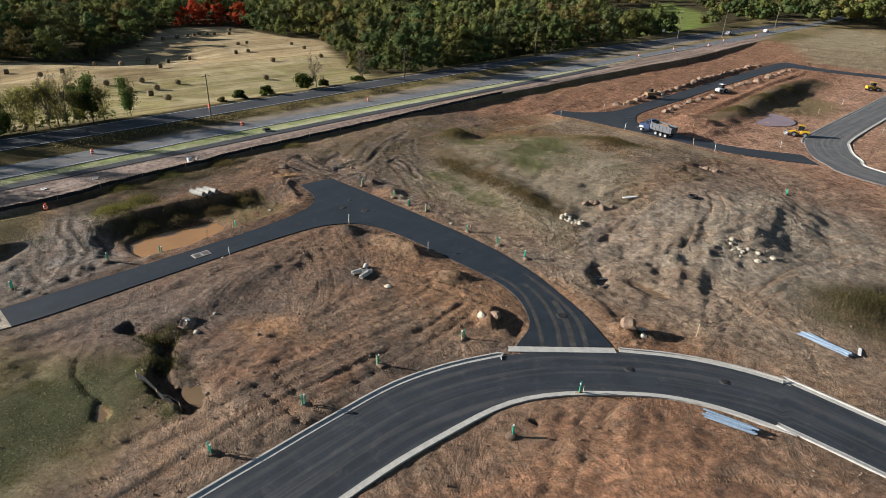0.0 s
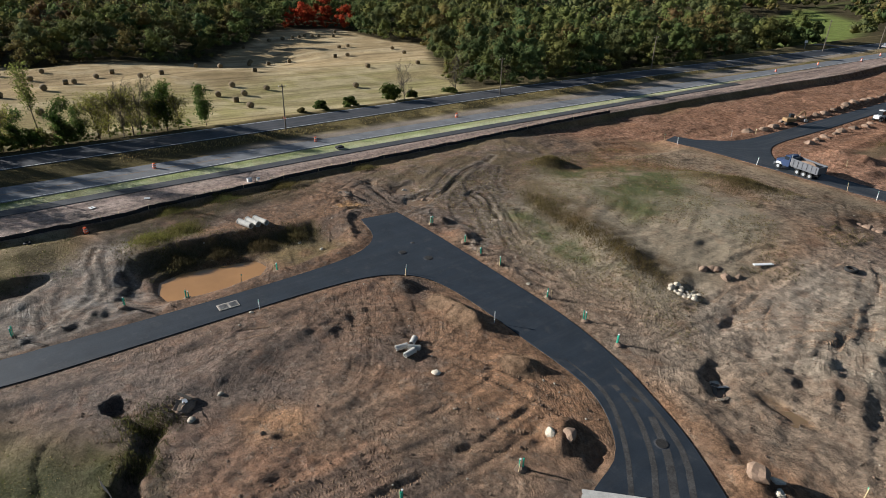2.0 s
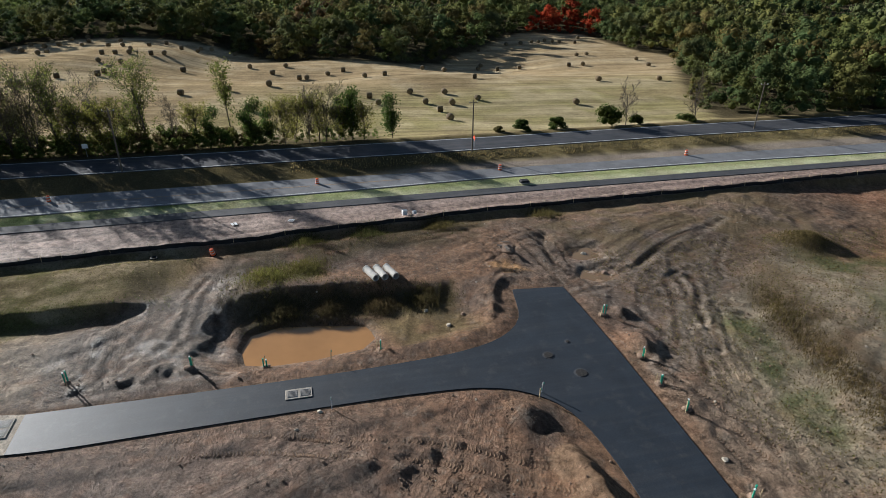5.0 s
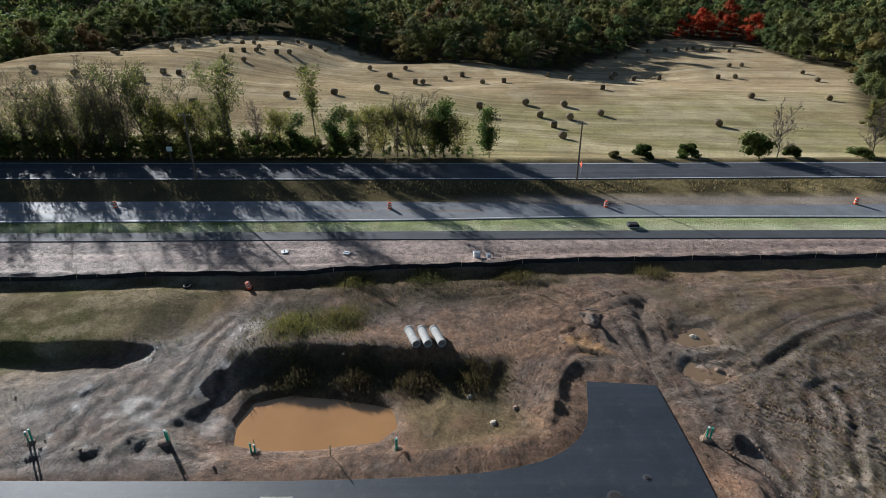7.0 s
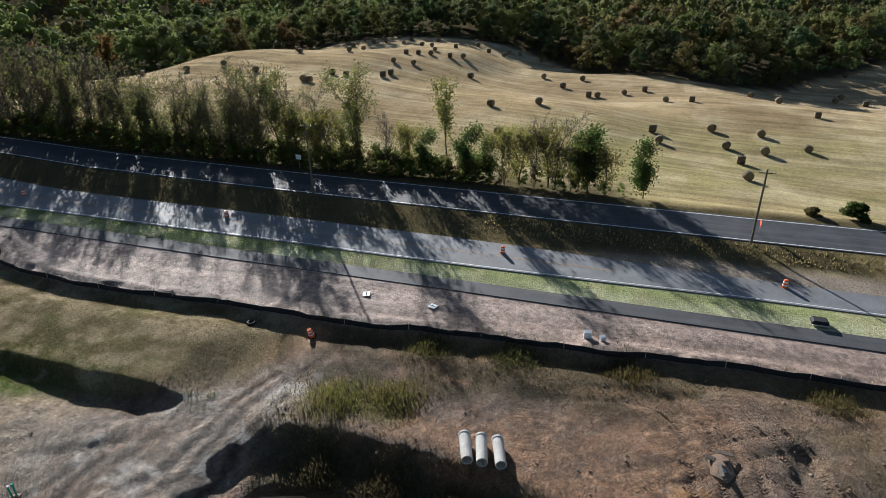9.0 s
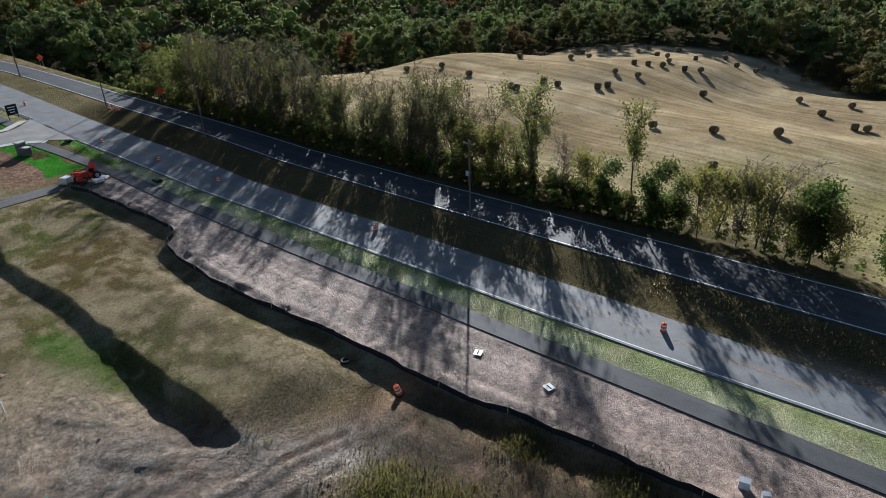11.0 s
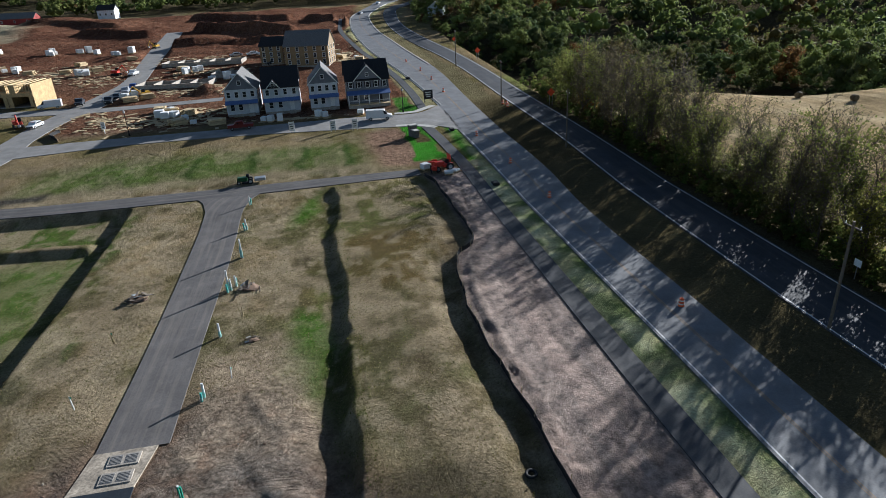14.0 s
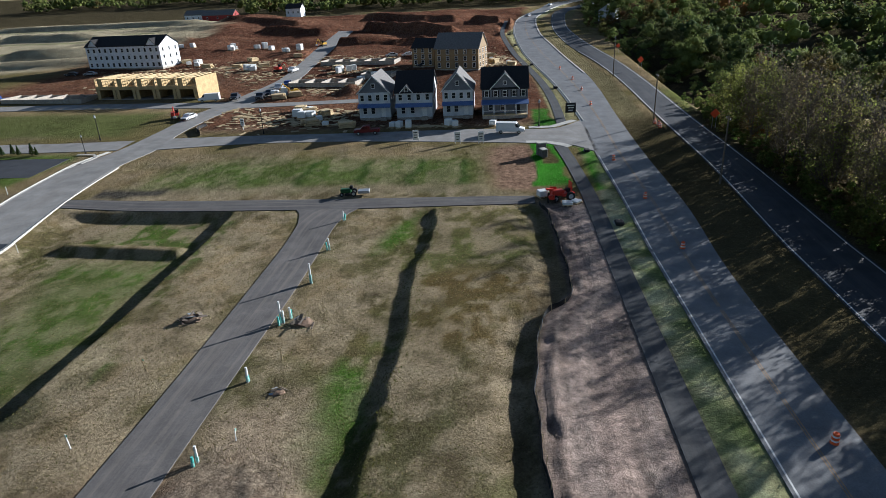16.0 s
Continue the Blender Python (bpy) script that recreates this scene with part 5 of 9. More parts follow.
def build_ground():
    gx = ladder((-1900, -900, 100), (-900, -420, 24), (-420, -150, 5), (-150, -114, 1.2), (-114, -95, 0.36), (-95, -20, 0.29), (-20, 2, 0.45), (2, 60, 3), (60, 300, 15), (300, 1900, 130))
    gy = ladder((-1900, -900, 100), (-900, -430, 24), (-430, -110, 2.4), (-110, -60, 1.2), (-60, 4, 0.5), (4, 76, 0.30), (76, 122, 0.5), (122, 300, 1.8), (300, 520, 8), (520, 1900, 90))
    X, Y = np.meshgrid(gx, gy)
    x, y = X.ravel(), Y.ravel()
    z = ground_z(x, y)
    nx, ny = len(gx), len(gy)
    GRID.extend((gx, gy, z.reshape(ny, nx)))
    me = bpy.data.meshes.new("ground")
    me.vertices.add(nx * ny)
    me.vertices.foreach_set("co", np.stack([x, y, z], 1).ravel())
    i = (np.arange(ny - 1)[:, None] * nx + np.arange(nx - 1)[None, :]).ravel()
    quads = np.stack([i, i + 1, i + nx + 1, i + nx], 1)
    me.loops.add(quads.size)
    me.loops.foreach_set("vertex_index", quads.ravel())
    me.polygons.add(len(quads))
    me.polygons.foreach_set("loop_start", np.arange(len(quads)) * 4)
    me.polygons.foreach_set("use_smooth", np.ones(len(quads), bool))
    me.update(calc_edges=True)
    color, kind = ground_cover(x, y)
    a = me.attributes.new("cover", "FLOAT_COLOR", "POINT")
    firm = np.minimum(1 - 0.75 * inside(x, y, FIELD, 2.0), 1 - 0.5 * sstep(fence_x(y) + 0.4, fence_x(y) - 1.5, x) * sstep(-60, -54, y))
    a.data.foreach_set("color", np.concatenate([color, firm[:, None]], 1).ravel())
    b = me.attributes.new("kind", "FLOAT_COLOR", "POINT")
    b.data.foreach_set("color", kind.ravel())
    me.materials.append(M_GROUND)
    return tagged(new("ground", me), "churned brown clay, dry grass lots and mown hay field", "ground", kind="structure")


build_ground()


def strip(name, edges, material, label, lift=0.05, category="road", thick=0.16, cross=4, step=2.0):
    """A paved band between two edges that follows the land."""
    n = max(12, int(len(smooth_path(edges[0], step))))
    a, b = resample(edges[0], n), resample(edges[1], n)
    rows = [a + (b - a) * k / cross for k in range(cross + 1)]
    verts, faces = [], []
    for i in range(n):
        line = [(r[i][0], r[i][1], float(road_z(r[i][0], r[i][1])) + lift) for r in rows]
        verts += [(line[0][0], line[0][1], line[0][2] - thick)] + line + [(line[-1][0], line[-1][1], line[-1][2] - thick)]
    w = cross + 3
    for i in range(n - 1):
        for k in range(w - 1):
            faces.append((i * w + k, i * w + k + 1, (i + 1) * w + k + 1, (i + 1) * w + k))
    me = mesh_from(name, verts, faces, material)
    far = np.concatenate([[0], np.cumsum(np.linalg.norm(np.diff((a + b) / 2, axis=0), axis=1))])
    wide = np.linalg.norm(b - a, axis=1)
    run = np.zeros((n, w, 3))
    run[:, :, 0] = np.clip((np.arange(w) - 1) / cross, 0, 1)[None, :] * wide[:, None]
    run[:, :, 1] = far[:, None]
    me.attributes.new("run", "FLOAT_VECTOR", "POINT").data.foreach_set("vector", run.ravel())
    return tagged(new(name, me), label, category, kind="structure")


def slab(name, pts, material, label, lift=0.05, thick=0.16, category="road", kind="structure"):
    bm = bmesh.new()
    top = [bm.verts.new((p[0], p[1], float(road_z(p[0], p[1])) + lift)) for p in pts]
    f = bm.faces.new(top)
    got = bmesh.ops.extrude_face_region(bm, geom=[f])
    for v in got["geom"]:
        if isinstance(v, bmesh.types.BMVert):
            v.co.z -= thick
    bmesh.ops.triangulate(bm, faces=bm.faces[:])
    bmesh.ops.recalc_face_normals(bm, faces=bm.faces[:])
    return tagged(part(name, bm, material), label, category, kind=kind)


def offset_path(pts, d, step=1.0):
    p = np.array(smooth_path(pts, step))
    t = np.gradient(p, axis=0)
    t /= np.linalg.norm(t, axis=1)[:, None]
    return p + d * np.stack([-t[:, 1], t[:, 0]], 1)


def ribbon(name, pts, width, material, label, lift, category, thick=0.1, d=0.0, step=1.5):
    a, b = offset_path(pts, d - width / 2, step), offset_path(pts, d + width / 2, step)
    verts, faces = [], []
    for p, q in zip(a, b):
        zp, zq = float(road_z(*p)) + lift, float(road_z(*q)) + lift
        verts += [(p[0], p[1], zp - thick), (p[0], p[1], zp), (q[0], q[1], zq), (q[0], q[1], zq - thick)]
    for i in range(len(a) - 1):
        for k in range(3):
            faces.append((i * 4 + k, i * 4 + k + 1, i * 4 + k + 5, i * 4 + k + 4))
    faces += [(0, 1, 2, 3), tuple(len(verts) - 4 + k for k in (3, 2, 1, 0))]
    return tagged(new(name, mesh_from(name, verts, faces, material)), label, category, kind="structure")


strip("road_loop", STREET, M_ASPHALT_STREET, "curved street of dark new asphalt between pale concrete kerbs")
slab("road_tee", T_ROAD, M_ASPHALT_NEW, "black freshly rolled asphalt lane ending in the clay", 0.055)
slab("apron", APRON, plain("muddy_concrete", (0.37, 0.315, 0.245), 0.9, 0, 0.5, 0.7, 0.3), "muddy concrete apron across the lane end", 0.05, category="pavement")
strip("road_alley", ALLEY, M_ASPHALT_ALLEY, "worn grey asphalt lane between grassed lots", 0.045)
strip("road_lane", LANE, M_ASPHALT_LANE, "worn grey asphalt cross lane behind the lots", 0.05)
strip("road_south", SOUTH_STREET, M_SITE_ROAD, "pale dusty street into the building site", 0.055)
strip("road_houses", HOUSE_STREET, M_SITE_ROAD, "pale street in front of four new houses", 0.05)
strip("road_east", EAST_STREET, M_SITE_ROAD, "pale street beside a small car park", 0.045)
strip("road_row", ROW_STREET, M_SITE_ROAD, "dusty street before the framed row houses", 0.045)
strip("road_back", BACK_STREET, M_SITE_ROAD, "short dusty lane on the building site", 0.045)
strip("road_highway", HIGHWAY, M_HIGHWAY, "pale new two-lane road with a worn orange middle line", 0.05)
strip("road_old", OLD_ROAD, M_ASPHALT_OLD, "older dark asphalt road beside the hay field", 0.05)
strip("path", PATH, M_PATH, "dark asphalt footpath along the road verge", 0.05, "pavement", cross=2)
strip("path_south", PATH_SOUTH, M_PATH, "asphalt footpath along the far road", 0.05, "pavement", cross=2)
strip("road_north_lane", NORTH_LANE, M_ASPHALT_LANES, "dark new lane through the northern earthworks", 0.05)
strip("road_north_branch", NORTH_BRANCH, M_ASPHALT_LANES, "dark new lane between heaps of spoil", 0.06)
strip("road_north_end", NORTH_END, M_ASPHALT_LANES, "far end of a new lane on red clay", 0.05)
strip("road_north_street", NE_STREET, asphalt_material("sandy_street_asphalt", (0.105, 0.108, 0.112), 0.4, 0, 0.6), "kerbed street with sand over its asphalt", 0.07)
M_MUD_FILM = plain("dried_mud_film", (0.052, 0.049, 0.047), 0.95, 0, 0.5, 0.9)
for k, (line, wide) in enumerate((([(-27.5, 47.6), (-31.5, 52.0), (-37.5, 55.6), (-47, 57.0)], 0.5), ([(-29.0, 46.6), (-33.2, 50.8), (-38.6, 54.4), (-46, 55.4)], 0.45), ([(-25.8, 50.0), (-30.0, 54.2), (-36.5, 57.0), (-43, 58.4)], 0.55), ([(-26.8, 49.0), (-30.4, 52.8), (-34, 55.4)], 0.7))):
    ribbon("mud_marks_%d" % (k + 1), line, wide, M_MUD_FILM, "dried mud that tyres carried onto the asphalt", 0.060, "marking", 0.003)
# throat and kerbs
slab("throat", [(-31.3, 43.5), (-23.3, 51.7), (-24.0, 52.3), (-31.9, 44.2)], M_CONCRETE, "pale concrete gutter strip across the lane mouth", 0.075, category="kerb")


def kerb(name, pts, side, label):
    """Gutter pan and upstand in concrete."""
    ribbon(name + "_gutter", pts, 0.5, M_CONCRETE, "flat concrete gutter pan beside the asphalt", 0.062, "kerb", 0.12, 0.25 * side)
    ribbon(name, pts, 0.18, M_CONCRETE, label, 0.19, "kerb", 0.3, 0.58 * side)


OUTER_A = [p for p in STREET[0][:9]] + [(-31.4, 42.2)]
OUTER_B = [(-23.2, 52.1)] + [p for p in STREET[0][11:]]
kerb("kerb_loop_outer_1", OUTER_A, 1, "pale concrete kerb along the curved street")
kerb("kerb_loop_outer_2", OUTER_B, 1, "pale concrete kerb along the curved street")
kerb("kerb_loop_inner", STREET[1], -1, "pale concrete kerb on the inside of the curve")
kerb("kerb_north_1", NE_STREET[0][:4] + [(-35.6, 154)], -1, "pale concrete kerb on the northern street")
kerb("kerb_north_2", NE_STREET[1], 1, "pale concrete kerb on the northern street")
kerb("kerb_south_1", SOUTH_STREET[0][:3], -1, "concrete kerb along the street bend")
kerb("kerb_south_2", SOUTH_STREET[1][:3] + [(-16.6, -84), (-18.4, -90)], 1, "concrete kerb along the street bend")
kerb("kerb_highway_1", HIGHWAY[0][12:20], -1, "concrete kerb along the far road")
kerb("kerb_highway_2", HIGHWAY[1][15:22], 1, "concrete kerb along the far road")
ribbon("edge_line_1", HIGHWAY[0][:12], 0.14, M_PAINT_WHITE, "white painted edge line", 0.056, "marking", 0.003, -0.35)
ribbon("edge_line_2", OLD_ROAD[0][:14], 0.16, M_PAINT_WHITE, "white painted edge line", 0.056, "marking", 0.003, -0.3)
ribbon("edge_line_3", OLD_ROAD[1][:14], 0.16, M_PAINT_WHITE, "white painted edge line", 0.056, "marking", 0.003, 0.4)


def dashes(name, edges, k, on, off, width, material, label, y0, y1):
    n = 400
    a, b = resample(edges[0], n), resample(edges[1], n)
    mid = a + (b - a) * k
    mid = mid[(mid[:, 1] > y0) & (mid[:, 1] < y1)]
    d = np.concatenate([[0], np.cumsum(np.linalg.norm(np.diff(mid, axis=0), axis=1))])
    verts, faces, s = [], [], 0.0
    while s + on < d[-1]:
        p = np.array([[np.interp(s + u * on, d, mid[:, j]) for j in (0, 1)] for u in (0, 0.5, 1)])
        t = p[2] - p[0]
        t = np.array([-t[1], t[0]]) / np.linalg.norm(t) * width / 2
        base = len(verts)
        for q in p:
            for w in (-1, 1):
                verts.append((q[0] + w * t[0], q[1] + w * t[1], float(road_z(*q)) + 0.058))
        faces += [(base, base + 1, base + 3, base + 2), (base + 2, base + 3, base + 5, base + 4)]
        s += on + off
    tagged(new(name, mesh_from(name, verts, faces, material)), label, "marking", kind="structure")


M_PAINT_ORANGE = plain("worn_orange_paint", (0.30, 0.20, 0.11), 0.7, 0, 0.35, 2)
dashes("centre_line_1", HIGHWAY, 0.485, 14.0, 0.6, 0.10, M_PAINT_ORANGE, "worn orange middle line", -500, 48)
dashes("centre_line_2", HIGHWAY, 0.515, 14.0, 0.6, 0.10, M_PAINT_ORANGE, "worn orange middle line", -500, 48)


def pool(name, poly, z, material, label):
    bm = bmesh.new()
    bm.faces.new([bm.verts.new((p[0], p[1], z)) for p in smooth_path(poly, 0.25, True)])
    bmesh.ops.triangulate(bm, faces=bm.faces[:])
    return tagged(part(name, bm, material), label, "water", kind="structure")


pool("water_pond", [(-78.0, 24.0), (-82, 22.6), (-87.6, 23.6), (-88.2, 30), (-87.4, 36), (-84, 39.6), (-80.2, 39.2), (-77.8, 36), (-77.6, 28)], POND_Z, M_WATER, "pond of opaque orange muddy water")
pool("water_pink", PINK_POND, ground_at(-47, 169) + 0.12, M_WATER_PINK, "shallow pinkish muddy pool on red clay")
for k, ((px, py), rx, ry, s) in enumerate(PUDDLES):
    ring = [(px + 1.9 * rx * (0.9 + 0.1 * math.sin(a * 3 + k)) * math.cos(a), py + 1.9 * ry * (0.9 + 0.1 * math.cos(a * 2 + k)) * math.sin(a)) for a in np.linspace(0, 2 * math.pi, 11)[:-1]]
    pool("water_puddle_%d" % (k + 1), ring, min(ground_at(px + u * rx, py + v * ry) for u in (-0.4, 0, 0.4) for v in (-0.4, 0, 0.4)) + 0.045, M_PUDDLE, "muddy orange puddle in wheel ruts")

# ---- woods, trees and bushes ----
GREENS = [(0.085, 0.122, 0.048), (0.102, 0.134, 0.050), (0.075, 0.108, 0.046), (0.122, 0.142, 0.050), (0.142, 0.144, 0.052), (0.098, 0.112, 0.052), (0.152, 0.124, 0.050), (0.138, 0.090, 0.046)]
ICO = [(0, 0, 1), (0.894, 0, 0.447), (0.276, 0.851, 0.447), (-0.724, 0.526, 0.447), (-0.724, -0.526, 0.447), (0.276, -0.851, 0.447),
       (0.724, 0.526, -0.447), (-0.276, 0.851, -0.447), (-0.894, 0, -0.447), (-0.276, -0.851, -0.447), (0.724, -0.526, -0.447), (0, 0, -1)]
ICO_F = [(0, 1, 2), (0, 2, 3), (0, 3, 4), (0, 4, 5), (0, 5, 1), (1, 6, 2), (2, 7, 3), (3, 8, 4), (4, 9, 5), (5, 10, 1), (6, 7, 2), (7, 8, 3), (8, 9, 4), (9, 10, 5), (10, 6, 1), (11, 7, 6), (11, 8, 7), (11, 9, 8), (11, 10, 9), (11, 6, 10)]


def leaf_quads(rng, centres, normals, size):
    """Small bent sprays of leaves, one quad each."""
    n = len(centres)
    a = np.cross(normals, rng.normal(size=(n, 3)))
    a /= np.linalg.norm(a, axis=1)[:, None] + 1e-9
    b = np.cross(normals, a)
    s = (size * rng.uniform(0.6, 1.35, n))[:, None]
    t = s * rng.uniform(0.5, 1.0, (n, 1))
    v = np.stack([centres - a * s, centres - b * t * 0.8, centres + a * s, centres + b * t], 1)
    return v.reshape(-1, 3), np.arange(4 * n).reshape(n, 4)


def leaf_tris(rng, centres, normals, size):
    """Small sprays of leaves, one triangle each."""
    n = len(centres)
    a = np.cross(normals, rng.normal(size=(n, 3)))
    a /= np.linalg.norm(a, axis=1)[:, None] + 1e-9
    b = np.cross(normals, a)
    s = (size * rng.uniform(0.6, 1.35, n))[:, None]
    t = s * rng.uniform(0.8, 1.3, (n, 1))
    return np.stack([centres - a * s - b * t * 0.5, centres + a * s - b * t * 0.5, centres + b * t], 1).reshape(-1, 3), np.arange(3 * n).reshape(n, 3)


def crown_shape(rng, lobes, per, size, height, width, core=True, base_at=0.36):
    """A broad crown of lobes with leaf sprays over dark cores: verts, quads, triangles, normals."""
    V, T, N, base = [], [], [], 0
    heart = np.array([0, 0, height * 0.45])
    for k in range(lobes):
        f = rng.uniform(0.0, 1.0)
        ang = rng.uniform(0, 2 * math.pi)
        rad = width * 0.5 * math.sqrt(rng.uniform(0.05, 1.0)) * (1.0 - 0.62 * f)
        c = np.array([rad * math.cos(ang), rad * math.sin(ang), height * (base_at + (0.86 - base_at) * f)])
        r = np.array([1, 1, 0.9]) * width * rng.uniform(0.12, 0.23)
        d = rng.normal(size=(per, 3))
        d[:, 2] = np.abs(d[:, 2]) * 0.9 - 0.25
        d /= np.linalg.norm(d, axis=1)[:, None]
        nrm = d + 0.6 * rng.normal(size=(per, 3))
        nrm /= np.linalg.norm(nrm, axis=1)[:, None]
        spot = c + d * r * rng.uniform(0.74, 1.14, (per, 1))
        v, q = leaf_tris(rng, spot, nrm, size)
        soft = d * 0.8 + 0.15 * nrm
        away = spot - heart
        soft += 0.5 * away / (np.linalg.norm(away, axis=1)[:, None] + 1e-6)
        V.append(v)
        N.append(np.repeat(soft, 3, axis=0))
        T.append(q + base)
        base += len(v)
        if core:
            w = np.array(ICO) * r * rng.uniform(0.45, 0.68, (12, 1)) + c
            V.append(w)
            N.append(np.array(ICO))
            T.append(np.array(ICO_F) + base)
            base += 12
    N = np.concatenate(N)
    N /= np.linalg.norm(N, axis=1)[:, None] + 1e-9
    return np.concatenate(V), np.zeros((0, 4), int), np.concatenate(T), N


def joined(name, pieces, material):
    """One mesh of many placed shapes: (verts, quads, triangles, colour, normals or none) each."""
    V, Q, T, C, N, base = [], [], [], [], [], 0
    for v, q, t, c, *n in pieces:
        V.append(v)
        Q.append(q + base)
        T.append(t + base)
        C.append(np.tile(np.array((*c, 1.0)), (len(v), 1)))
        N += n
        base += len(v)
    V, Q, T, C = np.concatenate(V), np.concatenate(Q), np.concatenate(T), np.concatenate(C)
    me = bpy.data.meshes.new(name)
    me.vertices.add(len(V))
    me.vertices.foreach_set("co", V.ravel())
    loops = np.concatenate([Q.ravel(), T.ravel()])
    me.loops.add(len(loops))
    me.loops.foreach_set("vertex_index", loops.astype(np.int32))
    starts = np.concatenate([np.arange(len(Q)) * 4, len(Q) * 4 + np.arange(len(T)) * 3])
    me.polygons.add(len(starts))
    me.polygons.foreach_set("loop_start", starts.astype(np.int32))
    me.polygons.foreach_set("use_smooth", np.full(len(starts), True) if N else np.arange(len(starts)) >= len(Q))
    me.update(calc_edges=True)
    a = me.attributes.new("leaf", "FLOAT_COLOR", "POINT")
    a.data.foreach_set("color", C.ravel())
    me.materials.append(material)
    if N:
        me.normals_split_custom_set_from_vertices(np.concatenate(N))
    return me


def build_woods():
    rng = np.random.default_rng(7)
    near = [crown_shape(rng, 15, 84, 0.22, 16, 11.0, True, 0.2) for _ in range(7)]
    mid = [crown_shape(rng, 10, 46, 0.30, 16, 12.5) for _ in range(7)]
    low = [crown_shape(rng, 8, 16, 0.62, 15, 18) for _ in range(5)]
    hollow = [(-150, -152), (-175, -148), (-199, -138), (-224, -116), (-240, -96), (-277, -90), (-312, -80), (-318, -88), (-280, -98), (-244, -104), (-230, -122), (-203, -146), (-177, -157), (-152, -161)]
    lawn = [(-141, -108), (-141.5, -134), (-152, -140), (-150, -110)]
    meadow = [(-158, 312), (-196, 318), (-232, 400), (-250, 520), (-190, 470), (-158, 380)]
    cand = []
    for step, x0, x1, y0, y1, band in ((7.6, -640, -143, -420, 320, 0), (17, -640, -146, -560, 560, 1), (13, -150, 330, 430, 560, 1), (15, -330, 95, -560, -440, 1), (15, 95, 420, -720, -640, 1)):
        gx, gy = np.meshgrid(np.arange(x0, x1, step), np.arange(y0, y1, step))
        p = np.stack([gx.ravel(), gy.ravel()], 1) + rng.uniform(-0.42, 0.42, (gx.size, 2)) * step
        cand.append((p, band))
    made = {0: [], 1: [], 2: []}
    for p, band in cand:
        x, y = p[:, 0], p[:, 1]
        ok = inside(x, y, FIELD, 0.1) < 0.5
        ok &= (inside(x, y, lawn, 0.1) < 0.5) & (inside(x, y, meadow, 0.1) < 0.5) & (inside(x, y, hollow, 0.1) < 0.5)
        west = np.interp(y, [-700, -520, -430, -385, -345, -285, -235, -186, -150, -140, 128, 135, 200, 250, 304, 430, 900], [-320, -206, -174, -157, -146, -142, -143, -149, -156, -160, -148, -143, -143, -144, -146, -138, -138])
        if band == 0 or x.min() < -400:
            ok &= x < west - 1.5
            ok &= ~((y > -140) & (y < 128) & (x > -165))
        out = 999.0 * np.ones(len(x))
        edge = along(x, y, FIELD + FIELD[:1])
        road = np.where((y > 128) | (y < -140), west - x, 999)
        out = np.minimum(edge, road)
        inner = (x > -600) & (y > -400) & (y < 300)
        if band == 0:
            ok &= out < 48
        elif x.min() < -400:
            ok &= (out >= 48) | ~inner
        for i in np.nonzero(ok)[0]:
            k = (0 if out[i] < 14 or (-215 < y[i] < -118 and x[i] > -290) else 1) if band == 0 else 2
            made[k].append((x[i], y[i], out[i]))
    pieces = []
    for k, kinds in ((0, near), (1, mid), (2, low)):
        for x, y, d in made[k]:
            v, q, t, m = kinds[rng.integers(len(kinds))]
            a, s = rng.uniform(0, 6.28), rng.uniform(0.62, 1.3)
            if -335 < y < -150 and d < 14:
                s *= 0.5
            elif k == 0 and rng.random() < 0.35:
                s *= 0.6
            c, n = math.cos(a) * s, math.sin(a) * s
            w = np.stack([v[:, 0] * c - v[:, 1] * n, v[:, 0] * n + v[:, 1] * c, v[:, 2] * s * rng.uniform(0.9, 1.1)], 1)
            hue = vnoise(np.array([x / 38]), np.array([y / 38]), 200)[0] * 0.6 + rng.random() * 0.55
            col = np.array(GREENS[int(min(7, max(0, hue * 8 - 0.6)))]) * rng.uniform(0.65, 1.2)
            if math.hypot(x + 359, y - 176) < 21 and d < 24 and rng.random() < 0.75:
                col = np.array((0.36, 0.055, 0.025)) * rng.uniform(0.7, 1.2)
            elif -300 < y < -120 and rng.random() < 0.05:
                col = np.array((0.19, 0.10, 0.04))
            elif y < -100 and rng.random() < 0.6:
                col = np.array((0.15, 0.185, 0.062)) * rng.uniform(0.8, 1.3)
            z = float(macro(x, y)) - 1.2
            turned = np.stack([m[:, 0] * math.cos(a) - m[:, 1] * math.sin(a), m[:, 0] * math.sin(a) + m[:, 1] * math.cos(a), m[:, 2]], 1)
            pieces.append((w + np.array([x, y, z]), q, t, col, turned))
    me = joined("woodland", pieces, M_WOODS)
    tagged(new("woodland", me), "dense mixed autumn woods in green, olive and rust", "woodland", kind="stuff")


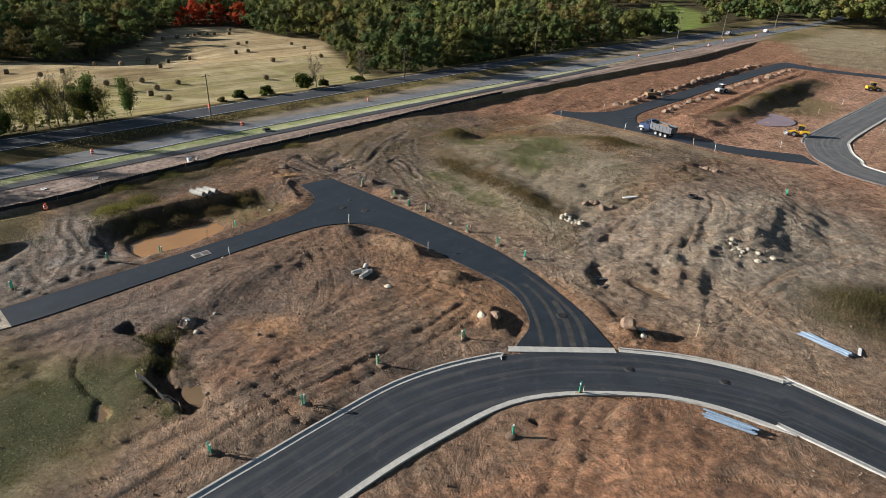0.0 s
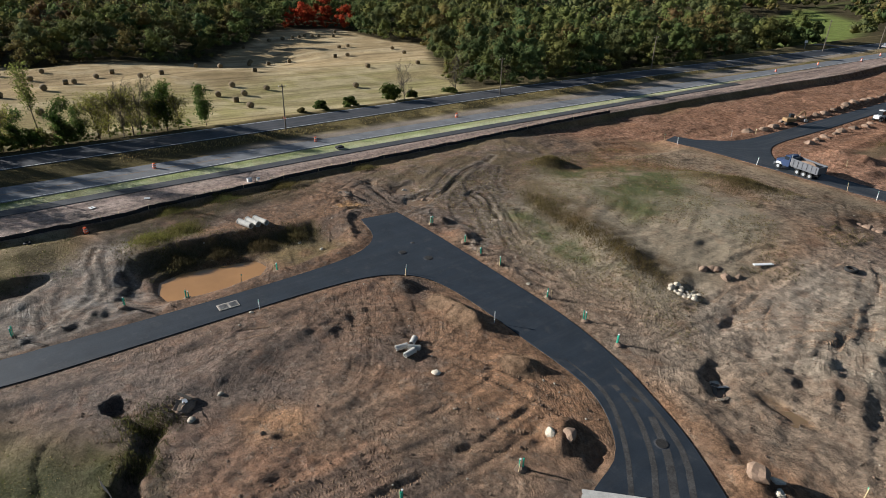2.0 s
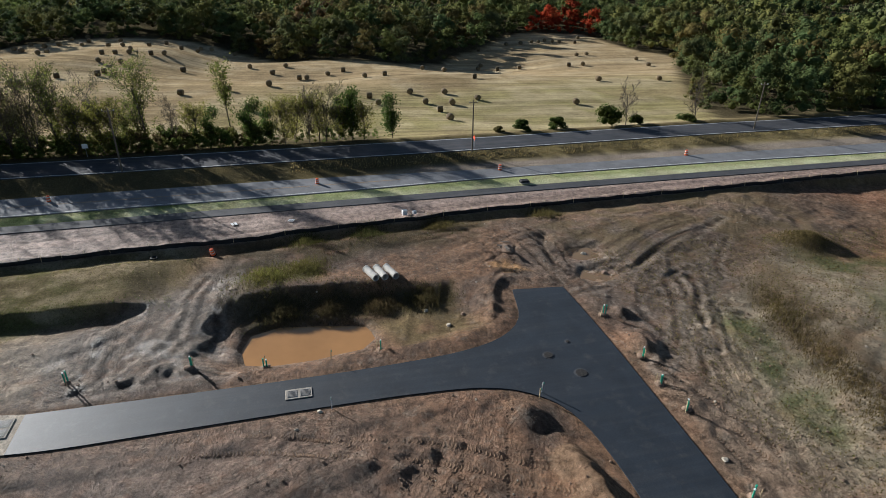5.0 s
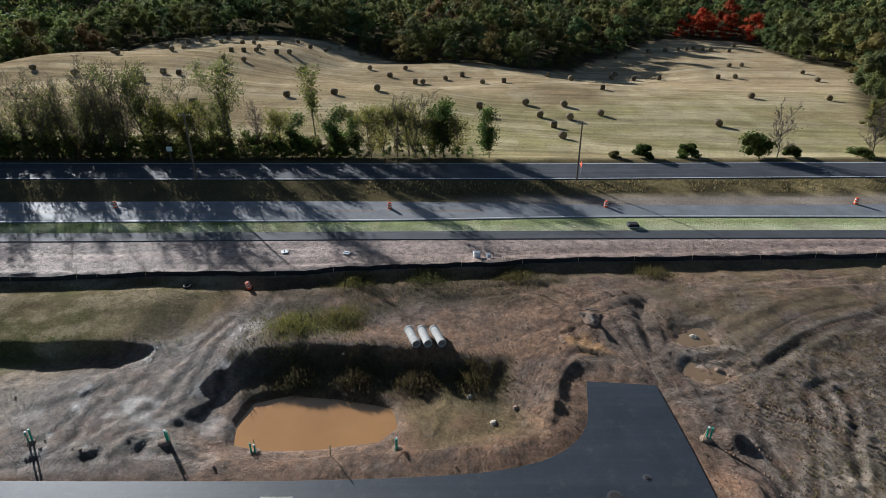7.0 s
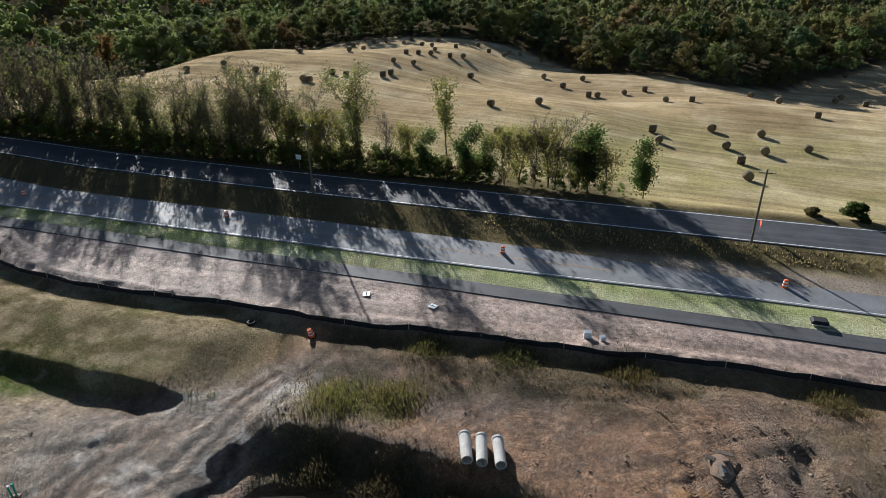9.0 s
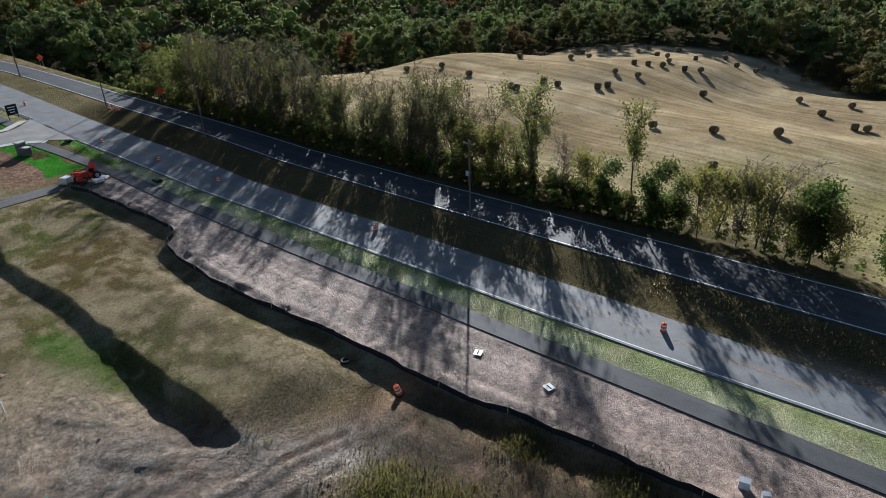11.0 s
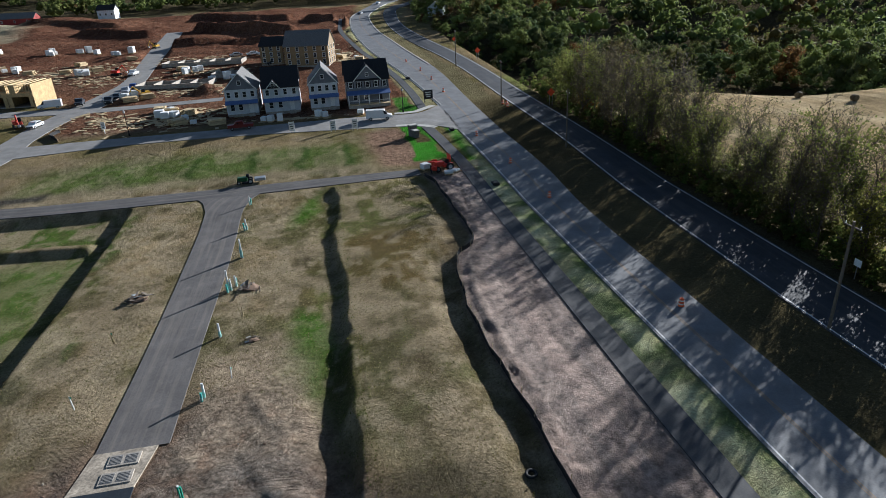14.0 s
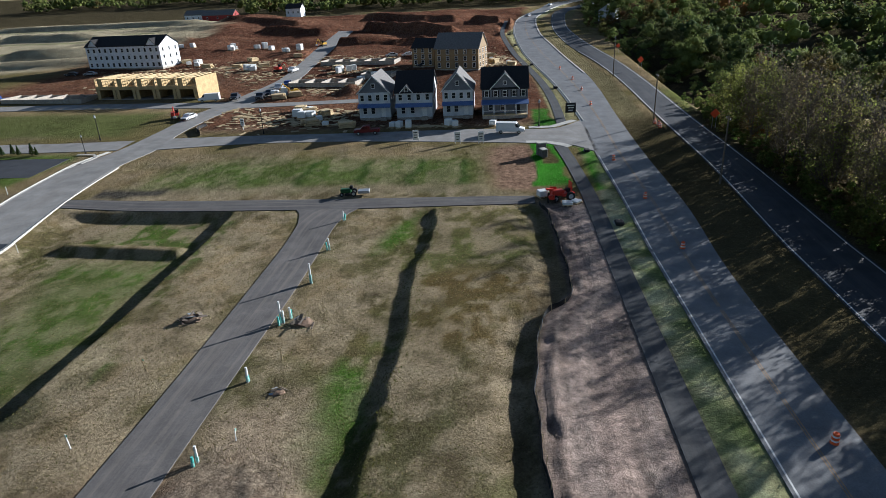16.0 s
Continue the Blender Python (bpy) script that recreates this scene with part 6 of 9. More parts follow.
def grow(rng, height, spread, levels, bend=0.18, start=0.3, limbs=9):
    """Limbs of one tree as tapered pieces, and the tips of its twigs."""
    segs, tips = [], []

    def limb(p, d, length, r, level):
        n = 4 if level == 0 else (3 if level == 1 else 2)
        for i in range(n):
            e = p + d * length / n
            r2 = max(0.034, r * (0.82 if level == 0 else 0.72))
            segs.append((p, e, r, r2))
            if level < levels and (level > 0 or (i + 1) / n > start):
                kids = max(1, int(limbs / n + rng.random())) if level == 0 else (2 if level < levels - 1 else 3)
                for _ in range(kids):
                    side = rng.normal(size=3)
                    side -= d * side.dot(d)
                    side /= np.linalg.norm(side) + 1e-9
                    a = rng.uniform(0.5, 1.0)
                    nd = d * math.cos(a) + side * math.sin(a) * spread
                    nd[2] += 0.32
                    nd /= np.linalg.norm(nd)
                    limb(p + (e - p) * rng.uniform(0.3, 1), nd, length * rng.uniform(0.34, 0.56) * (1.0 if level else 0.9), r2 * 0.60, level + 1)
            if level >= levels - 1:
                tips.append((e, d))
            p, r = e, r2
            d = d + bend * rng.normal(size=3) * (0.4 if level == 0 else 1)
            d[2] += 0.05
            d /= np.linalg.norm(d)
    limb(np.zeros(3), np.array([0, 0, 1.0]), height * 0.92, height * 0.0135 + 0.04, 0)
    return segs, tips


def tubes(name, segs, sides=3):
    A, B = np.array([s[0] for s in segs]), np.array([s[1] for s in segs])
    ra, rb = np.array([s[2] for s in segs]), np.array([s[3] for s in segs])
    d = B - A
    d /= np.linalg.norm(d, axis=1)[:, None] + 1e-9
    u = np.cross(d, np.array([0.31, 0.52, 0.17]))
    u /= np.linalg.norm(u, axis=1)[:, None] + 1e-9
    w = np.cross(d, u)
    ang = np.arange(sides) * 2 * math.pi / sides
    ring = u[:, None, :] * np.cos(ang)[None, :, None] + w[:, None, :] * np.sin(ang)[None, :, None]
    V = np.concatenate([A[:, None] + ring * ra[:, None, None], B[:, None] + ring * rb[:, None, None]], 1).reshape(-1, 3)
    F = []
    for i in range(len(segs)):
        o = i * 2 * sides
        F += [(o + k, o + (k + 1) % sides, o + sides + (k + 1) % sides, o + sides + k) for k in range(sides)]
    return mesh_from(name, V.tolist(), F, M_BARK, True)


def make_tree(seed, height, spread, levels, limbs, leaves, color, size=0.26, fuzz=0.5, ivy=0, start=0.3, label="", thin=0.0):
    """One tree: trunk with its limbs, and a crown of leaf sprays."""
    rng = np.random.default_rng(seed)
    segs, tips = grow(rng, height, spread, levels, 0.2, start, limbs)
    fit = height / max(e[2] for _, e, _, _ in segs)
    segs = [(p * fit, e * fit, a * fit, b * fit) for p, e, a, b in segs]
    tips = [(p * fit, d) for p, d in tips]
    top = thing("tree", 0, 0, 0, 0, label, "tree")
    t = new("trunk", tubes("trunk", segs))
    t.parent = top
    pts = np.array([p for p, _ in tips])
    C = []
    if leaves:
        odds = np.clip(1.22 - pts[:, 2] / height, 0.06, None) ** thin
        pick = rng.choice(len(pts), size=leaves, p=odds / odds.sum())
        C.append(pts[pick] + rng.normal(size=(leaves, 3)) * fuzz)
    if ivy:
        z = rng.uniform(0.02, 0.62, ivy) * height
        r = 0.25 + 0.55 * rng.random(ivy) * (1 - z / height)
        a = rng.uniform(0, 6.28, ivy)
        C.append(np.stack([r * np.cos(a), r * np.sin(a), z], 1))
    C = np.concatenate(C)
    N = rng.normal(size=C.shape)
    N /= np.linalg.norm(N, axis=1)[:, None]
    v, q = leaf_quads(rng, C, N, size)
    me = joined("crown", [(v, q, np.zeros((0, 3), int), color)], M_LEAF)
    cr = new("crown", me)
    cr.parent = top
    return top


def build_trees():
    kinds = {
        "tall_bare": make_tree(11, 18.8, 0.9, 3, 13, 1150, (0.110, 0.092, 0.066), 0.16, 0.38, 200, 0.18, "tall nearly bare roadside tree with brown twigs", 1.3),
        "tall_bare_b": make_tree(12, 18.4, 1.0, 3, 12, 1450, (0.120, 0.120, 0.054), 0.17, 0.40, 350, 0.15, "tall thin-leaved roadside tree with brown twigs", 1.3),
        "ivy": make_tree(13, 18.0, 0.8, 3, 9, 2400, (0.105, 0.120, 0.036), 0.15, 0.5, 1300, 0.35, "tall ivy-clad roadside tree with sparse top"),
        "leafy": make_tree(14, 17.8, 1.0, 3, 11, 2000, (0.135, 0.155, 0.044), 0.20, 0.45, 250, 0.15, "tall roadside tree in thinning green leaf", 1.2),
        "thin": make_tree(15, 16.0, 0.65, 3, 8, 1500, (0.11, 0.125, 0.035), 0.17, 0.5, 60, 0.5, "slender roadside tree with a small green crown"),
        "yellow": make_tree(16, 9.0, 1.0, 3, 9, 2300, (0.17, 0.165, 0.045), 0.14, 0.5, 0, 0.15, "small yellow-green roadside tree"),
        "green": make_tree(17, 8.8, 1.0, 3, 9, 3200, (0.060, 0.095, 0.026), 0.165, 0.5, 0, 0.15, "small dense green roadside tree"),
        "dead": make_tree(18, 11.0, 1.1, 3, 11, 160, (0.12, 0.08, 0.05), 0.12, 0.3, 0, 0.2, "leafless dark tree at the field edge"),
        "spread": make_tree(19, 15.5, 1.25, 3, 9, 2600, (0.12, 0.135, 0.040), 0.19, 0.6, 0, 0.4, "wide-topped green tree beside the old road"),
        "orange": make_tree(20, 6.5, 1.0, 3, 8, 1900, (0.20, 0.105, 0.03), 0.17, 0.45, 0, 0.1, "small orange autumn tree at the roadside"),
    }
    spots = [(-147, -36, "leafy", 1.0), (-147, -27, "tall_bare", 0.85), (-147, -19.5, "tall_bare_b", 1.03), (-147.4, -9.5, "ivy", 1.0), (-147, -2.5, "yellow", 0.95), (-148, 5, "ivy", 1.02), (-148, 13.5, "yellow", 1.0),
             (-148.5, 19.7, "thin", 1.0), (-147.4, 24.0, "green", 1.0), (-146.6, 29.5, "yellow", 1.0), (-147.2, 34.0, "tall_bare", 0.66), (-146.6, 37.3, "tall_bare_b", 0.66), (-146.0, 42.2, "green", 1.15), (-146.4, 39.6, "yellow", 0.8),
             (-145.6, 50.0, "green", 0.95), (-146.2, 100.4, "dead", 1.0), (-147, 117.5, "dead", 1.05), (-146.5, -23, "tall_bare_b", 0.9), (-148.5, -14.5, "tall_bare", 0.95), (-147.6, -31, "tall_bare_b", 0.98), (-148.4, 9.5, "tall_bare", 0.6),
             (-148, -42, "tall_bare", 1.0), (-146.5, -46, "tall_bare_b", 1.0), (-148, -50.5, "tall_bare", 1.08), (-146.8, -55, "leafy", 0.95), (-148.4, -59, "tall_bare_b", 1.02), (-147, -63, "tall_bare", 0.96), (-149, -67, "leafy", 0.9),
             (-147.2, -72, "tall_bare_b", 0.9), (-146.8, -78, "spread", 0.95), (-148.6, -84, "orange", 1.0), (-147.4, -89, "spread", 1.0), (-150.0, -94, "leafy", 0.9), (-147.0, -98, "spread", 0.92), (-148.0, -104, "leafy", 0.8), (-151, -108, "spread", 0.9),
             (-150.5, -80, "tall_bare", 0.9), (-151, -54, "tall_bare_b", 0.9), (-151, -40, "tall_bare", 0.85), (-150.5, -47, "leafy", 0.85), (-151, -64, "leafy", 0.8), (-151, -70, "tall_bare_b", 0.9), (-150.6, -33, "leafy", 0.7),
             (-150.6, -58, "leafy", 0.75), (-145.8, -67.5, "tall_bare", 0.9), (-150.4, -86, "leafy", 0.8), (-145.6, -39.5, "leafy", 0.7), (-150.6, -16, "leafy", 0.6), (-146.0, -5.8, "yellow", 1.1), (-150.6, -22, "tall_bare_b", 0.8), (-146.2, -53, "tall_bare", 0.92), (-149.4, -25, "tall_bare", 0.9), (-149.6, -61.5, "tall_bare", 1.0), (-146.2, -33.5, "tall_bare_b", 0.9), (-149.6, -44, "tall_bare_b", 1.02), (-145.9, -16.5, "tall_bare", 0.92), (-146.2, -12.4, "tall_bare_b", 0.9), (-149.8, -10, "tall_bare", 0.85), (-149.8, -4, "tall_bare_b", 0.8), (-149.2, -75.5, "tall_bare", 1.0), (-149.0, -91, "tall_bare_b", 0.95), (-145.8, -82, "tall_bare", 0.9), (-148.2, 31.5, "yellow", 1.05), (-148.4, 36.0, "yellow", 1.1), (-146.4, 44.6, "yellow", 0.85), (-148.4, 27.0, "green", 0.8), (-149.0, 40.5, "green", 0.95), (-149.0, 16.5, "green", 0.85), (-149.2, 1.0, "leafy", 0.6), (-149.5, -18, "leafy", 0.8), (-147.5, -6.5, "leafy", 0.72), (-149.4, 3.5, "leafy", 0.66), (-150.5, -29, "leafy", 0.8), (-146.3, 0.5, "yellow", 1.1), (-147.8, -26, "leafy", 0.85), (-149.6, -21, "leafy", 0.85), (-146.2, -37, "ivy", 0.8)]
    rng = random.Random(5)
    used = set()
    for x, y, k, s in spots:
        s *= float(np.interp(y, [-112, -95, -85, -66, -58, -42, -36, -22, -14, 0, 60], [0.85, 0.9, 1.1, 1.04, 0.95, 0.92, 0.85, 0.86, 0.97, 0.99, 1.0]))
        m = pose(x, y, ground_at(x, y) - 0.1, rng.uniform(-3, 3), rng.uniform(-3, 3), rng.uniform(0, 360)) @ Matrix.Scale(s, 4)
        ob = kinds[k] if k not in used else kinds[k].copy()
        if k in used:
            scene.collection.objects.link(ob)
            for ch in kinds[k].children:
                c2 = ch.copy()
                scene.collection.objects.link(c2)
                c2.parent = ob
        used.add(k)
        ob.matrix_basis = m
        tagged(ob, group="roadside trees")


def build_bushes():
    """Single bushes on the field edge, and the tangle under the tree row."""
    for seed, (x, y, w, h, col, label) in enumerate(((-145.2, 76.6, 3.6, 2.6, (0.055, 0.08, 0.024), "round dark green bush at the field edge"), (-145.4, 84.2, 4.0, 2.9, (0.055, 0.085, 0.024), "round dark green bush at the field edge"),
                                          (-145.6, 96.0, 7.0, 5.0, (0.060, 0.090, 0.024), "large green bush below a leafless tree"), (-145.6, 114.5, 4.5, 3.2, (0.055, 0.08, 0.026), "green bush at the wood's edge"),
                                          (-145.0, 71.5, 2.2, 1.2, (0.13, 0.11, 0.05), "low brown bush at the field edge"), (-145.8, 102.4, 3.4, 2.6, (0.06, 0.085, 0.026), "green bush at the field edge"))):
        rng = np.random.default_rng(300 + seed)
        v, q, t, n = crown_shape(rng, 14, 130, 0.16, h / 0.95, w, True, 0.25)
        v[:, 2] -= h * 0.22
        ob = new("bush", joined("bush", [(v, q, t, col, n)], M_LEAF))
        ob.location = (x, y, ground_at(x, y))
        tagged(ob, label, "bush", "field edge bushes")
    rng = np.random.default_rng(41)
    pieces = []
    shapes = [crown_shape(rng, 9, 44, 0.21, 6.4, 3.6, False, 0.12) for _ in range(5)]
    tints = ((0.090, 0.130, 0.036), (0.115, 0.155, 0.042), (0.155, 0.160, 0.052), (0.140, 0.110, 0.060))
    for y in np.arange(-118, 48, 0.9):
        for row in range(3):
            x = -144.7 - row * 2.1 + rng.normal() * 0.5
            if (y < -75 and rng.random() < 0.35) or (y > 26 and (row == 2 or rng.random() < 0.66)):
                continue
            v, q, t, n = shapes[rng.integers(5)]
            s = (rng.uniform(0.45, 0.8), rng.uniform(0.6, 1.2), rng.uniform(0.6, 1.3))[row] * (0.6 if y > 26 else (0.72 if y > -28 else 0.82))
            yy = y + rng.normal() * 0.5
            pieces.append((v * s + np.array([x, yy, ground_at(x, yy) - 0.8 * s]), q, t, np.array(tints[rng.integers(4)]) * rng.uniform(0.8, 1.3), n))
    tagged(new("undergrowth", joined("undergrowth", pieces, M_LEAF)), "tangled green and brown undergrowth along the tree row", "undergrowth", kind="stuff")


build_woods()
build_trees()
build_bushes()

# ---- things on the near site ----
def on_ground(ob, x, y, turn=0.0, size=1.0, sink=0.0, tilt=(0.0, 0.0)):
    ob.matrix_basis = pose(x, y, ground_at(x, y) - sink, tilt[0], tilt[1], turn) @ Matrix.Scale(size, 4)
    return ob


def spread(maker, spots, group=""):
    """One thing with its parts, copied to further spots (x, y, turn, size)."""
    first = maker()
    if group:
        tagged(first, group=group)
    for i, s in enumerate(spots):
        x, y, turn, size = (*s, 0.0, 1.0)[:4] if len(s) == 2 else (*s, 1.0)[:4]
        ob = first if i == 0 else copy_thing(first, Matrix())
        on_ground(ob, x, y, turn, size)
    return first


def lathe(outline_rz, sides=14):
    """A turned shape from radius and height pairs."""
    bm = bmesh.new()
    rings = [[bm.verts.new((r * math.cos(2 * math.pi * k / sides), r * math.sin(2 * math.pi * k / sides), z)) for k in range(sides)] for r, z in outline_rz]
    for a, b in zip(rings[:-1], rings[1:]):
        for k in range(sides):
            bm.faces.new((a[k], a[(k + 1) % sides], b[(k + 1) % sides], b[k]))
    bm.faces.new(rings[0][::-1])
    bm.faces.new(rings[-1])
    return bm


def hollow_pipe(length, r, wall, sides=16):
    """A pipe that lies along x, open at both ends."""
    bm = bmesh.new()
    rings = []
    for x, q in ((-length / 2, r), (length / 2 - 0.18, r), (length / 2 - 0.16, r * 1.1), (length / 2, r * 1.1), (length / 2, r - wall), (-length / 2, r - wall)):
        rings.append([bm.verts.new((x, q * math.cos(2 * math.pi * k / sides), r + q * math.sin(2 * math.pi * k / sides))) for k in range(sides)])
    for i in range(len(rings)):
        a, b = rings[i], rings[(i + 1) % len(rings)]
        for k in range(sides):
            bm.faces.new((a[k], a[(k + 1) % sides], b[(k + 1) % sides], b[k]))
    return bm


def rough_stone(seed, rx, ry, rz, level=2):
    rng = random.Random(seed)
    bm = bmesh.new()
    bmesh.ops.create_icosphere(bm, subdivisions=level, radius=1.0)
    o = Vector((rng.uniform(0, 50), rng.uniform(0, 50), 0))
    for v in bm.verts:
        f = 0.72 + 0.75 * (noise.noise(v.co * 1.1 + o) * 0.6 + 0.4)
        v.co = Vector((v.co.x * rx * f, v.co.y * ry * f, max(-0.35, v.co.z) * rz * f))
    return bm


def hay_bale():
    top = thing("hay_bale", 0, 0, 0, 0, "round brown hay bale lying on mown stubble", "bale")
    bm = bmesh.new()
    sides = 18
    rings = []
    for x, r in ((-0.68, 0.70), (-0.62, 0.76), (0.0, 0.78), (0.62, 0.76), (0.68, 0.70)):
        rings.append([bm.verts.new((x, r * math.cos(2 * math.pi * k / sides) * (1 + 0.02 * math.sin(5 * k)), 0.74 + r * math.sin(2 * math.pi * k / sides) * 0.96)) for k in range(sides)])
    for a, b in zip(rings[:-1], rings[1:]):
        for k in range(sides):
            bm.faces.new((a[k], a[(k + 1) % sides], b[(k + 1) % sides], b[k]))
    part("roll", bm, M_HAY, top, smooth=True)
    for s in (-1, 1):
        bm = bmesh.new()
        ring = [bm.verts.new((0.68 * s, 0.70 * math.cos(2 * math.pi * k / sides), 0.74 + 0.68 * math.sin(2 * math.pi * k / sides))) for k in range(sides)]
        mid = [bm.verts.new((0.72 * s, 0.38 * math.cos(2 * math.pi * k / sides), 0.74 + 0.37 * math.sin(2 * math.pi * k / sides))) for k in range(sides)]
        for k in range(sides):
            bm.faces.new((ring[k], ring[(k + 1) % sides], mid[(k + 1) % sides], mid[k]))
        bm.faces.new(mid)
        part("end", bm, M_HAY_END, top, "paler spiral end of rolled hay")
    return top


BALES_HILL = [(-218.5, -71.4), (-213, -57), (-247, -62.7), (-242, -59), (-214, -33.5), (-213, -28.9), (-245, -43), (-264.5, -47), (-305, -61), (-309, -57), (-218, -20.3), (-221.8, -19.5), (-236, -24.3), (-238.7, -18.9), (-259, -29),
              (-261, -25.4), (-291, -34.7), (-281.5, -27.5), (-262, -21.3), (-270, -22.5), (-314, -35.6), (-203, -36.3), (-193, 4.4), (-182, -14), (-159, 8.8), (-262, -14.6), (-265.4, -11), (-283.7, -19), (-242, -2), (-195.5, 15.5),
              (-175, 22), (-211.7, -79.4), (-206.3, -90.7), (-201.6, -33.8), (-301, -10.8), (-312, -18), (-296, -66), (-300, -70), (-306, -48), (-316, -48)]
BALES_LOW = [(-262, 17), (-248, 25), (-261, 29.4), (-238, 33.6), (-238, 36), (-202, 25.4), (-242.6, 43), (-247, 48.5), (-230, 54), (-230, 60.4), (-192, 51), (-184, 52.3), (-198.5, 63), (-196.5, 72.3), (-185.6, 64.8), (-175.7, 66.4),
             (-183.7, 71.4), (-163.6, 66), (-187.4, 79.3), (-239.5, 82.3), (-251, 77), (-271, 103.5), (-277, 106.3), (-268, 110.7), (-265, 118.7), (-217, 86.7), (-310, 8.3), (-304, -5.3), (-311.4, -5), (-314, -1)]
BALES_FAR = [(-304, 113), (-316, 130), (-318, 137.8), (-320.7, 144.4), (-320.4, 147.7), (-323, 151.8), (-319.6, 154.5), (-317.7, 157.2), (-313.6, 163.4), (-328, 171.4), (-277, 148), (-278, 153), (-256.6, 135.8), (-256.8, 141.7), (-207, 123.7), (-263, 167.8), (-249, 165.4),
             (-204, 142.8), (-178, 103.4), (-330, -52), (-322, -56), (-318, -62), (-312, -68), (-286, -78), (-278, -82)]
rnd = random.Random(3)
spread(hay_bale, [(x, y, rnd.choice((0, 8, 80, 95, 170)) + rnd.uniform(-14, 14), rnd.uniform(0.94, 1.08)) for x, y in BALES_HILL + BALES_LOW + BALES_FAR], "hay bales on the field")


def utility_pole(h=10.5):
    top = thing("utility_pole", 0, 0, 0, 0, "weathered wooden utility pole with a short crossarm", "pole")
    part("post", rod(fresh(), (0, 0, -0.2), (0, 0, h), 0.16, 0.11, 10), M_WOOD_POLE, top)
    part("crossarm", boxed(0, 0, h - 0.5, 1.9, 0.1, 0.12, bevel=0.01), M_WOOD_POLE, top)
    for x in (-0.8, 0.0, 0.8):
        part("insulator", rod(fresh(), (x, 0, h - 0.46), (x, 0, h - 0.2), 0.05, 0.03, 6), M_WHITE, top, "pale ceramic insulator")
    return top


spread(utility_pole, [(-133.4, 62.8, 90, 0.9), (-134.6, 3.2, 90, 1.02), (-134.6, -62.5, 90, 1.0), (-133.2, -101.5, 92, 0.95), (-133.6, -155, 90, 1.05), (-136.0, 124, 90, 0.92), (-137.5, 189, 86, 1.05), (-131.8, 291, 86, 1.15), (-123.2, 321, 86, 1.15), (-118.2, 378, 86, 1.2)], "roadside utility poles")


def traffic_drum():
    top = thing("traffic_drum", 0, 0, 0.05, 0, "orange and white striped traffic drum on a rubber base", "traffic drum")
    part("base", lathe([(0.42, 0), (0.42, 0.05), (0.36, 0.09)]), M_RUBBER, top, "black rubber base ring")
    part("barrel", lathe([(0.31, 0.08), (0.30, 0.34), (0.28, 0.36), (0.27, 0.68), (0.25, 0.70), (0.24, 0.96), (0.20, 1.02)]), M_ORANGE, top)
    for z, r in ((0.44, 0.285), (0.80, 0.255)):
        part("band", lathe([(r, z - 0.075), (r + 0.004, z), (r - 0.004, z + 0.075)]), M_WHITE, top, "white reflective band")
    part("handle", boxed(0, 0, 1.06, 0.22, 0.05, 0.1, bevel=0.02), M_ORANGE, top)
    return top


spread(traffic_drum, [(-124.1, 65.2), (-124.8, 101.3), (-123.9, 34.4), (-120.9, -77), (-122.4, -58), (-123.3, -40.4), (-124.5, -4.9), (-122.7, -121), (-122.7, -139), (-122.0, -155), (-120.0, -173), (-133.0, -99.6), (-133.2, -95.8), (-133.4, -97.7),
                      (-118.0, 230), (-117.6, 258), (-113.2, 282), (-116, 305), (-114, 340)], "road works drums")


def work_sign():
    top = thing("road_sign", 0, 0, 0, 0, "orange diamond road works sign on two posts", "sign")
    part("plate", boxed(0, 0.04, 2.4, 1.15, 0.03, 1.15, lean=45, bevel=0.01), plain("orange_sign", (0.85, 0.10, 0.03), 0.5, 0, 0.1), top, "blank-faced orange diamond plate")
    for x in (-0.3, 0.3):
        part("post", boxed(x, 0, 1.2, 0.07, 0.05, 2.6), M_STEEL, top)
    return top


spread(work_sign, [(-143.6, -95.5, 0, 1.2), (-143.2, -165, 0, 1.2), (-142.6, -200, 0), (-136.4, 64.0, 180, 0.7)], "road works signs")


def white_sign():
    top = thing("road_sign", 0, 0, 0, 90, "small white rectangular road sign on a post", "sign")
    part("plate", boxed(0, 0, 1.9, 0.95, 0.03, 0.8, bevel=0.01), M_WHITE, top, "plain white plate")
    part("post", boxed(0, 0.03, 1.0, 0.07, 0.05, 2.0), M_STEEL, top)
    return top


spread(white_sign, [(-144.2, -4.5, 90), (-138.2, 289, 60, 1.4)])


def inlet_cover():
    top = thing("inlet_protector", 0, 0, 0, 0, "black fabric inlet protector lying in the grass verge", "drain cover")
    bm = boxed(0, 0, 0.3, 1.2, 1.5, 0.55, bevel=0.16)
    part("bag", bm, M_FABRIC_BLACK, top)
    part("lip", boxed(0.62, 0, 0.2, 0.12, 1.4, 0.12, bevel=0.02), M_CONCRETE, top, "pale concrete lip")
    return top


spread(inlet_cover, [(-117.4, 67.2, 0), (-116.9, -48.2, 0), (-116.9, -82.5, 0, 0.9), (-116.2, -143, 0), (-111.6, -183, 0), (-107.4, -230, 0), (-105.4, -270, 0)], "inlet protectors on the verge")


def cabinet_pair():
    top = thing("equipment_box", 0, 0, 0, 0, "pale steel equipment box standing on the dirt strip", "box")
    part("body", boxed(0, 0, 0.5, 0.8, 1.0, 0.95, bevel=0.04), M_WHITE, top)
    part("lid", boxed(0, 0, 1.0, 0.86, 1.06, 0.06, bevel=0.02), M_STEEL, top)
    part("skid", boxed(0, 0, 0.02, 0.9, 0.9, 0.08), M_LUMBER, top)
    return top


